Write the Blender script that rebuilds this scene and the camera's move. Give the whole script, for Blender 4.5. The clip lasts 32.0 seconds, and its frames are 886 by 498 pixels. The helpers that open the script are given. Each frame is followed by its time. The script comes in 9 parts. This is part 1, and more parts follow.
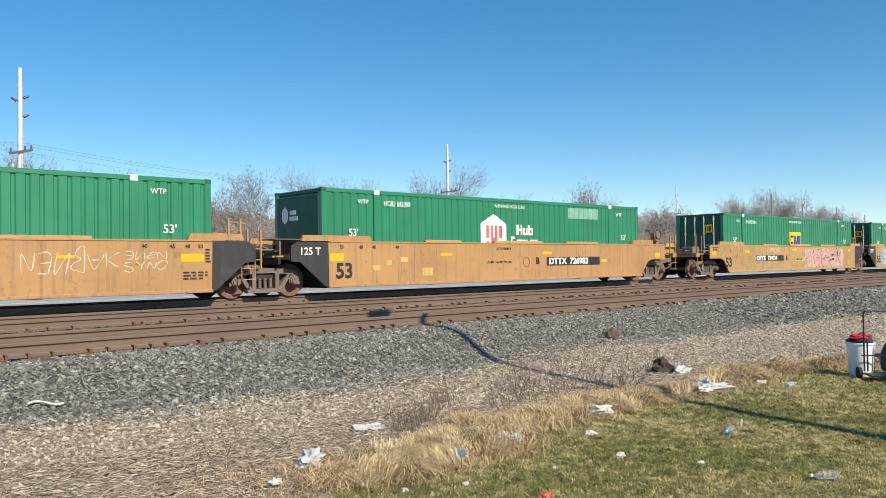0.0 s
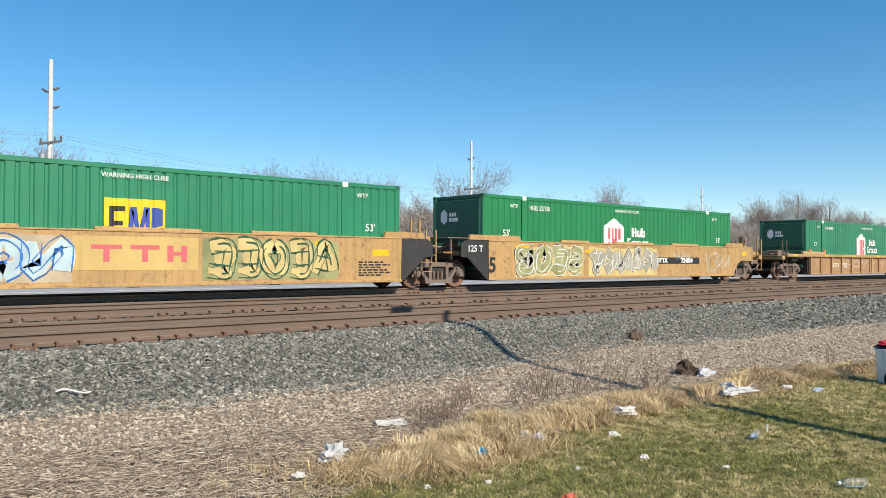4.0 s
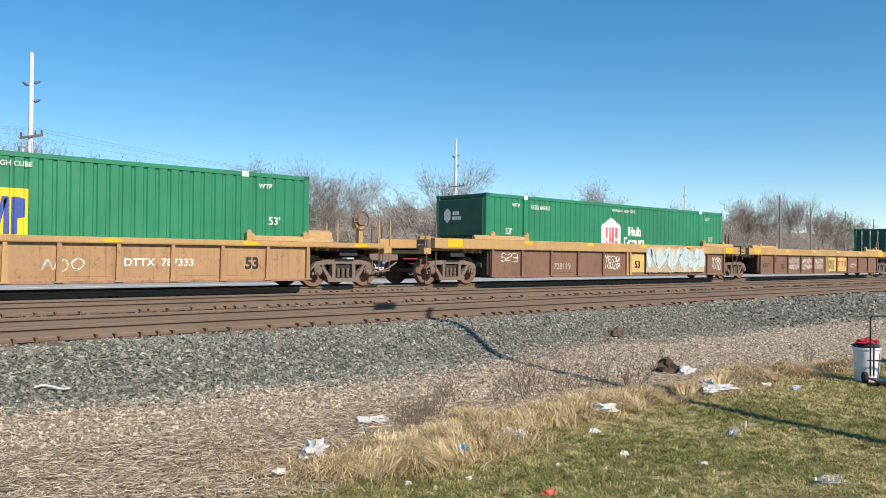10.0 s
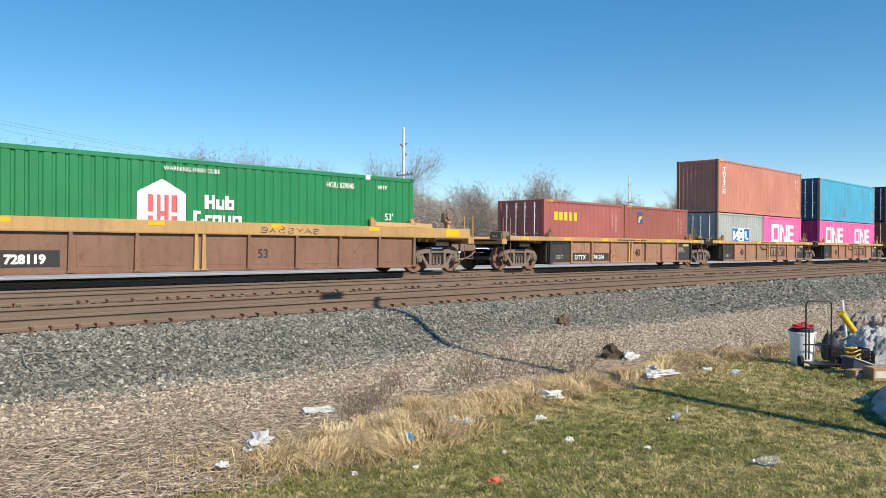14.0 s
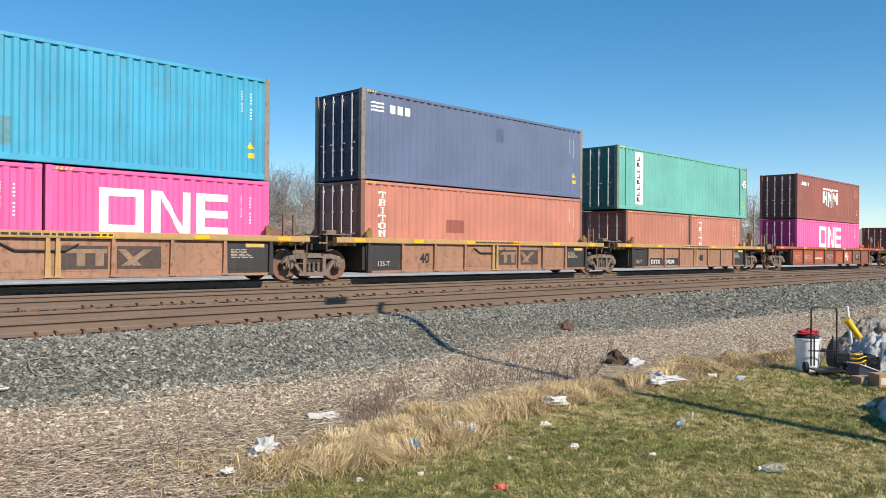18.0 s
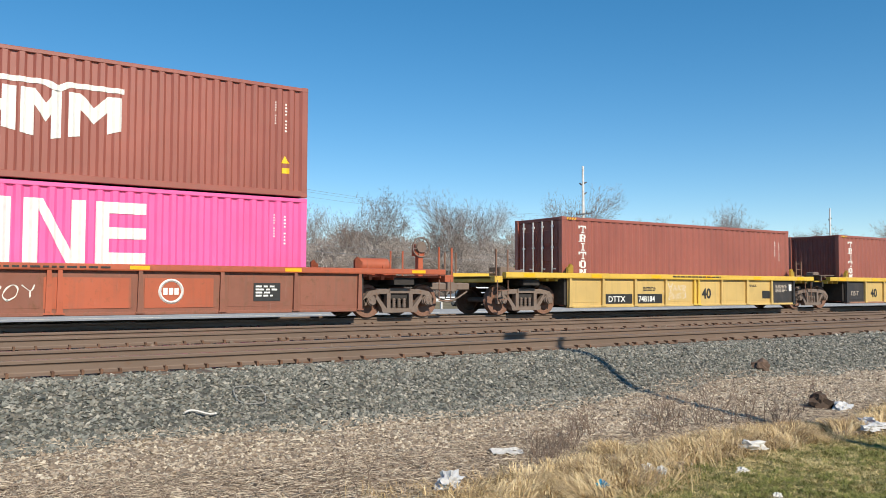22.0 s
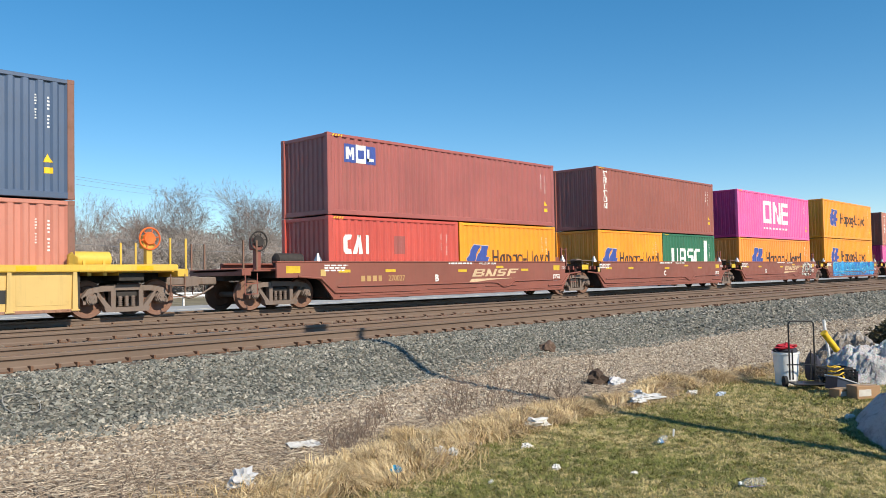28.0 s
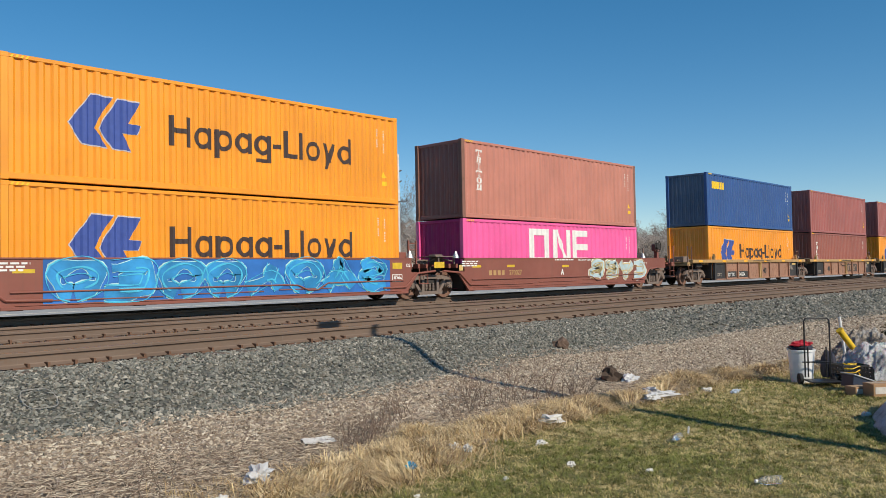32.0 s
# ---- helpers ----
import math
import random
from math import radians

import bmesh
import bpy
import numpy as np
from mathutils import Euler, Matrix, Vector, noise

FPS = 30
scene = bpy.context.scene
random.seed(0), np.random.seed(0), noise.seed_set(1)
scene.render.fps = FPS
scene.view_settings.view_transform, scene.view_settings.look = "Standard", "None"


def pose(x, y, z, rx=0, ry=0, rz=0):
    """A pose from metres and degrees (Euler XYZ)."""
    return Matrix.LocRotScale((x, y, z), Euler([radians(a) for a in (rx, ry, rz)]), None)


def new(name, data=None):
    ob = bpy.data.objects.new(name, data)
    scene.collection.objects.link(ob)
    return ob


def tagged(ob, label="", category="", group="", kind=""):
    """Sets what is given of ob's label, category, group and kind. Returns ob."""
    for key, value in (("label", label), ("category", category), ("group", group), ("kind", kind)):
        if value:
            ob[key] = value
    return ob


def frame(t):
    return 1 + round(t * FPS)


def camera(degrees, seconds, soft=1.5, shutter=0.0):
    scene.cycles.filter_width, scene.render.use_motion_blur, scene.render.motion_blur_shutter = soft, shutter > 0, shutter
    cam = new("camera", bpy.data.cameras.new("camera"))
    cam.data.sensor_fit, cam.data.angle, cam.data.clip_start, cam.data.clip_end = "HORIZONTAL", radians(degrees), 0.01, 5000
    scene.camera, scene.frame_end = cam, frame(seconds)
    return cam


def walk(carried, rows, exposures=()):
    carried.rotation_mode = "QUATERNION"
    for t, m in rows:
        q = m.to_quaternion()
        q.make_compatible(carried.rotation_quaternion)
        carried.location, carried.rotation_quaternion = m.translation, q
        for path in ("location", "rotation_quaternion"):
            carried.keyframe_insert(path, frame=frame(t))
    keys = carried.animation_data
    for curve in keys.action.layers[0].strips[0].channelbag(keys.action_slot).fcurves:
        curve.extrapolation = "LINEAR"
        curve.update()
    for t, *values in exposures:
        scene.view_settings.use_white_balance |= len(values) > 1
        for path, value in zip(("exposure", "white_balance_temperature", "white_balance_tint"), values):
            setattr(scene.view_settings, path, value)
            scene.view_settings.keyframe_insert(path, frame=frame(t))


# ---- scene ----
from collections import defaultdict

# ------------------------------------------------------------------ camera
# World: x along the tracks (to the right), y across them (away), z up; the lawn is z = 0.
RAIL_Z = 0.70            # top of the rails
TRAIN_Y = 20.70          # middle of the track that the train runs on
NEAR_Y, MID_Y = 11.33, 15.75

# seconds, place, heading, tilt, lean
CAMERA_ROWS = [
    (0.0, -0.01, -0.029, 1.581, -42.763, 1.028, 0.848), (0.5, 0.015, -0.031, 1.583, -42.249, 1.159, 0.778), (1.0, 0.026, -0.013, 1.577, -42.325, 0.887, 0.461),
    (1.5, 0.01, -0.016, 1.587, -42.546, 0.809, 0.269), (2.0, 0.017, -0.007, 1.586, -42.751, 0.644, 0.074), (2.5, 0.015, -0.001, 1.58, -42.807, 0.406, -0.015),
    (4.5, -0.037, 0.001, 1.586, -40.513, 0.915, -0.551), (5.0, -0.031, 0.001, 1.583, -40.11, 0.879, -0.863), (5.5, -0.015, -0.002, 1.578, -40.356, 0.71, -1.023),
    (6.0, -0.004, 0.005, 1.58, -40.677, 0.601, -1.071), (6.5, -0.004, 0.009, 1.577, -41.24, 0.516, -1.069), (7.0, -0.01, 0.001, 1.583, -41.686, 0.347, -0.913),
    (7.5, 0.001, 0.001, 1.576, -42.182, 0.143, -0.859), (8.0, 0.002, 0.005, 1.579, -42.411, 0.054, -0.754), (8.5, -0.012, -0.004, 1.591, -42.372, 0.251, -0.477),
    (9.0, -0.02, -0.012, 1.585, -42.086, 0.464, -0.356), (9.5, -0.033, -0.022, 1.589, -42.022, 0.75, -0.423), (10.0, -0.025, -0.018, 1.581, -42.341, 0.637, -0.539),
    (10.5, -0.007, -0.009, 1.582, -43.056, 0.547, -0.486), (11.0, 0.004, -0.011, 1.583, -43.707, 0.456, -0.408), (11.5, 0.015, -0.012, 1.589, -44.439, 0.339, -0.383),
    (12.0, 0.019, -0.017, 1.588, -44.983, 0.149, -0.201), (12.5, 0.026, -0.005, 1.581, -45.421, -0.055, -0.166), (13.0, 0.017, -0.009, 1.578, -45.791, -0.188, -0.247),
    (13.5, 0.014, -0.005, 1.579, -46.024, -0.243, -0.339), (15.5, 0.001, -0.016, 1.582, -45.93, 0.569, -0.105), (16.0, 0.011, -0.004, 1.577, -45.813, 0.632, -0.091),
    (16.5, 0.013, -0.005, 1.591, -45.824, 0.514, -0.141), (17.0, 0.013, -0.0, 1.587, -45.865, 0.506, -0.184), (17.5, 0.011, -0.003, 1.58, -45.766, 0.418, -0.262),
    (18.0, 0.0, 0.003, 1.59, -45.794, 0.2, -0.378), (18.5, -0.043, 0.0, 1.595, -45.783, 0.331, -0.366), (19.0, -0.08, -0.022, 1.566, -45.62, 0.668, -0.593),
    (19.5, -0.092, 0.009, 1.583, -45.423, 0.36, -0.993), (20.0, -0.077, 0.013, 1.579, -44.674, 0.401, -0.71), (20.5, -0.08, 0.043, 1.583, -37.548, 0.871, -0.165),
    (21.0, -0.052, 0.068, 1.585, -33.373, 1.844, 0.317), (21.5, -0.037, 0.059, 1.585, -32.692, 2.49, 0.024), (22.0, -0.028, 0.059, 1.58, -33.291, 2.667, -0.19),
    (22.5, -0.015, 0.064, 1.582, -35.785, 2.082, -0.476), (23.0, 0.005, 0.06, 1.576, -38.474, 1.745, -0.696), (23.5, 0.032, 0.04, 1.576, -42.538, 1.588, -0.635),
    (24.0, 0.046, 0.032, 1.577, -44.661, 1.299, -0.419), (24.5, 0.054, 0.017, 1.58, -45.751, 1.157, -0.217), (26.5, 0.033, -0.02, 1.586, -47.223, 1.297, 0.955),
    (27.0, 0.023, -0.02, 1.588, -46.959, 1.593, 1.13), (27.5, 0.015, -0.035, 1.592, -46.684, 1.883, 1.148), (28.0, 0.027, -0.031, 1.581, -47.101, 1.937, 1.098),
    (28.5, 0.032, -0.034, 1.594, -47.754, 1.941, 1.258), (29.0, 0.029, -0.018, 1.584, -48.43, 1.962, 1.332), (29.5, 0.037, -0.025, 1.584, -48.8, 1.756, 1.194),
    (30.0, 0.036, -0.022, 1.579, -49.171, 1.526, 1.117), (30.5, 0.039, -0.021, 1.583, -49.464, 1.143, 1.1), (31.0, 0.028, -0.002, 1.578, -49.494, 0.98, 0.897),
    (31.5, 0.03, -0.019, 1.581, -48.649, 1.208, 0.843), (32.0, 0.007, -0.015, 1.586, -46.273, 1.695, 1.075)]
cam = camera(57.91, 32.0, soft=0.5)
walk(cam, [(t, pose(x, y, z, 90 + pitch, roll, yaw)) for t, x, y, z, yaw, pitch, roll in CAMERA_ROWS],
     exposures=[(0.0, 0.19), (19.5, 0.19), (20.5, 0.16), (22.0, 0.08), (24.0, 0.14), (27.0, 0.18), (28.5, 0.20), (30.0, 0.0), (32.0, -0.20)])

# how far the train has come at each time, in metres
TRAIN_ROWS = [
    (0.0, 0.14), (1.0, 14.3), (2.0, 28.93), (3.0, 43.16), (4.0, 57.38), (5.0, 71.63), (6.0, 85.71), (7.0, 100.25), (8.0, 114.44),
    (9.0, 128.63), (10.0, 142.93), (11.0, 157.07), (12.0, 171.13), (13.0, 185.73), (13.5, 192.31), (14.5, 206.51), (15.5, 220.71), (16.0, 227.76),
    (17.0, 241.81), (17.5, 248.89), (18.0, 255.89), (19.0, 269.98), (20.0, 283.97), (21.0, 298.09), (22.0, 312.17), (23.0, 326.18), (24.0, 340.22),
    (24.5, 347.23), (25.5, 361.36), (26.5, 375.49), (27.0, 382.49), (28.0, 396.62), (29.0, 410.6), (30.0, 424.68), (31.0, 438.57), (32.0, 452.86)]

# ------------------------------------------------------------------ light
SUN_TURN, SUN_HEIGHT = 88.0, 37.0   # degrees: shadows fall towards this heading, measured from +x
sun_way = Vector((math.cos(radians(SUN_TURN)) * math.cos(radians(SUN_HEIGHT)), math.sin(radians(SUN_TURN)) * math.cos(radians(SUN_HEIGHT)), -math.sin(radians(SUN_HEIGHT))))
sun_data = bpy.data.lights.new("sun", "SUN")
sun_data.energy, sun_data.angle, sun_data.color = 5.0, radians(0.53), (1.0, 0.89, 0.73)
sun = new("sun", sun_data)
sun.matrix_world = Matrix.Translation((-20, -60, 60)) @ sun_way.to_track_quat("-Z", "Y").to_matrix().to_4x4()

world = bpy.data.worlds.new("world")
scene.world = world
world.use_nodes = True
wn = world.node_tree.nodes
sky = wn.new("ShaderNodeTexSky")
sky.sky_type, sky.sun_disc = "NISHITA", False
sky.sun_elevation = radians(SUN_HEIGHT)
sky.sun_rotation = math.atan2(-sun_way.x, -sun_way.y)
sky.altitude, sky.air_density, sky.dust_density, sky.ozone_density = 600, 0.8, 0.05, 1.2
wn["Background"].inputs["Strength"].default_value = 0.147
deep = wn.new("ShaderNodeHueSaturation")
deep.inputs["Saturation"].default_value = 1.52
deep.inputs["Hue"].default_value = 0.4945
deep.inputs["Value"].default_value = 1.17
calm = wn.new("ShaderNodeGamma")
calm.inputs["Gamma"].default_value = 0.82
world.node_tree.links.new(sky.outputs[0], calm.inputs["Color"])
world.node_tree.links.new(calm.outputs[0], deep.inputs["Color"])
world.node_tree.links.new(deep.outputs[0], wn["Background"].inputs["Color"])
LAMP_H = 9.4

# ------------------------------------------------------------------ materials
def mat_base(name, rough=0.7, metal=0.0):
    m = bpy.data.materials.new(name)
    m.use_nodes = True
    b = m.node_tree.nodes["Principled BSDF"]
    b.inputs["Roughness"].default_value = rough
    b.inputs["Metallic"].default_value = metal
    return m, m.node_tree, b


def node(nt, kind, **values):
    n = nt.nodes.new(kind)
    for key, value in values.items():
        n.inputs[key.replace("_", " ")].default_value = value
    return n


def coords(nt, scale=(1, 1, 1), space="Object"):
    tc = nt.nodes.new("ShaderNodeTexCoord")
    mp = nt.nodes.new("ShaderNodeMapping")
    mp.inputs["Scale"].default_value = scale
    nt.links.new(tc.outputs[space], mp.inputs["Vector"])
    # each object gets its own stretch of the pattern
    oi = nt.nodes.new("ShaderNodeObjectInfo")
    sh = nt.nodes.new("ShaderNodeMath")
    sh.operation = "MULTIPLY"
    sh.inputs[1].default_value = 83.0
    nt.links.new(oi.outputs["Random"], sh.inputs[0])
    ad = nt.nodes.new("ShaderNodeVectorMath")
    nt.links.new(mp.outputs["Vector"], ad.inputs[0])
    nt.links.new(sh.outputs[0], ad.inputs[1])
    return ad.outputs["Vector"]


def noise_of(nt, vec, scale, detail=4.0, rough=0.55):
    n = node(nt, "ShaderNodeTexNoise", Scale=scale, Detail=detail, Roughness=rough)
    nt.links.new(vec, n.inputs["Vector"])
    return n.outputs["Fac"]


def ramp(nt, fac, lo, hi):
    r = nt.nodes.new("ShaderNodeMapRange")
    r.inputs["From Min"].default_value, r.inputs["From Max"].default_value = lo, hi
    nt.links.new(fac, r.inputs["Value"])
    return r.outputs["Result"]


def times(nt, a, value):
    n = nt.nodes.new("ShaderNodeMath")
    n.operation = "MULTIPLY"
    nt.links.new(a, n.inputs[0])
    if isinstance(value, (int, float)):
        n.inputs[1].default_value = value
    else:
        nt.links.new(value, n.inputs[1])
    return n.outputs[0]


def blend(nt, fac, a, b):
    """a and b: colours or sockets."""
    n = nt.nodes.new("ShaderNodeMix")
    n.data_type = "RGBA"
    if isinstance(fac, (int, float)):
        n.inputs["Factor"].default_value = fac
    else:
        nt.links.new(fac, n.inputs["Factor"])
    for sock, value in ((n.inputs[6], a), (n.inputs[7], b)):
        if isinstance(value, tuple):
            sock.default_value = (*value[:3], 1)
        else:
            nt.links.new(value, sock)
    return n.outputs[2]


def bump(nt, b, height, strength=0.3, distance=0.01):
    n = node(nt, "ShaderNodeBump", Strength=strength, Distance=distance)
    nt.links.new(height, n.inputs["Height"])
    nt.links.new(n.outputs["Normal"], b.inputs["Normal"])


def shade(c, k):
    return tuple(min(1.0, v * k) for v in c)


RUST = (0.16, 0.075, 0.035)
GRIME = (0.11, 0.085, 0.06)
_made = {}


def paint(name, col, rust=0.25, grime=0.35, rough=0.5, metal=0.0, gloss=None):
    """Weathered paint on steel: faded patches, streaks that run down, rust spots, a dusty bloom."""
    if name in _made:
        return _made[name]
    gloss = "container" in name if gloss is None else gloss
    m, nt, b = mat_base(name, rough, metal)
    b.inputs["Specular IOR Level"].default_value = 0.5
    if gloss:
        b.inputs["Coat Weight"].default_value, b.inputs["Coat Roughness"].default_value, b.inputs["Coat IOR"].default_value = 0.4, 0.36, 1.5
    v = coords(nt)
    fade = ramp(nt, noise_of(nt, v, 0.55, 5), 0.3, 0.7)
    c = blend(nt, fade, shade(col, 0.86), shade(col, 1.1))
    streak = ramp(nt, noise_of(nt, coords(nt, (7, 7, 0.35)), 1.0, 5, 0.65), 0.52, 0.8)
    c = blend(nt, times(nt, streak, grime), c, GRIME)
    blot = ramp(nt, noise_of(nt, v, 1.7, 8, 0.7), 0.56, 0.74)
    c = blend(nt, times(nt, blot, grime * 0.7), c, shade(GRIME, 1.5))
    spot = ramp(nt, noise_of(nt, coords(nt, (1, 1, 0.85)), 6.0, 9, 0.75), 0.62 - 0.12 * rust, 0.76 - 0.1 * rust)
    c = blend(nt, times(nt, spot, min(1.0, rust * 1.6)), c, RUST)
    # chalky scuffs and scrapes down to the primer
    scuff = ramp(nt, noise_of(nt, coords(nt, (11, 11, 1.3)), 1.0, 7, 0.75), 0.62, 0.74)
    c = blend(nt, times(nt, scuff, 0.12 + 0.35 * rust), c, tuple(0.45 * q + 0.32 for q in col))
    nt.links.new(c, b.inputs["Base Color"])
    r = ramp(nt, noise_of(nt, v, 3.0, 6), 0.3, 0.75)
    rr = nt.nodes.new("ShaderNodeMapRange")
    rr.inputs["To Min"].default_value, rr.inputs["To Max"].default_value = rough - 0.08, min(1.0, rough + 0.16)
    nt.links.new(r, rr.inputs["Value"])
    nt.links.new(rr.outputs["Result"], b.inputs["Roughness"])
    bump(nt, b, noise_of(nt, v, 28, 6, 0.6), 0.12, 0.004)
    _made[name] = m
    return m


def plain(name, col, rough=0.6, metal=0.0, var=0.15, scale=8.0):
    """A simpler surface with a little variation at two scales."""
    if name in _made:
        return _made[name]
    m, nt, b = mat_base(name, rough, metal)
    v = coords(nt)
    c = blend(nt, ramp(nt, noise_of(nt, v, scale, 6), 0.3, 0.7), shade(col, 1 - var), shade(col, 1 + var))
    c = blend(nt, times(nt, ramp(nt, noise_of(nt, v, scale * 0.15, 3), 0.45, 0.75), var), c, shade(col, 0.5))
    nt.links.new(c, b.inputs["Base Color"])
    bump(nt, b, noise_of(nt, v, scale * 4, 4), 0.15, 0.003)
    _made[name] = m
    return m


def island(name, cols, rough=0.9, noise_scale=30.0):
    """For scattered stuff: each piece takes its own tone from a few colours."""
    m, nt, b = mat_base(name, rough)
    geo = nt.nodes.new("ShaderNodeNewGeometry")
    cr = nt.nodes.new("ShaderNodeValToRGB")
    cr.color_ramp.elements[0].position, cr.color_ramp.elements[0].color = 0.0, (*cols[0], 1)
    cr.color_ramp.elements[1].position, cr.color_ramp.elements[1].color = 1.0, (*cols[-1], 1)
    for i, c in enumerate(cols[1:-1]):
        e = cr.color_ramp.elements.new((i + 1) / (len(cols) - 1))
        e.color = (*c, 1)
    nt.links.new(geo.outputs["Random Per Island"], cr.inputs["Fac"])
    v = coords(nt)
    c = blend(nt, times(nt, ramp(nt, noise_of(nt, v, noise_scale, 3), 0.35, 0.75), 0.3), cr.outputs["Color"], shade(cols[0], 0.55))
    nt.links.new(c, b.inputs["Base Color"])
    return m


GREEN53 = paint("green_container_paint", (0.017, 0.205, 0.095), 0.06, 0.12, 0.42)
# the side green darkened for the ends, their shade in the colour
GREEN53_SHADED_END = paint("green_container_end_paint", (0.016, 0.105, 0.06), 0.06, 0.2, 0.6, gloss=False)
WHITE_MARK = plain("white_marking_paint", (0.78, 0.78, 0.74), 0.6, 0, 0.06)
BLACK_MARK = plain("black_marking_paint", (0.025, 0.025, 0.025), 0.6, 0, 0.2)
PALE_EDGE = plain("pale_edge_paint", (0.55, 0.52, 0.55), 0.6, 0, 0.15)
DARK_NAME = plain("dark_brown_name_paint", (0.05, 0.032, 0.03), 0.6, 0, 0.2)
RED_MARK = plain("red_marking_paint", (0.60, 0.13, 0.14), 0.55, 0, 0.08)
BLUE_MARK = plain("blue_marking_paint", (0.045, 0.085, 0.33), 0.55, 0, 0.1)
YELLOW_MARK = plain("yellow_marking_paint", (0.85, 0.55, 0.02), 0.5, 0, 0.08)
ORANGE_REFLECTOR = plain("orange_reflective_tape", (0.95, 0.45, 0.01), 0.35, 0, 0.08)
TAN_SLAB = paint("tan_yellow_slab_paint", (0.45, 0.25, 0.10), 0.45, 0.75, 0.5)
TAN_SLAB_WORN = paint("worn_yellow_slab_paint", (0.47, 0.29, 0.115), 0.7, 0.7, 0.55)
TAN_RIB = paint("rusty_tan_rib_paint", (0.40, 0.235, 0.115), 0.6, 0.7, 0.6)
BROWN_RIB = paint("brown_rusted_panel", (0.215, 0.115, 0.078), 0.85, 0.75, 0.65)
RUST_RIB = paint("rust_brown_panel", (0.35, 0.185, 0.12), 0.85, 0.75, 0.65)
TAN_CHORD = paint("tan_chord_paint", (0.47, 0.29, 0.12), 0.35, 0.4, 0.5)
YELLOW_CAR = paint("yellow_car_paint", (0.60, 0.42, 0.15), 0.2, 0.3, 0.45)
YELLOW_CHORD = paint("bright_yellow_chord_paint", (0.70, 0.46, 0.07), 0.2, 0.25, 0.45)
ORANGE_CAR = paint("faded_orange_red_car_paint", (0.42, 0.10, 0.045), 0.5, 0.4, 0.6)
ORANGE_CAR_DARK = paint("dark_rust_orange_panel", (0.25, 0.095, 0.06), 0.6, 0.5, 0.65)
BROWN_CAR = paint("brown_red_car_paint", (0.25, 0.085, 0.06), 0.2, 0.3, 0.5)
BLACK_CAR = paint("black_car_panel", (0.035, 0.033, 0.034), 0.3, 0.4, 0.6)
TRUCK_STEEL = paint("dusty_truck_steel", (0.19, 0.145, 0.12), 0.6, 0.7, 0.75)
WHEEL_STEEL = paint("rusty_wheel_steel", (0.20, 0.105, 0.072), 0.7, 0.5, 0.7)
DARK_STEEL = plain("dark_underframe_steel", (0.035, 0.03, 0.027), 0.8, 0, 0.3)
GALV = plain("galvanised_steel", (0.45, 0.46, 0.47), 0.4, 0.7, 0.1)
PINK = paint("magenta_container_paint", (0.88, 0.12, 0.36), 0.05, 0.1, 0.42)
# magenta of the ends, with their shade mixed into the colour
PINK_SHADED_END = paint("magenta_container_end_paint", (0.52, 0.03, 0.17), 0.1, 0.25, 0.6, gloss=False)
ORANGE_BOX = paint("orange_container_paint", (0.88, 0.32, 0.01), 0.06, 0.12, 0.42)
ORANGE_BOX2 = paint("light_orange_container_paint", (0.84, 0.28, 0.03), 0.08, 0.15, 0.42)
RUSTRED = paint("faded_rust_red_container_paint", (0.48, 0.185, 0.125), 0.2, 0.25, 0.5)
SALMON = paint("faded_salmon_container_paint", (0.53, 0.205, 0.145), 0.2, 0.25, 0.5)
MAROON = paint("maroon_container_paint", (0.36, 0.10, 0.085), 0.12, 0.22, 0.48)
BROWNRED = paint("brown_red_container_paint", (0.31, 0.09, 0.062), 0.12, 0.2, 0.48)
BRIGHTRED = paint("bright_red_container_paint", (0.58, 0.018, 0.028), 0.06, 0.15, 0.42)
CORAL = paint("coral_red_container_paint", (0.56, 0.085, 0.06), 0.08, 0.15, 0.42)
TURQ = paint("turquoise_container_paint", (0.05, 0.36, 0.56), 0.3, 0.4, 0.45)
NAVY = paint("faded_navy_container_paint", (0.12, 0.155, 0.26), 0.15, 0.25, 0.5)
NAVY2 = paint("navy_blue_container_paint", (0.07, 0.11, 0.19), 0.15, 0.25, 0.48)
ROYAL = paint("royal_blue_container_paint", (0.018, 0.075, 0.26), 0.06, 0.15, 0.45)
SEAGREEN = paint("sea_green_container_paint", (0.15, 0.45, 0.40), 0.3, 0.3, 0.48)
GREY_BOX = paint("grey_container_paint", (0.36, 0.39, 0.38), 0.25, 0.3, 0.5)
DKGREEN_BOX = paint("dark_green_container_paint", (0.02, 0.15, 0.07), 0.08, 0.15, 0.45)
ROD = plain("lock_rod_steel", (0.68, 0.68, 0.68), 0.45, 0.2, 0.15)


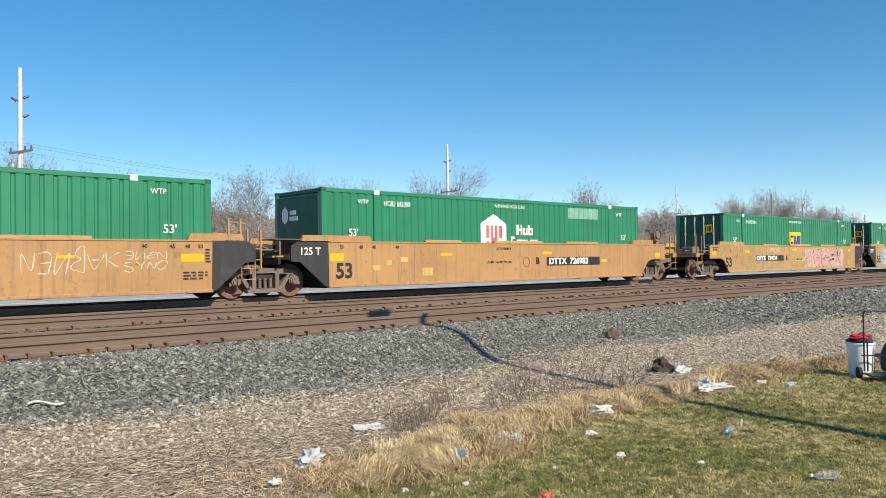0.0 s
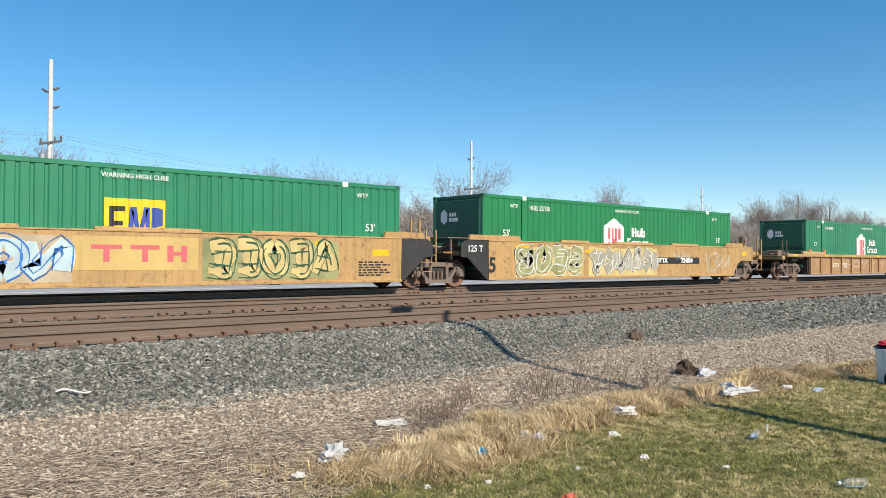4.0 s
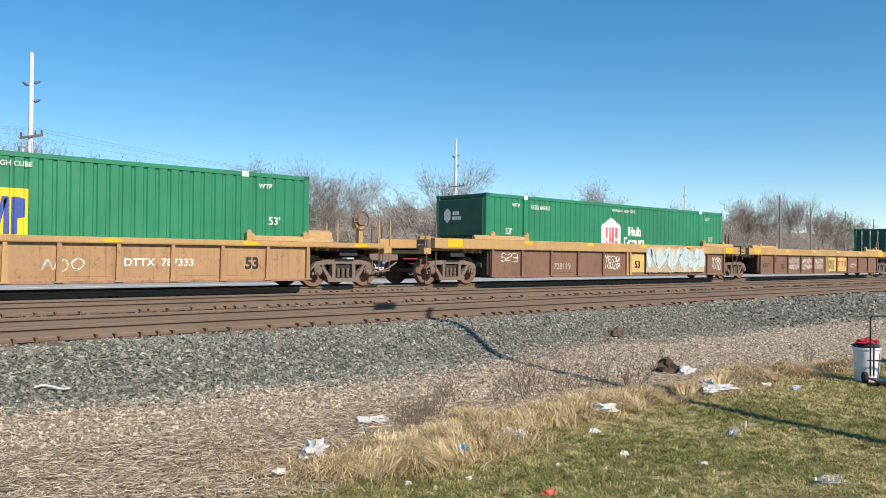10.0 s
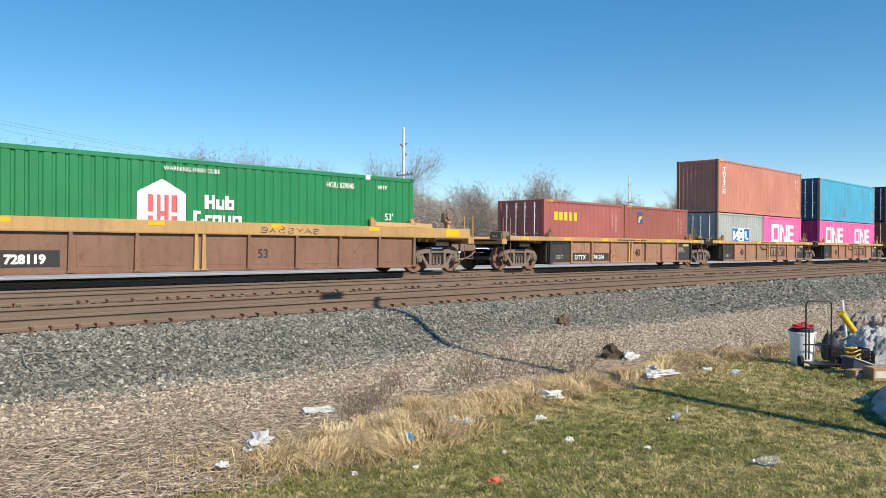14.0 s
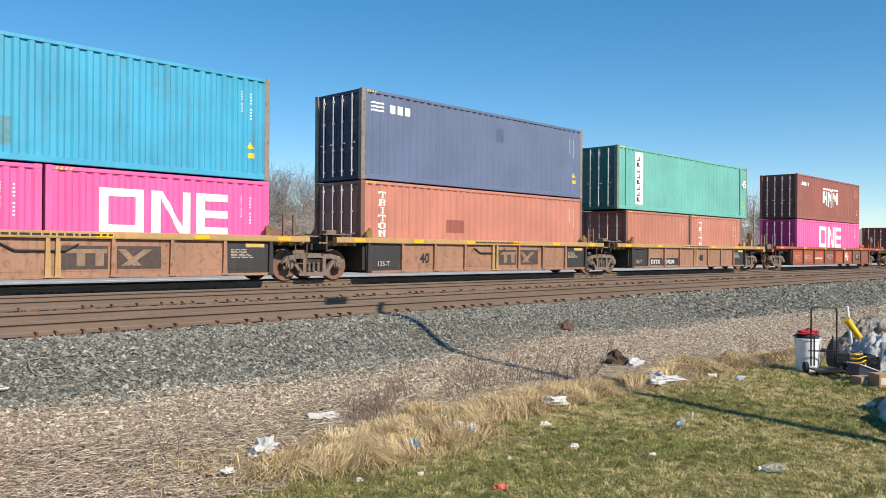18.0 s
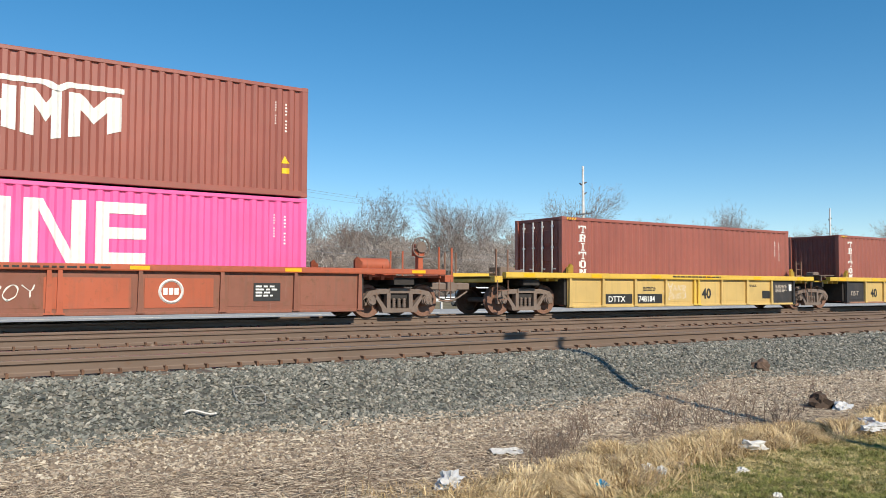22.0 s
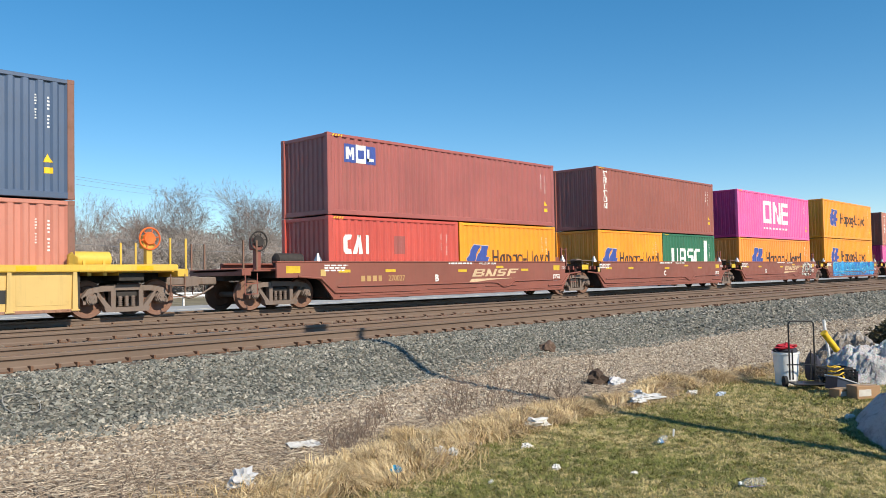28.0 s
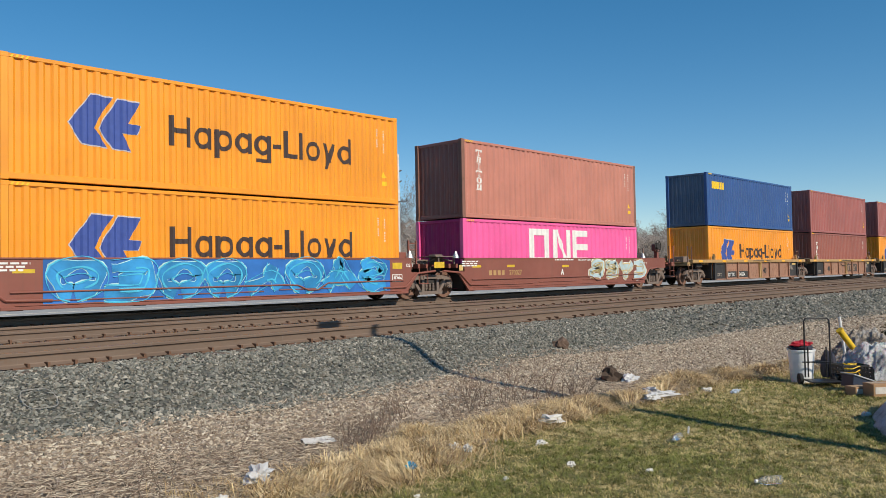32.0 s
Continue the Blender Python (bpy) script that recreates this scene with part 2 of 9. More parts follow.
# ------------------------------------------------------------------ mesh tools
def box(bm, x0, x1, y0, y1, z0, z1, cut=0.0):
    """A box; cut bevels its edges by that much (all twelve, one facet)."""
    if cut <= 0:
        v = [bm.verts.new((x, y, z)) for x in (x0, x1) for y in (y0, y1) for z in (z0, z1)]
        for f in ((0, 1, 3, 2), (4, 6, 7, 5), (0, 4, 5, 1), (2, 3, 7, 6), (0, 2, 6, 4), (1, 5, 7, 3)):
            bm.faces.new([v[i] for i in f])
        return
    c = min(cut, (x1 - x0) / 2.2, (y1 - y0) / 2.2, (z1 - z0) / 2.2)
    xs, ys, zs = ((x0, x0 + c, x1 - c, x1), (y0, y0 + c, y1 - c, y1), (z0, z0 + c, z1 - c, z1))
    g = {}

    def vert(i, j, k):
        if (i, j, k) not in g:
            g[i, j, k] = bm.verts.new((xs[i], ys[j], zs[k]))
        return g[i, j, k]
    for s in (0, 3):
        q = ((1, 1), (2, 1), (2, 2), (1, 2))
        q = q if s else q[::-1]
        bm.faces.new([vert(s, a, b) for a, b in q])
        bm.faces.new([vert(b, s, a) for a, b in q])
        bm.faces.new([vert(a, b, s) for a, b in q])
    for s in (0, 3):
        for r in (0, 3):
            si, ri = (1 if s == 0 else 2), (1 if r == 0 else 2)
            quads = ([vert(s, ri, 1), vert(s, ri, 2), vert(si, r, 2), vert(si, r, 1)],
                     [vert(ri, 1, s), vert(ri, 2, s), vert(r, 2, si), vert(r, 1, si)],
                     [vert(1, s, ri), vert(2, s, ri), vert(2, si, r), vert(1, si, r)])
            for qd in quads:
                bm.faces.new(qd)
            for u in (0, 3):
                ui = 1 if u == 0 else 2
                bm.faces.new([vert(s, ri, ui), vert(si, r, ui), vert(si, ri, u)])
    bm.normal_update()


def prism(bm, pts, y0, y1):
    """A polygon in x and z, drawn out along y."""
    a = [bm.verts.new((x, y0, z)) for x, z in pts]
    b = [bm.verts.new((x, y1, z)) for x, z in pts]
    bm.faces.new(a)
    bm.faces.new(b[::-1])
    n = len(pts)
    for i in range(n):
        bm.faces.new((a[i], b[i], b[(i + 1) % n], a[(i + 1) % n]))


def profile_x(bm, pts, x0, x1):
    """A polygon in y and z, drawn out along x."""
    a = [bm.verts.new((x0, y, z)) for y, z in pts]
    b = [bm.verts.new((x1, y, z)) for y, z in pts]
    bm.faces.new(a)
    bm.faces.new(b[::-1])
    n = len(pts)
    for i in range(n):
        bm.faces.new((a[i], b[i], b[(i + 1) % n], a[(i + 1) % n]))


def tube(bm, p0, p1, r0, r1=None, seg=10, caps=True):
    r1 = r0 if r1 is None else r1
    p0, p1 = Vector(p0), Vector(p1)
    d = (p1 - p0).normalized()
    u = d.orthogonal().normalized()
    w = d.cross(u)
    ring = lambda p, r: [bm.verts.new(p + (u * math.cos(a) + w * math.sin(a)) * r) for a in (2 * math.pi * i / seg for i in range(seg))]
    a, b = ring(p0, r0), ring(p1, r1)
    for i in range(seg):
        bm.faces.new((a[i], a[(i + 1) % seg], b[(i + 1) % seg], b[i]))
    if caps:
        bm.faces.new(a[::-1])
        bm.faces.new(b)


def pipe(bm, pts, r, seg=7):
    for a, b in zip(pts[:-1], pts[1:]):
        tube(bm, a, b, r, r, seg)


def lathe_y(bm, prof, cx=0.0, cz=0.0, seg=24):
    """Rings (y, radius) turned round an axle along y."""
    rings = []
    for y, r in prof:
        rings.append([bm.verts.new((cx + r * math.cos(a), y, cz + r * math.sin(a))) for a in (2 * math.pi * i / seg for i in range(seg))])
    for a, b in zip(rings[:-1], rings[1:]):
        for i in range(seg):
            bm.faces.new((a[i], a[(i + 1) % seg], b[(i + 1) % seg], b[i]))
    bm.faces.new(rings[0][::-1])
    bm.faces.new(rings[-1])


def ring_y(bm, cx, y, cz, radius, r, seg=20, tseg=6):
    pts = [Vector((cx + radius * math.cos(2 * math.pi * i / seg), y, cz + radius * math.sin(2 * math.pi * i / seg))) for i in range(seg)]
    rows = []
    for i, p in enumerate(pts):
        out = (p - Vector((cx, y, cz))).normalized()
        rows.append([bm.verts.new(p + out * (r * math.cos(a)) + Vector((0, 1, 0)) * (r * math.sin(a))) for a in (2 * math.pi * k / tseg for k in range(tseg))])
    for i in range(seg):
        a, b = rows[i], rows[(i + 1) % seg]
        for k in range(tseg):
            bm.faces.new((a[k], b[k], b[(k + 1) % tseg], a[(k + 1) % tseg]))


def mesh_of(name, bm, material, smooth=False):
    bmesh.ops.recalc_face_normals(bm, faces=bm.faces)
    me = bpy.data.meshes.new(name)
    bm.to_mesh(me)
    bm.free()
    me.materials.append(material)
    if smooth:
        me.polygons.foreach_set("use_smooth", [True] * len(me.polygons))
        me.set_sharp_from_angle(angle=radians(38))
    return me


def hang(name, me, parent, label="", at=None):
    ob = new(name, me)
    ob.parent = parent
    if at is not None:
        ob.matrix_basis = at if isinstance(at, Matrix) else Matrix.Translation(at)
    if label:
        tagged(ob, label)
    return ob


def part(name, bm, material, parent, label="", at=None, smooth=False):
    return hang(name, mesh_of(name, bm, material, smooth), parent, label, at)


def thing(name, at, label, category, group="", kind=""):
    ob = new(name)
    ob.empty_display_size = 0.3
    ob.matrix_basis = at if isinstance(at, Matrix) else Matrix.Translation(at)
    return tagged(ob, label, category, group, kind)


def whole(name, bm, material, at, label, category, group="", kind="", smooth=False):
    ob = new(name, mesh_of(name, bm, material, smooth))
    ob.matrix_basis = at if isinstance(at, Matrix) else Matrix.Translation(at)
    return tagged(ob, label, category, group, kind)


_shared = {}


def shared(key, material, build, smooth=False):
    """One mesh for each shape and material, made when first asked for."""
    k = (key, material.name)
    if k not in _shared:
        if (key, None) not in _shared:
            bm = bmesh.new()
            build(bm)
            _shared[key, None] = k
            _shared[k] = mesh_of(key if isinstance(key, str) else str(key[0]), bm, material, smooth)
        else:
            me = _shared[_shared[key, None]].copy()
            me.materials[0] = material
            _shared[k] = me
    return _shared[k]


def text_mesh(body, size, material, bold=0.0, spread=1.0):
    """Lettering as a flat mesh in x and z, from its lower left corner, facing -y."""
    k = ("text", body, size, material.name, bold, spread)
    if k not in _shared:
        cu = bpy.data.curves.new("lettering", "FONT")
        cu.body, cu.size, cu.extrude, cu.offset, cu.space_character = body, size, 0.002, bold, spread
        cu.resolution_u = 3
        ob = new("lettering", cu)
        bpy.context.view_layer.update()
        me = bpy.data.meshes.new_from_object(ob.evaluated_get(bpy.context.evaluated_depsgraph_get()))
        bpy.data.objects.remove(ob)
        bpy.data.curves.remove(cu)
        me.transform(Matrix.Rotation(radians(90), 4, "X"))
        me.materials.clear()
        me.materials.append(material)
        _shared[k] = me
    return _shared[k]


def letters(name, body, size, material, parent, x, y, z, label="", bold=0.0, tall=1.0, wide=1.0):
    me = text_mesh(body, size, material, bold)
    at = Matrix.Translation((x, y, z)) @ Matrix.Diagonal((wide, 1, tall, 1))
    ob = hang(name, me, parent, label, at)
    return tagged(ob, kind="stuff") if len(body) > 1 else ob


def poly_plate(bm, y, pts, thick=0.004):
    prism(bm, pts, y - thick, y)

# ------------------------------------------------------------------ the train
rolling = []           # top-level things that run with the train, with their place on it
axles = []             # wheelsets: (object, place on the train, offset in the truck)


def on_train(ob, x, z=RAIL_Z):
    ob.matrix_basis = Matrix.Translation((x, TRAIN_Y, z))
    rolling.append((ob, x, z))
    return ob


# ---- trucks
WHEEL_R, BASE = 0.46, 1.83


def build_side_frame(bm):
    # cast frame: arched top, bellied bottom, two windows and a spring nest
    y0, y1 = -0.07, 0.07
    top = [(-1.12, 0.50), (-0.95, 0.72), (-0.62, 0.80), (0.62, 0.80), (0.95, 0.72), (1.12, 0.50)]
    for s in (-1, 1):
        prism(bm, [(s * 0.32, 0.80), (s * 0.62, 0.80), (s * 0.98, 0.73), (s * 1.15, 0.52), (s * 1.08, 0.42), (s * 0.98, 0.58), (s * 0.62, 0.66), (s * 0.32, 0.66)], y0, y1)
        prism(bm, [(s * 0.72, 0.64), (s * 0.82, 0.62), (s * 0.52, 0.20), (s * 0.36, 0.20)], y0, y1)
        prism(bm, [(s * 0.30, 0.68), (s * 0.42, 0.68), (s * 0.42, 0.20), (s * 0.30, 0.20)], y0 - 0.02, y1 + 0.02)
        prism(bm, [(s * 0.76, 0.62), (s * 0.84, 0.64), (s * 0.84, 0.36), (s * 0.76, 0.40)], y0, y1)
        prism(bm, [(s * 1.04, 0.56), (s * 1.12, 0.52), (s * 1.10, 0.34), (s * 1.02, 0.36)], y0, y1)
        lathe_y(bm, [(-0.12, 0.10), (-0.12, 0.135), (0.10, 0.15)], s * BASE / 2, 0.47, 14)
    prism(bm, [(-0.34, 0.68), (0.34, 0.68), (0.34, 0.82), (-0.34, 0.82)], y0 - 0.02, y1 + 0.02)
    prism(bm, [(-0.55, 0.14), (0.55, 0.14), (0.60, 0.26), (-0.60, 0.26)], y0 - 0.03, y1 + 0.03)


def build_spring(bm):
    for k in range(5):
        z = 0.28 + k * 0.052
        tube(bm, (0, 0, z), (0, 0, z + 0.030), 0.058, 0.058, 10)
        tube(bm, (0, 0, z + 0.030), (0, 0, z + 0.052), 0.044, 0.044, 8, False)


def build_bolster(bm):
    box(bm, -0.28, 0.28, -1.04, 1.04, 0.50, 0.66, 0.03)
    box(bm, -0.24, 0.24, -0.55, 0.55, 0.64, 0.80, 0.03)
    lathe = [(0.80, 0.22), (0.86, 0.22)]
    for z, r in lathe:
        tube(bm, (0, 0, z - 0.04), (0, 0, z), r, r, 14)
    for s in (-1, 1):
        box(bm, s * 0.62 - 0.05, s * 0.62 + 0.05, -0.85, 0.85, 0.36, 0.44)


def build_wheel(bm):
    r = WHEEL_R
    lathe_y(bm, [(-0.075, 0.09), (-0.085, 0.13), (-0.035, 0.16), (-0.030, r - 0.13), (-0.065, r - 0.10), (-0.07, r - 0.01), (-0.055, r), (0.035, r + 0.002),
                 (0.05, r + 0.028), (0.066, r + 0.024), (0.066, r - 0.10), (0.02, r - 0.13), (0.02, 0.15), (0.09, 0.12), (0.09, 0.09)], 0, 0, 28)


def build_axle(bm):
    tube(bm, (0, -1.0, 0), (0, 1.0, 0), 0.085, 0.085, 12)


def build_cap(bm):
    lathe_y(bm, [(-0.05, 0.05), (-0.05, 0.10), (0.03, 0.115)], 0, 0, 14)
    for k in range(3):
        a = 2 * math.pi * k / 3
        tube(bm, (0.065 * math.cos(a), -0.07, 0.065 * math.sin(a)), (0.065 * math.cos(a), -0.05, 0.065 * math.sin(a)), 0.02, 0.02, 6)


def truck(x, label="grey-brown dusty freight truck with two axles and coil springs"):
    root = thing("freight_truck", (0, 0, 0), label, "rail truck", "trucks under the train")
    fr = shared("side_frame", TRUCK_STEEL, build_side_frame)
    for s in (-1, 1):
        f = hang("side_frame", fr, root, at=pose(0, s * 1.0, 0, 0, 0, 0 if s < 0 else 180))
        for k in (-0.13, 0.0, 0.13):
            hang("coil_spring", shared("coil_spring", TRUCK_STEEL, build_spring, True), f, at=(k * 1.3, -0.03, 0))
    hang("bolster", shared("bolster", DARK_STEEL, build_bolster), root)
    for s in (-1, 1):
        ax = hang("axle", shared("axle", TRUCK_STEEL, build_axle, True), root, at=(s * BASE / 2, 0, WHEEL_R))
        for q in (-1, 1):
            w = hang("wheel", shared("wheel", WHEEL_STEEL, build_wheel, True), ax, "rusty steel wheel with a bright worn tread", at=pose(0, q * 0.79, 0, 0, 0, 0 if q < 0 else 180))
            hang("bearing_cap", shared("bearing_cap", TRUCK_STEEL, build_cap, True), ax, at=pose(0, q * 1.10, 0, 0, 0, 0 if q < 0 else 180))
        axles.append((ax, x + s * BASE / 2, s * BASE / 2))
    return on_train(root, x)


# ---- well cars
def build_coupler(bm):
    box(bm, 0, 0.62, -0.11, 0.11, 0.76, 0.98, 0.03)
    prism(bm, [(0.60, 0.72), (0.92, 0.74), (0.98, 0.86), (0.92, 0.98), (0.60, 1.02)], -0.20, 0.02)
    prism(bm, [(0.62, 0.74), (0.82, 0.76), (0.82, 0.98), (0.62, 1.0)], 0.06, 0.18)
    pipe(bm, [(0.2, 0.25, 0.72), (0.55, 0.25, 0.52), (0.85, 0.12, 0.40), (1.05, 0.02, 0.45)], 0.028)


ORANGE_BRAKE = plain("orange_brake_wheel_paint", (0.78, 0.16, 0.03), 0.5, 0, 0.2)


def build_brake_wheel(bm):
    ring_y(bm, 0, 0, 0, 0.28, 0.024, 22, 6)
    for k in range(6):
        a = math.pi * k / 3 + 0.2
        tube(bm, (0.05 * math.cos(a), 0, 0.05 * math.sin(a)), (0.26 * math.cos(a), 0, 0.26 * math.sin(a)), 0.014, 0.014, 6)
    lathe_y(bm, [(-0.03, 0.05), (-0.035, 0.15), (0.03, 0.18)], 0, 0, 14)


def build_ladder(bm):
    for x in (-0.2, 0.2):
        tube(bm, (x, 0, 0.42), (x, 0, 1.02), 0.016, 0.016, 6)
    for z in (0.43, 0.72):
        box(bm, -0.2, 0.2, -0.05, 0.02, z - 0.012, z + 0.012)


def build_handhold(bm):
    for x in (-0.2, 0.2):
        box(bm, x - 0.022, x + 0.022, -0.02, 0.02, 1.0, 2.05)
    for z in (1.25, 1.55):
        tube(bm, (-0.2, 0, z), (0.2, 0, z), 0.014, 0.014, 6)


def build_post(bm):
    box(bm, -0.025, 0.025, -0.02, 0.02, 1.15, 2.0, 0.006)


def build_tank(bm):
    tube(bm, (-0.45, 0, 0), (0.45, 0, 0), 0.21, 0.21, 16)
    tube(bm, (-0.50, 0, 0), (-0.45, 0, 0), 0.12, 0.21, 16)
    tube(bm, (0.45, 0, 0), (0.50, 0, 0), 0.21, 0.12, 16)
    for x in (-0.25, 0.25):
        box(bm, x - 0.03, x + 0.03, -0.23, 0.23, -0.26, 0.0)


def build_rib(h, proud):
    def f(bm):
        prism(bm, [(-0.065, 0.0), (0.065, 0.0), (0.045, h), (-0.045, h)], -proud, 0.0)
        box(bm, -0.10, 0.10, -proud - 0.02, 0.0, -0.035, 0.0)
    return f


def build_guide(bm):
    prism(bm, [(-0.11, 0.0), (0.11, 0.0), (0.11, 0.22), (0.02, 0.30), (-0.05, 0.20), (-0.11, 0.18)], -0.05, 0.05)


STYLES = {
    # well: half length; top: height of the chord; end: middle to the end truck; half: middle to the end of an end platform
    "slab": dict(well=8.0, top=1.55, end=9.35, half=10.9, pitch=19.6, smooth=True),
    "rib53": dict(well=8.0, top=1.30, end=9.45, half=11.0, pitch=19.6, smooth=False, chord=0.15, ribs=12),
    "rib53t": dict(well=8.0, top=1.53, end=9.45, half=11.0, pitch=19.6, smooth=False, chord=0.34, ribs=10),
    "rib40": dict(well=6.05, top=1.32, end=7.45, half=8.95, pitch=15.6, smooth=False, chord=0.17, ribs=8),
    "single": dict(well=7.6, top=1.36, end=9.0, half=10.6, pitch=18.0, smooth=False, chord=0.15, ribs=8),
    "brown": dict(well=6.2, top=1.38, end=7.8, half=9.35, pitch=15.5, smooth=True),
}


def well_car(x, style, ends, side, chord, dark, label, deck=None, dark_ends=(True, True), group="well cars of the train"):
    """ends: two of A (shares a truck with its neighbour) or E (outer end with coupler and platform)."""
    st = STYLES[style]
    w2, zt = st["well"], st["top"]
    deck = deck or chord
    car = thing("well_car", (0, 0, 0), label, "freight car", group)
    reach = [(-1, st["half"] - 0.0 if ends[0] == "E" else st["pitch"] / 2 - 0.28), (1, st["half"] if ends[1] == "E" else st["pitch"] / 2 - 0.28)]
    truck_at = [st["end"] if e == "E" else st["pitch"] / 2 for e in ends]
    # floor of the well and its cross-bearers
    bm = bmesh.new()
    box(bm, -w2, w2, -1.30, -1.0, 0.26, 0.32)
    box(bm, -w2, w2, 1.0, 1.30, 0.26, 0.32)
    for k in range(5):
        cx = -w2 + 0.4 + k * (2 * w2 - 0.8) / 4
        box(bm, cx - 0.14, cx + 0.14, -1.32, 1.32, 0.20, 0.30)
    part("well_floor", bm, DARK_STEEL, car)
    for sy in (-1, 1):
        out = lambda a, b: (min(sy * a, sy * b), max(sy * a, sy * b))
        if st["smooth"]:
            bm = bmesh.new()
            lo = 0.27
            xl = -w2 if ends[0] == "A" and style == "slab" else -(reach[0][1] - 1.1)
            xr = w2 if ends[1] == "A" and style == "slab" else reach[1][1] - 1.1
            pts = [(-w2 + 0.02, lo), (w2 - 0.02, lo)]
            if xr > w2 + 0.05:
                pts += [(w2 + 0.45, 0.82), (w2 + 0.75, 0.92), (xr, 0.92)]
            pts += [(xr, zt), (xl, zt)]
            if xl < -w2 - 0.05:
                pts += [(xl, 0.92), (-w2 - 0.75, 0.92), (-w2 - 0.45, 0.82)]
            prism(bm, pts, *out(1.44, 1.50))
            part("side_wall", bm, side, car)
            bm = bmesh.new()
            box(bm, -w2, w2, *out(1.40, 1.535), lo - 0.05, lo + 0.03, 0.01)
            part("bottom_sill", bm, side, car)
            bm = bmesh.new()
            box(bm, xl, xr, *out(1.30, 1.52), zt - 0.02, zt + 0.025, 0.008)
            part("top_edge", bm, side, car)
            if style == "slab":
                for s in (-1, 1):
                    bm = bmesh.new()
                    y0, y1 = out(1.42, 1.51)
                    prism(bm, [(s * (w2 + 0.45) - 1.12, zt + 0.025), (s * (w2 + 0.45) + 1.12 if s < 0 else w2 + 0.9, zt + 0.025), (s * (w2 + 0.45) + (1.05 if s < 0 else 0.4), zt + 0.19), (s * (w2 + 0.45) - 1.05, zt + 0.19)]
                          if s > 0 else [(-w2 - 0.9, zt + 0.025), (-w2 + 1.6, zt + 0.025), (-w2 + 1.5, zt + 0.19), (-w2 - 0.85, zt + 0.19)], y0, y1)
                    part("container_guide_plate", bm, side, car)
                for k, (a, b) in enumerate(((-4.2, -2.6), (-1.0, 1.6), (3.0, 5.0))):
                    bm = bmesh.new()
                    profile_x(bm, [(sy * 1.50, zt + 0.02), (sy * 1.40, zt + 0.02), (sy * 1.36, zt + 0.09), (sy * 1.42, zt + 0.10)], a, b)
                    part("guide_lip", bm, side, car)
            for e, s in ((ends[0], -1), (ends[1], 1)):
                if e == "A" and style == "slab":
                    bm = bmesh.new()
                    prism(bm, [(s * w2, lo), (s * (w2 + 0.10), lo), (s * (w2 + 0.95), 0.98), (s * (w2 + 1.25), 1.0), (s * (w2 + 1.25), zt - 0.12), (s * (w2 + 1.0), zt), (s * w2, zt)], *out(1.43, 1.495))
                    part("end_panel", bm, BLACK_CAR, car, "black painted end panel")
                if style == "brown":
                    bm = bmesh.new()
                    pipe(bm, [(s * (w2 - 1.1), sy * 1.52, 0.42), (s * (w2 - 0.1), sy * 1.52, 0.44), (s * (w2 + 0.45), sy * 1.52, 0.88), (s * (w2 + 1.3), sy * 1.52, 0.95)], 0.035)
                    part("edge_pipe", bm, side, car)
        else:
            ch = st["chord"]
            zb = zt - ch
            n = st["ribs"]
            step = 2 * w2 / n
            # panels between the ribs; the outer ones are painted black on some cars
            for k in range(n):
                dk = (k == 0 and dark_ends[0]) or (k == n - 1 and dark_ends[1])
                a, b = -w2 + k * step, -w2 + (k + 1) * step
                key = ("side_panel", style, sy)
                def build(bm, step=step, zb=zb, out=out):
                    box(bm, 0, step, *out(1.40, 1.425), 0.27, zb)
                    box(bm, 0.16, step - 0.16, *out(1.42, 1.431), 0.37, zb - 0.10, 0.004)
                pn = hang("side_panel", shared(key, BLACK_CAR if dk else side, build), car, "black painted end panel" if dk else "", (a, 0, 0))
            for k in range(n + 1):
                a = -w2 + k * step
                a += 0.07 if k == 0 else -0.07 if k == n else 0
                edge_rib = k in (0, n)
                rm = BLACK_CAR if (k == 0 and dark_ends[0]) or (k == n and dark_ends[1]) else (chord if k == n // 2 else side)
                hang("rib", shared(("rib", style), rm, build_rib(zb - 0.27, 0.085)), car, "", pose(a, sy * 1.425, 0.27, 0, 0, 0 if sy < 0 else 180))
                if k == n // 2:
                    hang("rib", shared(("rib", style), rm, build_rib(zb - 0.27, 0.085)), car, "", pose(a + 0.22, sy * 1.425, 0.27, 0, 0, 0 if sy < 0 else 180))
            bm = bmesh.new()
            box(bm, -w2, w2, *out(1.36, 1.50), 0.20, 0.275, 0.01)
            part("bottom_sill", bm, side if not dark_ends[0] else RUST_RIB, car)
            bm = bmesh.new()
            la = -(w2 + 1.25) if ends[0] == "A" else -(reach[0][1] - 0.35)
            lb = (w2 + 1.25) if ends[1] == "A" else reach[1][1] - 0.35
            profile_x(bm, [(sy * 1.33, zb), (sy * 1.52, zb), (sy * 1.53, zb + 0.03), (sy * 1.53, zt - 0.02), (sy * 1.48, zt), (sy * 1.33, zt)], la, lb)
            part("top_chord", bm, chord, car)
            # reflective tape along the chord
            for k in range(6):
                tx = la + 0.9 + k * (lb - la - 1.8) / 5
                bm = bmesh.new()
                big = style == "rib53t" and k in (0, 5)
                box(bm, tx - (0.34 if big else 0.22), tx + (0.34 if big else 0.22), *out(1.528, 1.536), zt - (0.28 if big else min(ch, 0.17) - 0.03), zt - 0.035)
                part("reflective_strip", bm, ORANGE_REFLECTOR, car, "orange reflective strip")
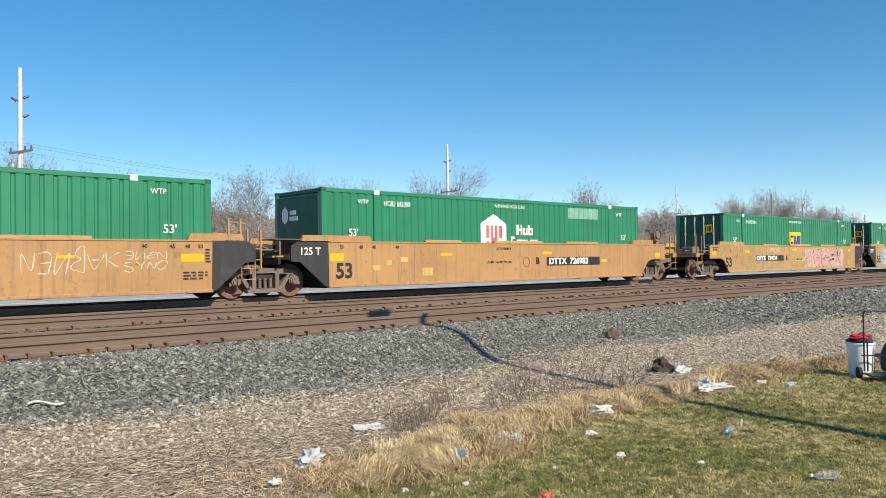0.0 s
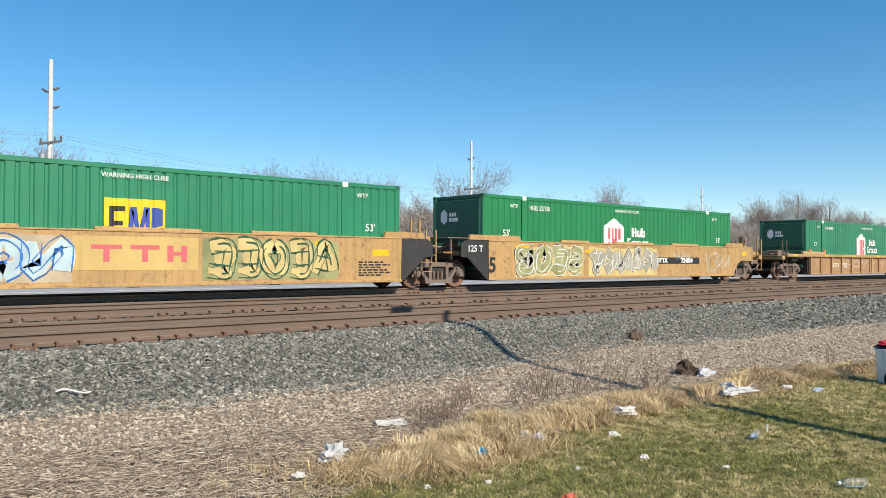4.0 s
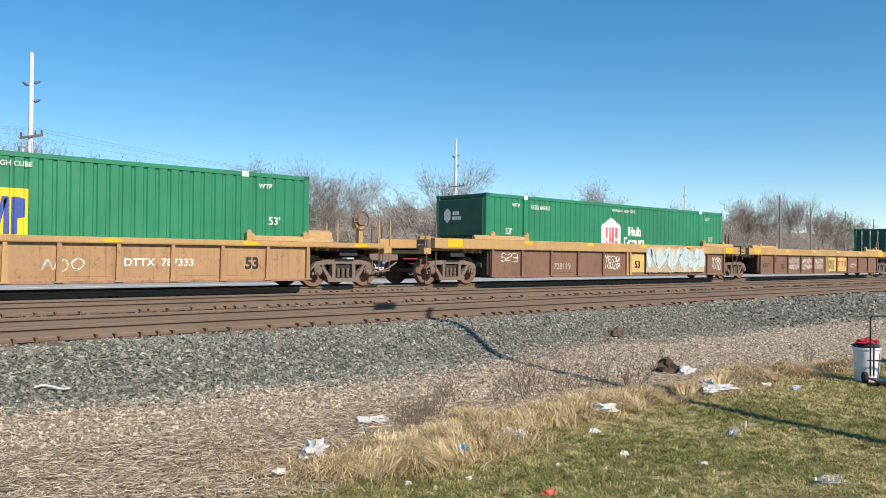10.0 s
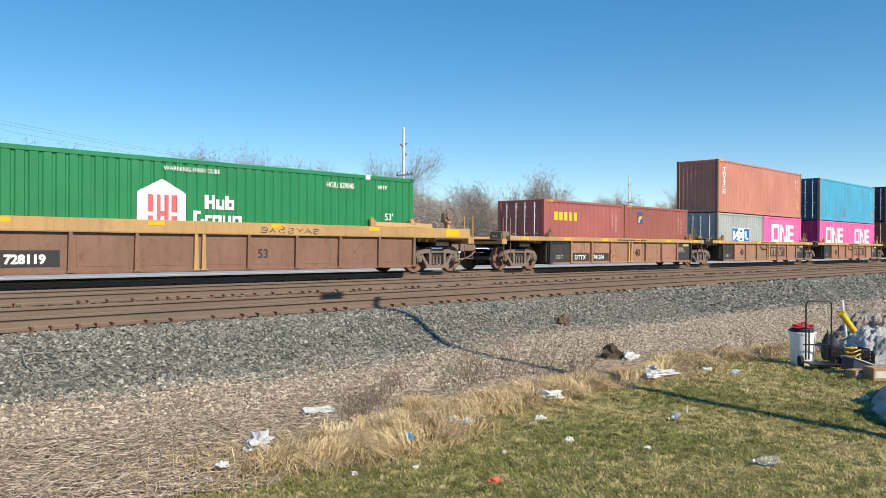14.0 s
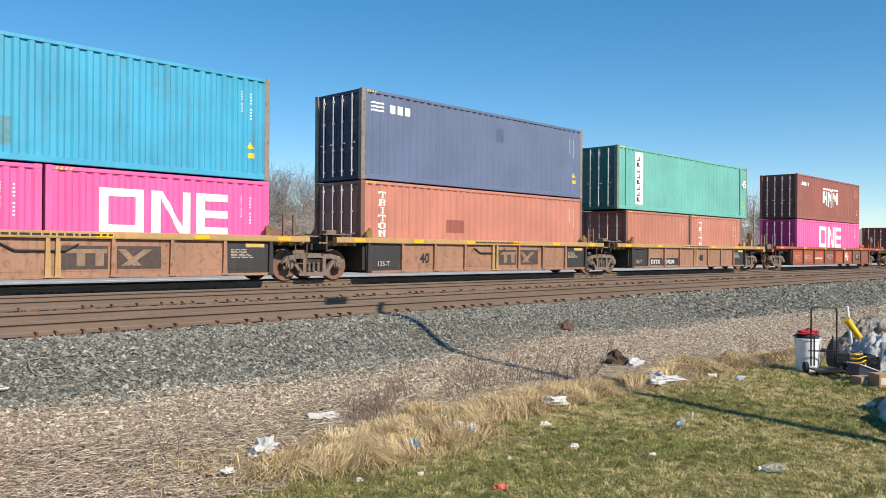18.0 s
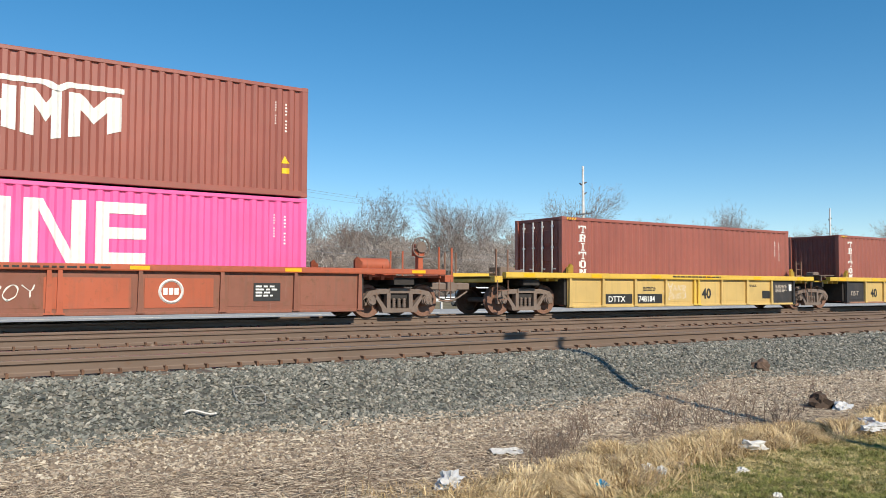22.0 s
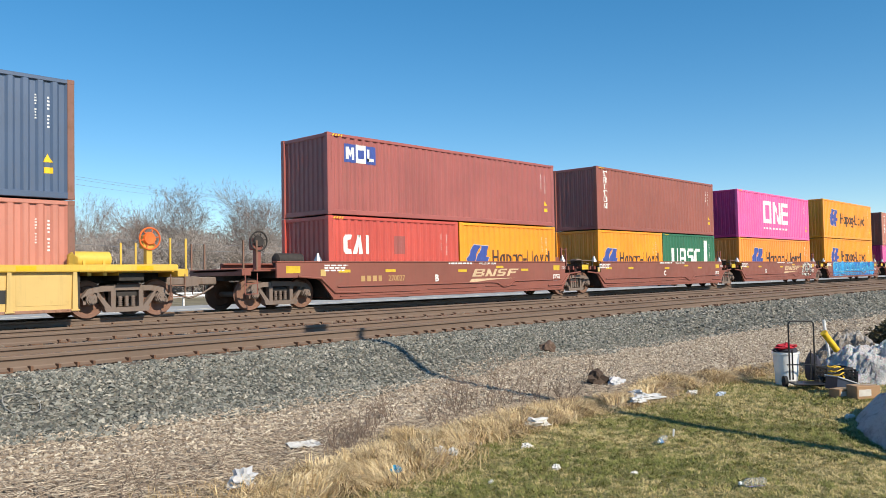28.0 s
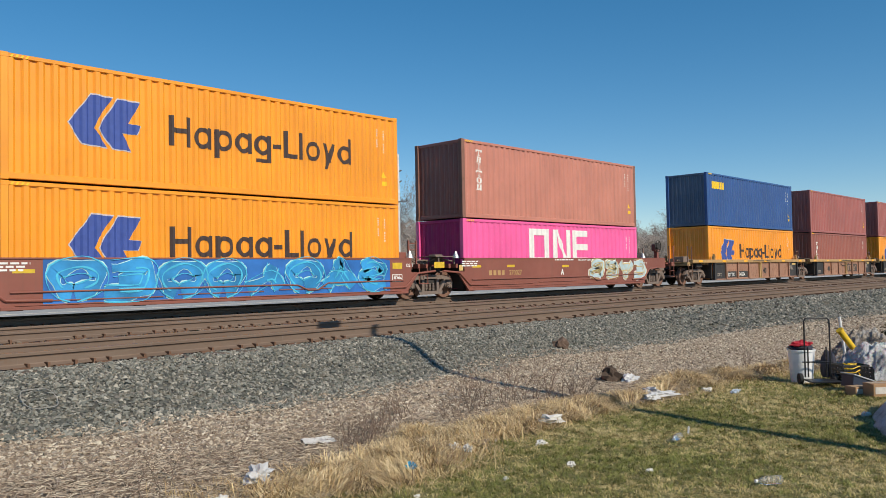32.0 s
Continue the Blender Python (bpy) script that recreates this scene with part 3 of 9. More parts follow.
            if style == "rib53t" or style == "rib53":
                for s in (-1, 1):
                    bm = bmesh.new()
                    profile_x(bm, [(sy * 1.50, zt), (sy * 1.36, zt), (sy * 1.34, zt + 0.12), (sy * 1.44, zt + 0.14)], s * (w2 - 0.5) - 1.3, s * (w2 - 0.5) + 1.3)
                    part("guide_lip", bm, deck, car)
            for s in (-1, 1):
                for g in (w2 - 0.1, w2 - 1.85 if "53" in style else w2 - 0.1):
                    if "53" in style or g == w2 - 0.1:
                        hang("container_guide", shared("container_guide", deck, build_guide), car, "", pose(s * g, sy * 1.42, zt, 0, 0, 0 if s < 0 else 180))
    # ends
    for (s, r), e, ta in zip(reach, ends, truck_at):
        bm = bmesh.new()
        # bulkhead, stub sill and body bolster
        box(bm, *(sorted((s * (w2 - 0.02), s * (w2 + 0.10)))), -1.36, 1.36, 0.30, min(zt, 1.2))
        box(bm, *(sorted((s * w2, s * (r - 0.05)))), -0.36, 0.36, 0.86, 1.12)
        box(bm, *(sorted((s * (ta - 0.32), s * (ta + 0.32 if e == "E" else ta - 0.25)))), -1.32, 1.32, 0.92, 1.10)
        part("end_underframe", bm, DARK_STEEL if e == "E" or not st["smooth"] else DARK_STEEL, car)
        bm = bmesh.new()
        box(bm, *(sorted((s * (w2 + 0.10), s * r))), -1.2 if e == "E" else -0.95, 1.2 if e == "E" else 0.95, 1.12, 1.17)
        for k in range(3):
            xx = s * (w2 + 0.35 + k * 0.38)
            box(bm, xx - 0.05, xx + 0.05, -1.3, 1.3, 1.05, 1.20)
        part("end_deck", bm, deck if not st["smooth"] else side, car)
        if e == "A":
            # articulated joint casting with its hoses
            bm = bmesh.new()
            prism(bm, [(s * (r - 0.6), 0.82), (s * (r + 0.25), 0.78), (s * (r + 0.30), 1.0), (s * (r - 0.6), 1.14)], -0.30, 0.30)
            box(bm, *(sorted((s * (r - 0.25), s * (r + 0.1)))), -0.5, 0.5, 1.0, 1.32, 0.04)
            pipe(bm, [(s * (r - 1.2), -0.8, 1.3), (s * (r - 0.5), -0.7, 1.42), (s * (r + 0.1), -0.6, 1.2)], 0.03)
            pipe(bm, [(s * (r - 1.0), 0.4, 1.25), (s * (r - 0.3), 0.3, 1.5), (s * (r + 0.25), 0.3, 1.3)], 0.03)
            box(bm, *(sorted((s * (r - 1.0), s * (r - 0.6)))), -0.55, -0.2, 1.17, 1.55, 0.03)
            box(bm, *(sorted((s * (r - 0.9), s * (r - 0.2)))), 0.1, 0.7, 1.17, 1.38, 0.03)
            part("articulated_joint", bm, TRUCK_STEEL, car, "dusty steel joint and brake hoses")
            if s > 0:
                # upright frame with rungs and a box beside the joint
                tm = side if st["smooth"] else BROWN_RIB
                bm = bmesh.new()
                for q in (0.55, 0.90):
                    box(bm, s * (r - q) - 0.03, s * (r - q) + 0.03, -1.20, -1.14, 1.12, zt + 0.62, 0.006)
                for z in (zt + 0.05, zt + 0.30, zt + 0.52):
                    tube(bm, (s * (r - 0.90), -1.17, z), (s * (r - 0.55), -1.17, z), 0.016, 0.016, 6)
                part("upright_frame", bm, tm, car)
                bm = bmesh.new()
                box(bm, *(sorted((s * (r - 1.30), s * (r - 0.95)))), -1.12, -0.78, zt - 0.10, zt + 0.22, 0.02)
                part("valve_box", bm, tm, car)
            else:
                bm = bmesh.new()
                box(bm, *(sorted((s * (r - 1.0), s * (r + 0.1)))), -1.25, -0.35, zt + 0.06, zt + 0.09, 0.005)
                for q in (0.9, 0.1):
                    box(bm, s * (r - q) - 0.025, s * (r - q) + 0.025, -1.2, -1.15, 1.15, zt + 0.06)
                part("crossover_platform", bm, TRUCK_STEEL, car, "grey steel walkway plate")
            hang("ladder_frame", shared("handhold" , deck if not st["smooth"] else side, build_handhold), car, at=(s * (r - 0.25), -1.38, -0.2)) if style in ("slab", "rib53") and s > 0 else None
            hang("step_ladder", shared("ladder", BROWN_RIB if not st["smooth"] else side, build_ladder), car, at=(s * (r - 0.45), -1.42, 0.1)) if s > 0 else None
        else:
            hang("coupler", shared("coupler", TRUCK_STEEL, build_coupler), car, "rusty knuckle coupler with an air hose", pose(s * r, 0, 0, 0, 0, 0 if s > 0 else 180))
            bm = bmesh.new()
            box(bm, *(sorted((s * (r - 0.30), s * r))), -1.42, 1.42, 1.0, 1.20, 0.01)
            part("end_sill", bm, deck if not st["smooth"] else side, car)
            for sy in (-1, 1):
                hang("step_ladder", shared("ladder", BROWN_RIB if not st["smooth"] else side, build_ladder), car, at=(s * (r - 0.30), sy * 1.42, 0.05))
                for q in (0.06, 0.50):
                    hang("grab_post", shared("grab_post", BROWN_RIB if s < 0 else deck, build_post), car, at=(s * (r - q), sy * 1.40, 0))
            if s > 0 or style == "brown":
                hang("brake_wheel", shared("brake_wheel", ORANGE_BRAKE if style == "rib40" and side is YELLOW_CAR else DARK_STEEL if style == "brown" else TRUCK_STEEL, build_brake_wheel, True), car, "round brake wheel on a stand", (s * (r - 0.85), -1.0, 2.0))
                bm = bmesh.new()
                box(bm, s * (r - 0.85) - 0.08, s * (r - 0.85) + 0.08, -0.98, -0.80, 1.15, 2.05, 0.01)
                box(bm, s * (r - 0.85) - 0.16, s * (r - 0.85) + 0.16, -0.95, -0.72, 1.75, 2.1, 0.02)
                part("brake_stand", bm, deck if not st["smooth"] else side, car)
                hang("air_tank", shared("air_tank", deck if not st["smooth"] else DARK_STEEL, build_tank, True), car, "", (s * (r - 2.2), -0.55, 1.46))
            else:
                bm = bmesh.new()
                box(bm, s * (r - 0.9) - 0.3, s * (r - 0.9) + 0.3, -0.9, -0.3, 1.17, 1.5, 0.03)
                box(bm, s * (r - 1.8) - 0.3, s * (r - 1.8) + 0.3, -0.2, 0.5, 1.17, 1.42, 0.03)
                pipe(bm, [(s * (r - 2.3), -0.9, 1.28), (s * (r - 1.2), -0.8, 1.34), (s * (r - 0.4), -0.6, 1.3)], 0.03)
                part("brake_rigging", bm, TRUCK_STEEL, car)
    return on_train(car, x), st


# ---- containers
WORN_GREY = paint("rust_worn_grey_edge", (0.27, 0.235, 0.21), 0.9, 0.6, 0.6, gloss=False)
WORN_BROWN = paint("rust_worn_brown_edge", (0.24, 0.115, 0.085), 0.8, 0.5, 0.6, gloss=False)
WORN_GREEN = paint("rust_worn_green_edge", (0.17, 0.26, 0.21), 0.95, 0.6, 0.6, gloss=False)
WORN_EDGE = {"turquoise_container_paint": WORN_GREY, "faded_navy_container_paint": WORN_GREY, "navy_blue_container_paint": WORN_BROWN, "sea_green_container_paint": WORN_GREEN,
             "faded_rust_red_container_paint": WORN_BROWN, "faded_salmon_container_paint": WORN_BROWN, "grey_container_paint": WORN_GREY}


def wave_side(L, H, pitch, depth, flat, z0, z1, y):
    """A corrugated side in x and z; flat: share of the outer flats."""
    def f(bm):
        n = max(2, round((L - 0.34) / pitch))
        p = (L - 0.34) / n
        xs = []
        for k in range(n):
            a = -L / 2 + 0.17 + k * p
            g = p * (1 - flat) / 4
            xs += [(a, 0), (a + p * flat, 0), (a + p * flat + g, depth), (a + p - g, depth)]
        xs.append((L / 2 - 0.17, 0))
        lo = [bm.verts.new((x, y + d, z0)) for x, d in xs]
        hi = [bm.verts.new((x, y + d, z1)) for x, d in xs]
        for i in range(len(xs) - 1):
            bm.faces.new((lo[i], lo[i + 1], hi[i + 1], hi[i]))
    return f


def dashes(bm, y, x, z0, z1, w, n, gap=0.35):
    """A column of small plain bars, as unreadable codes."""
    h = (z1 - z0) / n
    for k in range(n):
        a = w * 0.4 * ((k * 37) % 7) / 7
        if (k * 13) % 5:
            box(bm, x + a * 0.5, x + w - a * 0.5, y - 0.004, y, z0 + k * h, z0 + (k + 1 - gap) * h)


def bars(bm, y, x0, x1, z0, z1, n, gap=0.22):
    w = (x1 - x0) / n
    for k in range(n):
        box(bm, x0 + k * w, x0 + (k + 1 - gap) * w, y - 0.005, y, z0, z1)


def container(x, z, L, mat, end_mat, label, H=2.896, doors=True, group="", codes=True, rods=True):
    """A container whose bottom stands z over the rail. Returns it and the depth of its near face."""
    W = 2.591 if L > 14 else 2.438
    c = thing("shipping_container", (0, 0, 0), label, "container", group)
    big = L > 14
    yf = -W / 2
    zl, zh = 0.17, H - (0.13 if big else 0.11)
    if big:
        f = wave_side(L, H, 0.30, 0.032, 0.60, zl, zh, yf + 0.012)
    else:
        f = wave_side(L, H, 0.325, 0.046, 0.30, zl, zh, yf + 0.006)
    me = shared(("side_wall", L, H), mat, f)
    for s in (-1, 1):
        hang("side_wall", me, c, at=pose(0, 0, 0, 0, 0, 0 if s < 0 else 180))
        def top(b, L=L, H=H, zh=zh, yf=yf):
            box(b, -L / 2 + 0.15, L / 2 - 0.15, yf - 0.002, yf + 0.09, zh - 0.002, H - 0.012, 0.012)
        hang("top_rail", shared(("top_rail", L, H), mat, top), c, at=pose(0, 0, 0, 0, 0, 0 if s < 0 else 180))
        def low(b, L=L, zl=zl, yf=yf):
            box(b, -L / 2 + 0.15, L / 2 - 0.15, yf - 0.002, yf + 0.10, 0.02, zl + 0.002, 0.012)
        hang("bottom_rail", shared(("bottom_rail", L, H), mat, low), c, at=pose(0, 0, 0, 0, 0, 0 if s < 0 else 180))
        edge = WORN_EDGE.get(mat.name, mat)

        def post(b, H=H):
            box(b, -0.085, 0.085, -0.05, 0.12, 0.10, H - 0.10, 0.012)
        for e in (-1, 1):
            hang("corner_post", shared(("corner_post", H), edge, post), c, at=pose(e * (L / 2 - 0.085), s * (W / 2 - 0.05), 0, 0, 0, 0 if s < 0 else 180))
            for zz in (0.0, H - 0.118):
                def cast(b):
                    box(b, -0.089, 0.089, -0.081, 0.081, 0.0, 0.118, 0.010)
                hang("corner_casting", shared("corner_casting", edge if not big else end_mat, cast), c, at=(e * (L / 2 - 0.0865), s * (W / 2 - 0.0765), zz))
        if 13.0 < L < 14.5:
            for e in (-1, 1):
                hang("stacking_post", shared(("corner_post", H), edge, post), c, at=pose(e * 6.01, s * (W / 2 - 0.045), 0, 0, 0, 0 if s < 0 else 180))
    def roof(b, L=L, H=H, W=W):
        n = int(L / 0.55)
        for k in range(n):
            a = -L / 2 + 0.15 + k * (L - 0.3) / n
            w = (L - 0.3) / n
            v = [(a, H - 0.03), (a + w * 0.3, H - 0.03), (a + w * 0.4, H - 0.05), (a + w * 0.9, H - 0.05), (a + w, H - 0.03)]
            lo = [b.verts.new((p, -W / 2 + 0.06, q)) for p, q in v]
            hi = [b.verts.new((p, W / 2 - 0.06, q)) for p, q in v]
            for i in range(4):
                b.faces.new((lo[i], lo[i + 1], hi[i + 1], hi[i]))
    hang("roof", shared(("roof", L, H), mat, roof), c)
    def floor(b, L=L, W=W):
        box(b, -L / 2 + 0.1, L / 2 - 0.1, -W / 2 + 0.06, W / 2 - 0.06, 0.05, 0.14)
    hang("floor", shared(("floor", L), DARK_STEEL, floor), c)
    # ends: corrugated wall, or two doors with lock rods; a darker end_mat holds painted shade
    def wall(b, H=H, W=W):
        n = 9
        p = (W - 0.30) / n
        pts = []
        for k in range(n):
            a = -W / 2 + 0.15 + k * p
            pts += [(a, 0), (a + p * 0.3, 0), (a + p * 0.5, 0.04), (a + p * 0.8, 0.04)]
        pts.append((W / 2 - 0.15, 0))
        lo = [b.verts.new((d, y, 0.15)) for y, d in pts]
        hi = [b.verts.new((d, y, H - 0.10)) for y, d in pts]
        for i in range(len(pts) - 1):
            b.faces.new((lo[i], lo[i + 1], hi[i + 1], hi[i]))
    def header(b, H=H, W=W):
        box(b, -0.02, 0.10, -W / 2 + 0.12, W / 2 - 0.12, H - 0.13, H - 0.012, 0.01)
    def sill(b, H=H, W=W):
        box(b, -0.02, 0.10, -W / 2 + 0.12, W / 2 - 0.12, 0.02, 0.17, 0.01)
    for e, kind in ((-1, doors), (1, not doors)):
        flip = pose(e * (L / 2 - 0.06), 0, 0, 0, 0, 0 if e < 0 else 180)
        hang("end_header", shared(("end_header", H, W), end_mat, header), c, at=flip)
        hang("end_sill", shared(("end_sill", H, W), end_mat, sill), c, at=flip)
        if kind is True:
            for sy in (-1, 1):
                def door(b, H=H, W=W):
                    w = W / 2 - 0.15
                    box(b, 0.0, 0.045, 0.006, w, 0.18, H - 0.14, 0.008)
                    for k in range(4):
                        z0_ = 0.30 + k * (H - 0.6) / 4
                        box(b, -0.022, 0.0, 0.10, w - 0.10, z0_, z0_ + (H - 0.6) / 4 - 0.12, 0.015)
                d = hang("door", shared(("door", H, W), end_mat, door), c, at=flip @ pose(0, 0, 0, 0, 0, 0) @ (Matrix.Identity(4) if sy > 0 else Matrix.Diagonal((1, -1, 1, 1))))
                if rods:
                    for k in (0.095, 0.30):
                        def rod(b, H=H):
                            tube(b, (-0.055, 0, 0.14), (-0.055, 0, H - 0.12), 0.024, 0.024, 6)
                            for zz in (0.3, 1.0, 1.9, H - 0.3):
                                box(b, -0.07, -0.02, -0.05, 0.05, zz - 0.03, zz + 0.03)
                            box(b, -0.075, -0.05, 0.0, 0.16, 1.18, 1.215)
                        hang("lock_rod", shared(("lock_rod", H), ROD, rod), d, "bright galvanised lock rod", (0, k * W, 0))
        elif kind == "flat":
            pass
        else:
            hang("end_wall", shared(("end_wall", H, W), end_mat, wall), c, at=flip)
    if codes and not big:
        bm = bmesh.new()
        dashes(bm, yf + 0.004, L / 2 - 0.62, H - 1.30, H - 0.35, 0.060, 11, 0.5)
        dashes(bm, yf + 0.004, L / 2 - 0.90, H - 1.10, H - 0.35, 0.040, 11, 0.5)
        tagged(part("code_marking", bm, WHITE_MARK, c, "white painted rows of small codes"), kind="stuff")
        bm = bmesh.new()
        poly_plate(bm, yf + 0.002, [(L / 2 - 0.72, 0.86), (L / 2 - 0.50, 0.86), (L / 2 - 0.61, 1.06)])
        part("warning_triangle", bm, YELLOW_MARK, c, "yellow warning triangle")
        bm = bmesh.new()
        box(bm, L / 2 - 0.70, L / 2 - 0.50, yf - 0.002, yf + 0.002, 0.60, 0.74)
        part("warning_plate", bm, YELLOW_MARK, c, "yellow size plate")
        bm = bmesh.new()
        for k in range(4):
            a = -L / 2 + 0.2 + k * 0.11
            poly_plate(bm, yf - 0.003, [(a, H - 0.10), (a + 0.05, H - 0.10), (a + 0.09, H - 0.03), (a + 0.04, H - 0.03)])
        part("high_cube_stripes", bm, YELLOW_MARK, c, "yellow and black height stripes")
    on_train(c, x, RAIL_Z + z)
    return c, yf


def hub53(x, z, number, face="wall", logo="house", tone=None, num_left=True):
    """A 53 foot green domestic container."""
    mat = tone or GREEN53
    c, y = container(x, z, 16.154, mat, GREEN53_SHADED_END, "long green corrugated 53 foot container in a well car", doors=(face == "doors"), group="green 53 foot containers", codes=False, rods=face == "doors")
    y -= 0.004
    H = 2.896
    for s in (-1, 1):
        bm = bmesh.new()
        box(bm, s * 6.05 - 0.11, s * 6.05 + 0.11, y - 0.012, y + 0.06, 0.16, H - 0.02, 0.006)
        part("stacking_post", bm, mat, c)
        bm = bmesh.new()
        box(bm, s * 6.05 - 0.10, s * 6.05 + 0.10, y - 0.018, y + 0.03, H - 0.15, H - 0.0, 0.006)
        part("stacking_fitting", bm, WHITE_MARK, c, "white lifting point on the roof edge")
        letters("length_mark", "53'", 0.31, WHITE_MARK, c, s * 6.95 - 0.18, y - 0.004, 1.48, "white painted 53", 0.004)
        letters("lifting_mark", "WTP", 0.19, WHITE_MARK, c, s * 6.62 - 0.16, y - 0.004, 2.46, "", 0.002)
    letters("number_mark", number, 0.24, WHITE_MARK, c, -5.78 if num_left else 4.4, y - 0.004, 2.42, "white painted container number", 0.002, 1.0, 0.8)
    letters("warning_mark", "WARNING HIGH CUBE", 0.165, WHITE_MARK, c, -0.82, y - 0.004, 2.56, "white painted warning", 0.001, 1.0, 0.95)
    if logo == "house":
        bm = bmesh.new()
        x0 = -1.52
        poly_plate(bm, y - 0.002, [(x0, 0.80), (x0 + 1.34, 0.80), (x0 + 1.34, 1.97), (x0 + 0.67, 2.33), (x0, 1.97)], 0.006)
        part("house_logo", bm, WHITE_MARK, c, "white house-shaped emblem")
        for a, b, p, q in ((0.28, 0.44, 0.95, 1.38), (0.28, 0.44, 1.48, 1.92), (0.52, 0.62, 0.95, 1.92), (0.74, 0.84, 0.95, 1.92), (0.92, 1.08, 0.95, 1.38), (0.92, 1.08, 1.48, 1.92), (0.62, 0.74, 1.38, 1.50)):
            bm = bmesh.new()
            box(bm, x0 + a, x0 + b, y - 0.016, y - 0.007, p, q)
            part("emblem_bar", bm, RED_MARK, c, "red bar of the emblem")
        bm = bmesh.new()
        lo = 1.60
        for a, wd, kind in ((0.36, 0.30, "h"), (0.70, 0.24, "u"), (0.98, 0.27, "b"), (0.02, 0.32, "g"), (0.38, 0.17, "r"), (0.58, 0.27, "o"), (0.89, 0.25, "u"), (1.19, 0.28, "p")):
            z0 = 1.60 if kind in "hb" or (kind == "u" and a == 0.70) else 1.17
            tall = 0.38 if kind in "hbg" else 0.27
            t = wd * 0.34
            box(bm, a, a + t, y - 0.008, y, z0 - (0.1 if kind == "p" else 0), z0 + tall)
            if kind != "r":
                box(bm, a + wd - t, a + wd, y - 0.008, y, z0, z0 + (tall if kind in "hu" else 0.27 if kind != "g" else 0.16))
            if kind in "ubogp":
                box(bm, a + t, a + wd - t, y - 0.008, y, z0, z0 + 0.085)
            if kind in "hbogpr":
                zz = z0 + (0.15 if kind == "h" else 0.185 if kind != "g" else 0.29)
                box(bm, a + t, a + wd - (t if kind != "r" else 0), y - 0.008, y, zz, zz + 0.085)
        part("name_marking", bm, WHITE_MARK, c, "white blocks of the painted company name")
    elif logo == "square":
        bm = bmesh.new()
        box(bm, -0.75, 0.73, y - 0.008, y, 0.85, 2.07)
        part("yellow_emblem", bm, YELLOW_MARK, c, "square yellow emblem")
        dx, dz = -1.75, 0.60
        for a, b, p, q in ((1.12, 1.24, 0.45, 1.28), (1.24, 1.50, 0.45, 0.57), (1.24, 1.44, 0.82, 0.93), (1.24, 1.50, 1.16, 1.28)):
            bm = bmesh.new()
            box(bm, a + dx, b + dx, y - 0.014, y - 0.007, p + dz, q + dz)
            part("emblem_bar", bm, BLACK_MARK, c, "dark bar of the emblem")
        for pts in ([(1.56, 0.45), (1.68, 0.45), (1.70, 1.15), (1.60, 1.28)], [(1.62, 1.28), (1.76, 1.28), (1.86, 0.7), (1.76, 0.6)], [(1.84, 0.7), (1.94, 1.28), (2.06, 1.28), (1.90, 0.6)], [(1.98, 0.45), (2.1, 0.45), (2.08, 1.28), (1.98, 1.2)], [(2.14, 0.45), (2.26, 0.45), (2.26, 1.28), (2.14, 1.28)], [(2.26, 0.8), (2.42, 0.84), (2.42, 1.24), (2.26, 1.28)]):
            bm = bmesh.new()
            poly_plate(bm, y - 0.007, [(u + dx, w + dz) for u, w in pts], 0.007)
            part("emblem_bar", bm, BLUE_MARK, c, "dark blue bar of the emblem")
        if number.startswith("EMHU 270"):
            bm = bmesh.new()
            poly_plate(bm, y - 0.002, [(-4.54, 1.86), (-4.28, 1.60), (-4.02, 1.86), (-4.28, 2.12)], 0.006)
            part("diamond_placard", bm, WHITE_MARK, c, "white diamond placard")
    if face == "wall":
        # ribbed front wall with a hexagon mark
        xe = -8.077 + 0.03
        bm = bmesh.new()
        box(bm, xe - 0.05, xe + 0.02, -1.14, 1.14, 1.42, 2.72, 0.02)
        for k in range(3):
            zz = 0.28 + k * 0.38
            box(bm, xe - 0.09, xe + 0.02, -1.14, 1.14, zz, zz + 0.20, 0.05)
        part("front_wall_panel", bm, GREEN53_SHADED_END, c)
        bm = bmesh.new()
        v = [bm.verts.new((xe - 0.056, 0.66 - 0.20 * math.sin(a), 2.15 + 0.27 * math.cos(a))) for a in (math.pi * k / 3 for k in range(6))]
        bm.faces.new(v)
        part("hexagon_mark", bm, WHITE_MARK, c, "white hexagon mark")
        bm = bmesh.new()
        for k, (a, b_) in enumerate(((0.38, 0.28), (0.25, 0.17), (0.14, 0.05), (0.40, 0.31), (0.29, 0.23), (0.21, 0.13), (0.11, 0.04), (0.02, -0.05))):
            zz = 2.16 if k < 3 else 1.98
            box(bm, xe - 0.058, xe - 0.05, b_, a, zz, zz + 0.13)
        for k in range(10):
            box(bm, xe - 0.094, xe - 0.085, 0.5 - k * 0.1, 0.57 - k * 0.1, 1.10, 1.17)
        tagged(part("end_name_blocks", bm, WHITE_MARK, c, "small white blocks of a painted name"), kind="stuff")
    elif logo == "square":
        bm = bmesh.new()
        box(bm, -8.077 - 0.060, -8.077 - 0.045, -0.72, -0.30, 1.95, 2.35)
        part("end_emblem", bm, YELLOW_MARK, c, "yellow emblem on the doors")
        for a, b_ in ((-0.66, -0.56), (-0.50, -0.46), (-0.40, -0.34)):
            bm = bmesh.new()
            box(bm, -8.077 - 0.064, -8.077 - 0.059, a, b_, 2.02, 2.28)
            part("emblem_bar", bm, BLACK_MARK, c, "dark bar of the emblem")
    return c


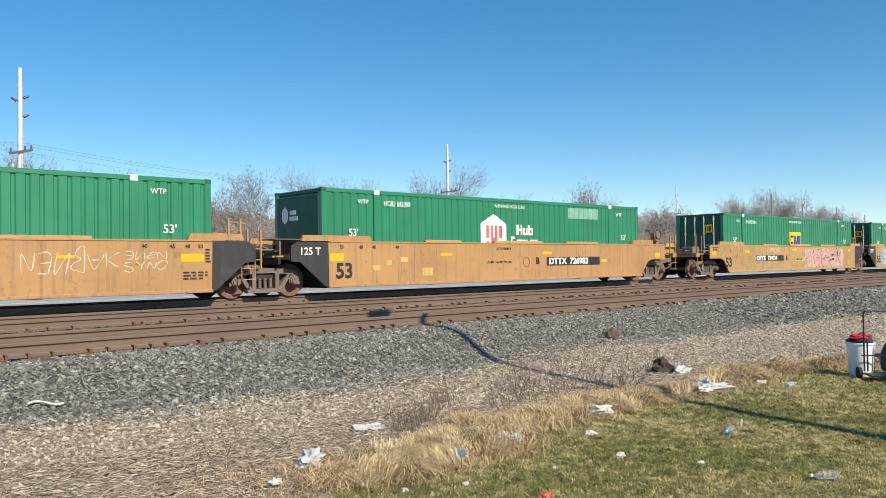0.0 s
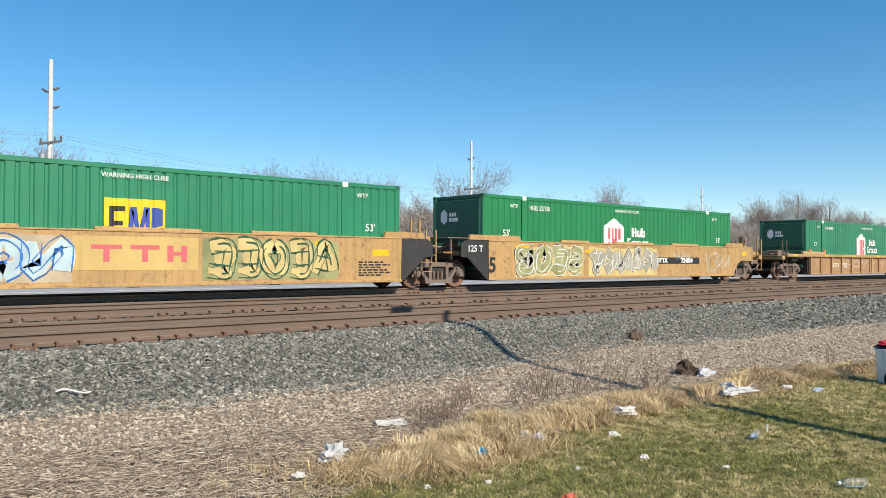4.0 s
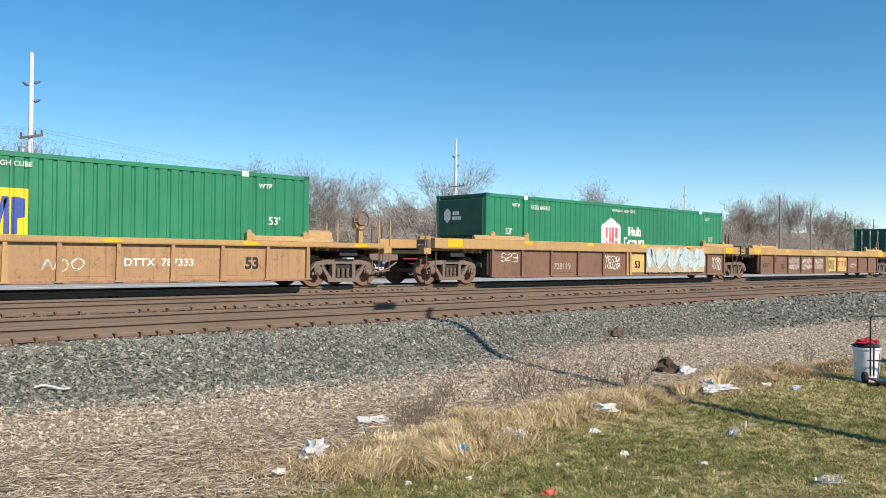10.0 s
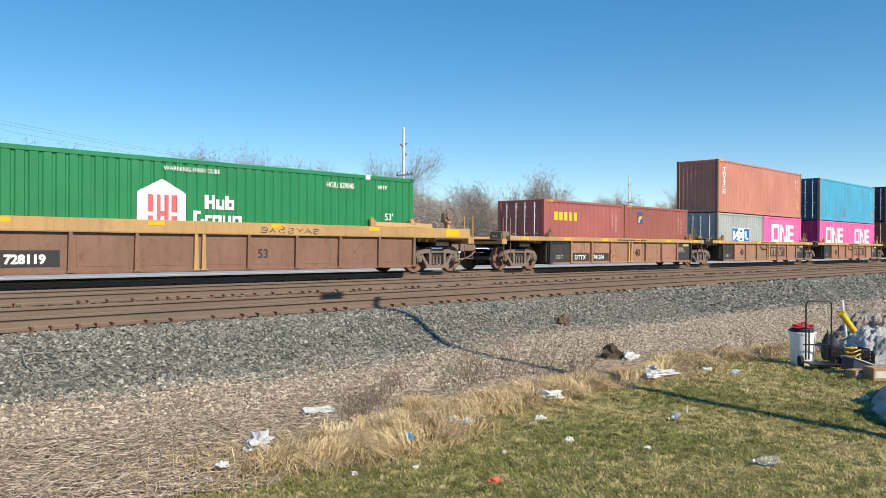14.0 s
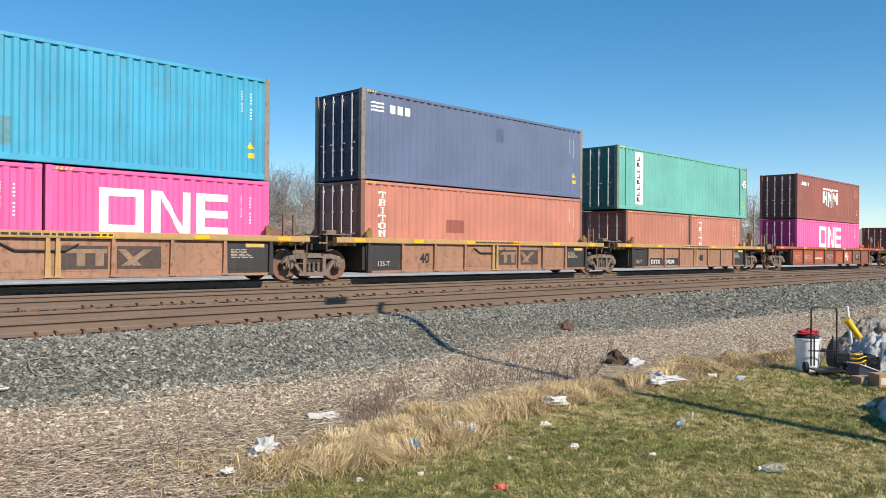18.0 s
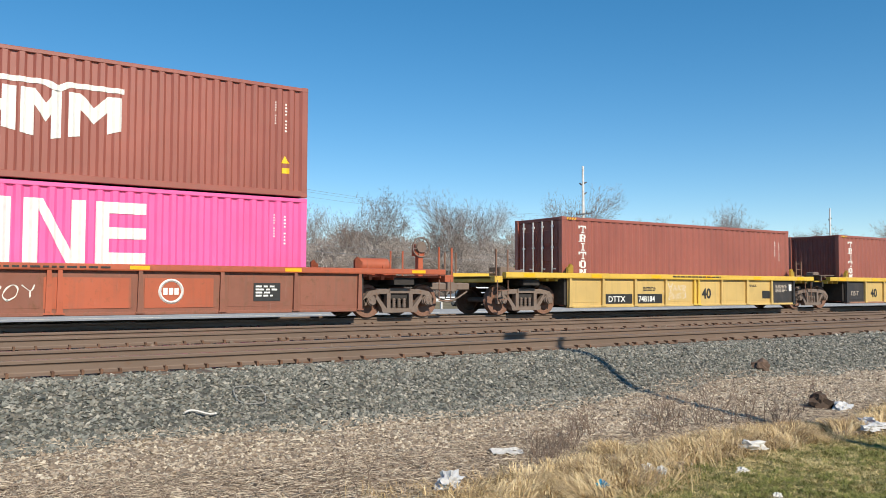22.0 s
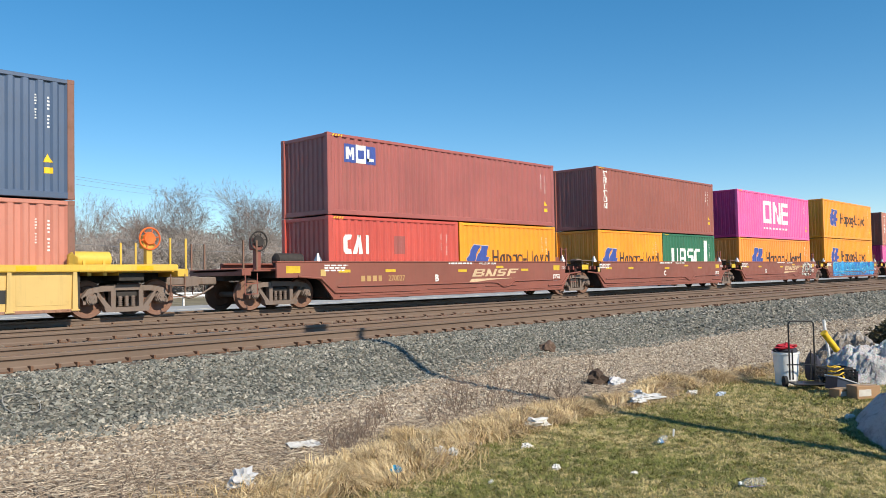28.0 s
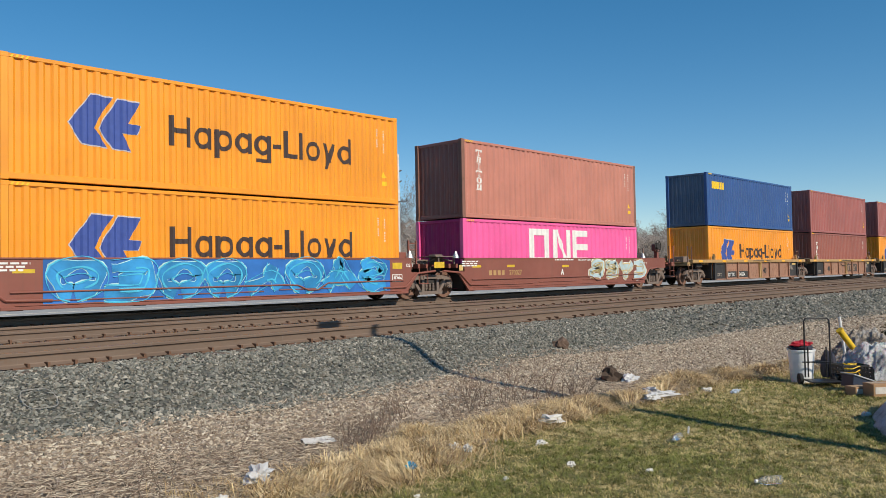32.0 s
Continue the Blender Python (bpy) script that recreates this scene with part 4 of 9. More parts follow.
def ring_logo(c, y, x, z, h, wide=1.0):
    """White square ring, slanted block and three-bar block."""
    t, s = h * 0.185, h * wide
    w, b = s * 0.94, t * 1.12
    bm = bmesh.new()
    for r in ((x, x + w, z, z + t), (x, x + w, z + h - t, z + h), (x, x + b, z + t, z + h - t), (x + w - b, x + w, z + t, z + h - t)):
        box(bm, r[0], r[1], y - 0.010, y, r[2], r[3])
    part("ring_emblem", bm, WHITE_MARK, c, "large white square ring of the emblem")
    a = x + w + s * 0.17
    bm = bmesh.new()
    box(bm, a, a + b, y - 0.010, y, z, z + h)
    box(bm, a + s * 0.88 - b, a + s * 0.88, y - 0.010, y, z, z + h)
    poly_plate(bm, y - 0.001, [(a + b * 0.6, z + h), (a + b * 1.3, z + h), (a + s * 0.88 - b * 0.5, z), (a + s * 0.88 - b * 1.3, z)], 0.010)
    part("slanted_emblem", bm, WHITE_MARK, c, "large white slanted block of the emblem")
    a += s * 1.03
    bm = bmesh.new()
    box(bm, a, a + b, y - 0.010, y, z, z + h)
    for k in (0, (h - t) / 2, h - t):
        box(bm, a + b, a + s * 0.77, y - 0.010, y, z + k, z + k + t)
    part("comb_emblem", bm, WHITE_MARK, c, "large white three-bar block of the emblem")


NAME_CELLS = (((0.0, 1.0, 0.80, 1.0), (0.40, 0.62, 0.0, 0.80), (0.25, 0.77, 0.0, 0.14), (0.0, 0.14, 0.62, 0.80), (0.86, 1.0, 0.62, 0.80)),
              ((0.10, 0.32, 0.0, 1.0), (0.32, 0.85, 0.82, 1.0), (0.32, 0.80, 0.42, 0.58), (0.70, 0.92, 0.52, 0.86), (0.62, 0.86, 0.0, 0.42), (0.0, 0.40, 0.0, 0.12)),
              ((0.38, 0.62, 0.12, 0.88), (0.20, 0.80, 0.88, 1.0), (0.20, 0.80, 0.0, 0.12)),
              ((0.0, 1.0, 0.80, 1.0), (0.40, 0.62, 0.0, 0.80), (0.25, 0.77, 0.0, 0.14), (0.0, 0.14, 0.62, 0.80), (0.86, 1.0, 0.62, 0.80)),
              ((0.05, 0.28, 0.14, 0.86), (0.72, 0.95, 0.14, 0.86), (0.18, 0.82, 0.0, 0.18), (0.18, 0.82, 0.82, 1.0)),
              ((0.08, 0.28, 0.0, 1.0), (0.72, 0.92, 0.0, 1.0), (0.28, 0.44, 0.62, 0.92), (0.42, 0.58, 0.36, 0.66), (0.56, 0.72, 0.08, 0.40), (0.0, 0.36, 0.0, 0.1), (0.64, 1.0, 0.9, 1.0)))


def vertical_name(c, y, x, z0, z1, n=6, mat=None):
    """An upright column of plain painted blocks, one cell under the other."""
    bm = bmesh.new()
    h = (z1 - z0) / n
    for k in range(n):
        z = z1 - (k + 1) * h
        for i, (u0, u1, q0, q1) in enumerate(NAME_CELLS[k % 6]):
            box(bm, x + 0.34 * u0, x + 0.34 * u1, y - 0.008 - 0.0005 * i, y, z + h * 0.86 * q0, z + h * 0.86 * q1)
    part("upright_name_marking", bm, mat or WHITE_MARK, c, "white upright column of painted blocks")


def iso(x, z, L, mat, label, H=2.896, doors=True, end_mat=None, group="stacked containers", rods=True):
    return container(x, z, L, mat, end_mat or mat, label, H, doors, group, True, rods)


def ring_shape(bm, cx, cz, rx, rz, t, y):
    """A flat upright oval ring."""
    n = 22
    outer, inner = [], []
    for k in range(n):
        a = 2 * math.pi * k / n
        outer.append(bm.verts.new((cx + rx * math.cos(a), y - 0.008, cz + rz * math.sin(a))))
        inner.append(bm.verts.new((cx + (rx - t) * math.cos(a), y - 0.008, cz + (rz - t) * math.sin(a))))
    for k in range(n):
        q = (k + 1) % n
        bm.faces.new((outer[k], inner[k], inner[q], outer[q]))


def arrow_logo(c, y, x, z, h, n0, n1, cap):
    """Blue twin chevrons with a pale edge, and a row of dark rings and stems from n0 to n1."""
    halves = ([(0.0, 0.43), (0.34, 1.0), (0.66, 0.97), (0.44, 0.56), (0.38, 0.37), (0.58, 0.03), (0.20, 0.06)],
              [(0.75, 0.97), (1.10, 0.95), (0.92, 0.53), (1.12, 0.51), (1.05, 0.33), (0.81, 0.33), (0.96, 0.0), (0.66, 0.02), (0.46, 0.37), (0.53, 0.55)])
    for pts in halves:
        mx, mz = sum(p[0] for p in pts) / len(pts), sum(p[1] for p in pts) / len(pts)
        for grow, back, name, mat, words in ((1.055, 0.0, "emblem_edge", PALE_EDGE, "pale edge of the emblem"), (1.0, 0.004, "chevron_emblem", BLUE_MARK, "blue chevron of the emblem")):
            bm = bmesh.new()
            poly_plate(bm, y - back, [(x + (mx + (u - mx) * grow) * h * 1.23, z + (mz + (w - mz) * grow) * h) for u, w in pts], 0.004)
            part(name, bm, mat, c, words)
    base, xh = z + h * 0.20, cap * 0.72
    # stem: side, bottom, top; the ring sits between
    shapes = [("bar", 1.05), ("ring", 0.92, 1, 0, 1), ("ring", 0.95, -1, -0.36, 1), ("ring", 0.92, 1, 0, 1), ("ring", 0.95, 1, -0.36, 1), ("dash", 0.55), ("foot", 0.82), ("stem", 0.34), ("ring", 0.95, 0, 0, 1), ("fork", 0.86), ("ring", 0.95, 1, 0, 1.39)]
    unit = (n1 - n0) / sum(k[1] for k in shapes)
    a, t = n0, unit * 0.19
    bm = bmesh.new()
    for kind, wide, *stem in shapes:
        e = a + unit * (wide - 0.14)
        if kind == "bar":
            box(bm, a, a + t, y - 0.008, y, base, base + cap)
            box(bm, e - t, e, y - 0.008, y, base, base + cap)
            box(bm, a + t, e - t, y - 0.008, y, base + cap * 0.44, base + cap * 0.60)
        elif kind == "dash":
            box(bm, a, e, y - 0.008, y, base + xh * 0.40, base + xh * 0.62)
        elif kind in ("stem", "foot"):
            box(bm, a, a + t, y - 0.008, y, base, base + cap)
            if kind == "foot":
                box(bm, a + t, e, y - 0.008, y, base, base + t)
        elif kind == "fork":
            m = (a + e) / 2
            poly_plate(bm, y - 0.004, [(a, base + xh), (a + t * 1.15, base + xh), (m + t * 0.5, base), (m - t * 0.6, base)], 0.004)
            poly_plate(bm, y - 0.005, [(e - t * 1.1, base + xh), (e, base + xh), (m - t * 0.4, base - xh * 0.36), (m - t * 1.5, base - xh * 0.36)], 0.004)
        else:
            side, lo, hi = stem
            ring_shape(bm, (a + e) / 2, base + xh / 2, (e - a) / 2, xh / 2, t * 0.92, y)
            if side:
                p = e - t if side > 0 else a
                box(bm, p, p + t, y - 0.0085, y, base + lo * xh, base + hi * xh)
            if side > 0 and lo < 0:
                box(bm, a + t * 0.5, e - t, y - 0.008, y, base + lo * xh, base + lo * xh + t * 0.8)
        a += unit * wide
    part("name_marking", bm, DARK_NAME, c, "dark rings and stems of the painted company name")


# ---- lettering and spray paint on the cars
def car_text(car, body, size, x, z, mat=None, y=-1.50, label="", bold=0.004, wide=1.0):
    letters("car_lettering", body, size, mat or BLACK_MARK, car, x, y - 0.006, z, label, bold, 1.0, wide)


def stencil(car, x0, x1, z, rows, mat=None, y=-1.50, h=0.045):
    """Small print that cannot be read: plain bars."""
    rnd = random.Random(int((x0 * 7 + z * 13) * 100))
    bm = bmesh.new()
    for r in range(rows):
        a = x0
        zz = z - r * h * 1.7
        stop = x1 - rnd.random() * (x1 - x0) * 0.35
        while a < stop:
            w = rnd.uniform(0.08, 0.22)
            box(bm, a, min(a + w, stop), y - 0.008, y - 0.002, zz, zz + h)
            a += w + 0.05
    tagged(part("stencil_marking", bm, mat or BLACK_MARK, car), kind="stuff")


def plate_on(car, rects, mat, label="", y=-1.50, name="painted_patch"):
    for x0, x1, z0, z1 in rects:
        bm = bmesh.new()
        box(bm, x0, x1, y - 0.005, y - 0.001, z0, z1)
        part(name, bm, mat, car, label)


FADED_MARK = plain("faded_white_marking", (0.42, 0.36, 0.30), 0.7, 0, 0.2)
EMBLEM_CREAM = plain("cream_emblem_paint", (0.60, 0.44, 0.27), 0.65, 0, 0.15)
DULL_YELLOW = plain("dull_yellow_reflector", (0.64, 0.43, 0.03), 0.5, 0, 0.15)
EMBLEM_WORN = plain("worn_tan_emblem_paint", (0.27, 0.175, 0.12), 0.75, 0, 0.25)
EMBLEM_BACK = plain("dark_brown_emblem_ground", (0.075, 0.052, 0.045), 0.75, 0, 0.25)
FADED_RED = plain("faded_red_marking", (0.46, 0.20, 0.07), 0.7, 0, 0.15)
SPRAY_WHITE = plain("white_spray_paint", (0.72, 0.70, 0.64), 0.6, 0, 0.15)
SPRAY_BLACK = plain("black_spray_paint", (0.04, 0.04, 0.045), 0.6, 0, 0.2)
SPRAY_BLUE = plain("blue_spray_paint", (0.03, 0.16, 0.50), 0.5, 0, 0.3, 1.5)
SPRAY_CYAN = plain("cyan_spray_paint", (0.07, 0.48, 0.70), 0.5, 0, 0.25, 1.5)
SPRAY_MID = plain("mid_blue_spray_paint", (0.03, 0.26, 0.56), 0.5, 0, 0.45, 1.1)
SPRAY_MINT = plain("mint_spray_paint", (0.45, 0.72, 0.66), 0.55, 0, 0.2, 1.5)
SPRAY_LILAC = plain("lilac_spray_paint", (0.62, 0.50, 0.50), 0.55, 0, 0.2, 1.5)
SPRAY_BUFF = plain("buff_spray_paint", (0.50, 0.40, 0.27), 0.6, 0, 0.25, 1.5)
SPRAY_ASH = plain("ash_grey_spray_paint", (0.38, 0.36, 0.29), 0.6, 0, 0.25, 1.5)
SPRAY_DUSTY = plain("dusty_cream_spray_paint", (0.62, 0.52, 0.40), 0.6, 0, 0.2)
SPRAY_PINK = plain("salmon_spray_paint", (0.60, 0.31, 0.25), 0.55, 0, 0.3, 1.5)
SPRAY_GREEN = plain("olive_spray_paint", (0.33, 0.33, 0.15), 0.55, 0, 0.3, 1.5)
SPRAY_DKGREEN = plain("dark_green_spray_paint", (0.03, 0.10, 0.05), 0.55, 0, 0.3, 1.5)
SPRAY_PALE = plain("pale_blue_spray_paint", (0.45, 0.58, 0.62), 0.55, 0, 0.2, 1.5)
SPRAY_YELLOW = plain("yellow_spray_paint", (0.58, 0.45, 0.19), 0.55, 0, 0.25, 1.5)


def ribbon(bm, pts, width, y):
    """A flat stroke with soft width changes along points in x and z."""
    left, right = [], []
    n = len(pts)
    for i, (px, pz) in enumerate(pts):
        ax, az = pts[max(i - 1, 0)]
        bx, bz = pts[min(i + 1, n - 1)]
        d = math.hypot(bx - ax, bz - az) or 1
        nx, nz = -(bz - az) / d, (bx - ax) / d
        w = width * (0.75 + 0.35 * math.sin(i * 0.9)) / 2
        left.append(bm.verts.new((px + nx * w, y, pz + nz * w)))
        right.append(bm.verts.new((px - nx * w, y, pz - nz * w)))
    for i in range(n - 1):
        bm.faces.new((left[i], right[i], right[i + 1], left[i + 1]))


GLYPHS = [
    [[(0.9, 0.82), (0.5, 1.0), (0.12, 0.8), (0.3, 0.55), (0.75, 0.44), (0.9, 0.2), (0.5, 0.0), (0.1, 0.15)]],
    [[(0.0, 0.0), (0.28, 0.6), (0.5, 1.0), (0.72, 0.55), (1.0, 0.0)], [(0.22, 0.32), (0.85, 0.36)]],
    [[(0.95, 0.95), (0.3, 1.0), (0.1, 0.8), (0.12, 0.2), (0.3, 0.02), (0.95, 0.08)], [(0.15, 0.5), (0.75, 0.54)]],
    [[(0.5, 1.0), (0.12, 0.75), (0.1, 0.3), (0.5, 0.0), (0.9, 0.3), (0.88, 0.75), (0.5, 1.0)]],
    [[(0.15, 0.0), (0.15, 1.0), (0.7, 0.95), (0.8, 0.7), (0.3, 0.52), (0.85, 0.4), (0.85, 0.1), (0.15, 0.02)]],
    [[(0.05, 0.0), (0.2, 1.0)], [(0.95, 1.0), (0.3, 0.52), (0.98, 0.0)]],
    [[(0.1, 1.0), (0.45, 0.5), (0.9, 1.0)], [(0.45, 0.55), (0.35, 0.0)]],
    [[(0.05, 0.0), (0.15, 0.95), (0.8, 0.05), (0.95, 1.0)]]]


def odd_shape(rnd):
    """A sprayed shape, turned about so that it spells nothing."""
    fh, fv = rnd.choice(((1, 0), (0, 1), (1, 1)))
    return [[(1 - u if fh else u, 1 - q if fv else q) for u, q in stroke] for stroke in rnd.choice(GLYPHS)]


def flowing(pts, steps=4):
    """Rounds a stroke off."""
    out = []
    n = len(pts)
    for i in range(n - 1):
        p0, p1, p2, p3 = pts[max(i - 1, 0)], pts[i], pts[i + 1], pts[min(i + 2, n - 1)]
        for k in range(steps):
            t = k / steps
            out.append(tuple(0.5 * (2 * p1[j] + (p2[j] - p0[j]) * t + (2 * p0[j] - 5 * p1[j] + 4 * p2[j] - p3[j]) * t * t + (3 * p1[j] - p0[j] - 3 * p2[j] + p3[j]) * t ** 3) for j in (0, 1)))
    return out + [pts[-1]]


def tag_paint(car, x0, x1, z0, z1, mat, n=5, seed=1, width=0.045, y=-1.502, label="loose sprayed scrawl"):
    """A quick line of thin strokes in one or two rows."""
    rnd = random.Random(seed)
    bm = bmesh.new()
    lift = 0
    rows = 2 if (z1 - z0) > 0.42 and (x1 - x0) < 1.6 else 1
    for r in range(rows):
        h = (z1 - z0) / rows
        m = n + (1 if rows == 2 else 0)
        w = (x1 - x0) / m
        for k in range(m):
            lean, grow, drop = rnd.uniform(-0.1, 0.35), rnd.uniform(0.7, 1.15), rnd.uniform(-0.12, 0.12)
            for stroke in odd_shape(rnd):
                pts = [(x0 + w * (k + 0.5 + (u - 0.5 + rnd.uniform(-0.1, 0.1)) * 0.9 + lean * (q - 0.5)), z0 + h * (r + 0.5 + (q - 0.5 + drop + rnd.uniform(-0.06, 0.06)) * 0.82 * grow)) for u, q in stroke]
                lift += 1
                ribbon(bm, flowing(pts), width * rnd.uniform(0.6, 1.0), y - 0.003 - 0.0002 * lift)
    tagged(part("spray_tag", bm, mat, car, label), kind="stuff")


def mural(car, x0, x1, z0, z1, fill, mid, line, n=6, seed=1, y=-1.502, label="large sprayed mural of fat rounded shapes", plump=1.0, patch=None):
    """Fat leaning strokes in one colour over a ground of another, edged with thin lines."""
    rnd = random.Random(seed)
    w = (x1 - x0) / n
    fat = min(0.37 * w, 0.33 * (z1 - z0)) * plump
    if patch:
        # the sprayed ground, with an uneven edge
        bm = bmesh.new()
        m_ = 24
        lo = [(x0 - 0.1 + (x1 - x0 + 0.2) * k / m_, z0 - 0.02 + 0.03 * rnd.random()) for k in range(m_ + 1)]
        hi = [(px, z1 - 0.02 - 0.10 * rnd.random()) for px, _ in lo]
        vl, vh = [bm.verts.new((px, y - 0.001, pz)) for px, pz in lo], [bm.verts.new((px, y - 0.001, pz)) for px, pz in hi]
        for k in range(m_):
            bm.faces.new((vl[k], vl[k + 1], vh[k + 1], vh[k]))
        part("mural_base", bm, patch, car)
    ground_, body, thin = bmesh.new(), bmesh.new(), bmesh.new()
    lift = 0
    for k in range(n):
        lean, grow, drop = rnd.uniform(-0.05, 0.22), rnd.uniform(0.96, 1.12), rnd.uniform(-0.04, 0.04)
        for stroke in odd_shape(rnd):
            pts = []
            for u, q in stroke:
                u, q = u + rnd.uniform(-0.07, 0.07), q + rnd.uniform(-0.05, 0.05)
                pts.append((x0 + w * (k + 0.5 + (u - 0.5) * 0.86 * grow + lean * (q - 0.5)), z0 + fat / 2 + (z1 - z0 - fat) * min(1, max(0, q + drop))))
            pts = flowing(pts)
            lift += 1
            ribbon(ground_, pts, fat * (1.45 if plump == 1.0 else 1.16), y - 0.002 - 0.0002 * lift)
            ribbon(body, pts, fat, y - 0.012 - 0.0002 * lift)
            for side in ((-0.5, 0.5, 0.12) if plump == 1.0 or patch else (0.12,)):
                edge = []
                for i in range(len(pts)):
                    a, b = pts[max(i - 1, 0)], pts[min(i + 1, len(pts) - 1)]
                    d = math.hypot(b[0] - a[0], b[1] - a[1]) or 1
                    edge.append((pts[i][0] - (b[1] - a[1]) / d * fat * side, pts[i][1] + (b[0] - a[0]) / d * fat * side))
                ribbon(thin, edge if side != 0.12 else edge[2:-3], 0.035 if side != 0.12 else 0.05, y - 0.022 - 0.0002 * lift)
    part("mural_ground", ground_, fill, car, label)
    part("mural_fill", body, mid, car)
    tagged(part("mural_outline", thin, line, car), kind="stuff")


# ------------------------------------------------------------------ the consist, from the head of the view to its tail
Z53, Z40 = 0.264, 0.264
LOWH, HIGH = 2.591, 2.896

# first pair: smooth tan cars
c, st = well_car(1.81, "slab", "AA", TAN_SLAB, TAN_SLAB, BLACK_CAR, "smooth tan-yellow well car with white sprayed scrawl")
tag_paint(c, 3.4, 5.6, 0.75, 1.35, SPRAY_DUSTY, 6, 3, 0.032)
tag_paint(c, 5.7, 6.8, 0.80, 1.30, SPRAY_DUSTY, 3, 8, 0.032)
plate_on(c, [(7.15, 7.75, 1.02, 1.22), (4.2, 4.6, 1.12, 1.19)], ORANGE_REFLECTOR, "orange reflective plates")
stencil(c, 7.8, 8.0 - 0.05, 1.3, 5)
stencil(c, 7.2, 7.95, 0.72, 3)
for xx, tx in ((6.4, "40"), (7.1, "45"), (7.5, "48"), (7.85, "53")):
    car_text(c, tx, 0.14, xx - 0.25, 1.36)
hub53(1.81, Z53, "HGIU 640218")
truck(-8.0), truck(11.6)

c, st = well_car(21.41, "slab", "AE", TAN_SLAB, TAN_SLAB, BLACK_CAR, "smooth tan-yellow well car with patched paint")
car_text(c, "125 T", 0.30, -8.98, 1.18, WHITE_MARK, label="white 125 T on black")
car_text(c, "53", 0.62, -7.75, 0.50, BLACK_MARK, bold=0.02, label="large dark 53")
plate_on(c, [(-7.95, -7.45, 1.0, 1.22), (-3.6, -3.1, 1.12, 1.22), (1.55, 2.05, 1.16, 1.26), (5.1, 5.5, 0.85, 0.95), (9.0, 9.4, 1.0, 1.2)], ORANGE_REFLECTOR, "orange reflective plates")
plate_on(c, [(-5.9, -5.65, 0.85, 1.0), (-5.3, -5.0, 0.95, 1.1), (-4.4, -3.95, 0.50, 0.75), (-6.4, -6.1, 0.7, 0.85)], YELLOW_CAR, "lighter patches of repaint")
plate_on(c, [(1.75, 5.02, 0.74, 1.06)], BLACK_MARK, "black panel behind the reporting mark")
car_text(c, "DTTX  726983", 0.32, 1.88, 0.80, WHITE_MARK, y=-1.506, bold=0.014, wide=1.2, label="white reporting mark on black")
car_text(c, "B", 0.32, 1.15, 0.82, BLACK_MARK, bold=0.02)
car_text(c, "LD LMT  146 700  PER UNIT", 0.115, -1.45, 0.86, bold=0.003, wide=0.95, label="small dark load limit")
car_text(c, "DTTX 726983 B", 0.11, -0.95, 1.33, bold=0.003)
bm = bmesh.new()
ring_y(bm, 0.62, -1.503, 0.88, 0.17, 0.008, 22, 4)
part("round_stencil", bm, BLACK_MARK, c, "dark stencilled circle")
for xx, tx in ((-7.6, "53"), (-6.9, "48"), (-6.4, "45"), (-5.5, "40")):
    car_text(c, tx, 0.14, xx, 1.36)
c = hub53(21.41, Z53, "HGIU 642249")
bm = bmesh.new()
box(bm, 3.35, 5.25, -1.305, -1.298, 2.28, 2.70)
part("repair_patch", bm, plain("pale_green_repaint", (0.20, 0.42, 0.30), 0.6, 0, 0.2, 3.0), c, "pale green repainted patch")
truck(30.76)

# second set of three: worn yellow with murals
c, st = well_car(44.92, "slab", "EA", TAN_SLAB_WORN, TAN_SLAB_WORN, BLACK_CAR, "worn rusty yellow well car with a salmon mural")
car_text(c, "53", 0.62, -8.3, 0.52, BLACK_MARK, bold=0.02, label="large dark 53")
plate_on(c, [(-5.15, -1.98, 0.76, 1.05)], BLACK_MARK, "black panel behind the reporting mark")
car_text(c, "DTTX  724034", 0.30, -5.05, 0.81, WHITE_MARK, y=-1.506, bold=0.012, wide=1.22)
car_text(c, "B", 0.30, -1.7, 0.80, BLACK_MARK, bold=0.02)
plate_on(c, [(-9.6, -9.2, 1.1, 1.32), (-6.3, -5.8, 1.18, 1.3), (-0.9, -0.3, 1.3, 1.4), (6.9, 7.3, 1.25, 1.38)], ORANGE_REFLECTOR, "orange reflective plates")
plate_on(c, [(-0.5, 0.68, 0.70, 0.92)], YELLOW_CAR, "yellow stencil panel")
stencil(c, -0.4, 0.6, 0.85, 2)
mural(c, 0.8, 6.0, 0.36, 1.46, SPRAY_BLACK, SPRAY_PINK, SPRAY_LILAC, 5, 21, plump=1.3, patch=SPRAY_BUFF)
tag_paint(c, -6.2, -4.2, 0.5, 1.25, FADED_MARK, 5, 22, 0.05)
tag_paint(c, -3.9, -2.4, 1.18, 1.45, SPRAY_WHITE, 6, 23, 0.025)
tag_paint(c, -4.2, -1.2, 0.38, 0.62, FADED_MARK, 9, 24, 0.025)
stencil(c, -9.55, -8.9, 1.42, 3)
hub53(44.92, Z53, "EMHU 273055", "doors", "square")
truck(35.55), truck(54.7)

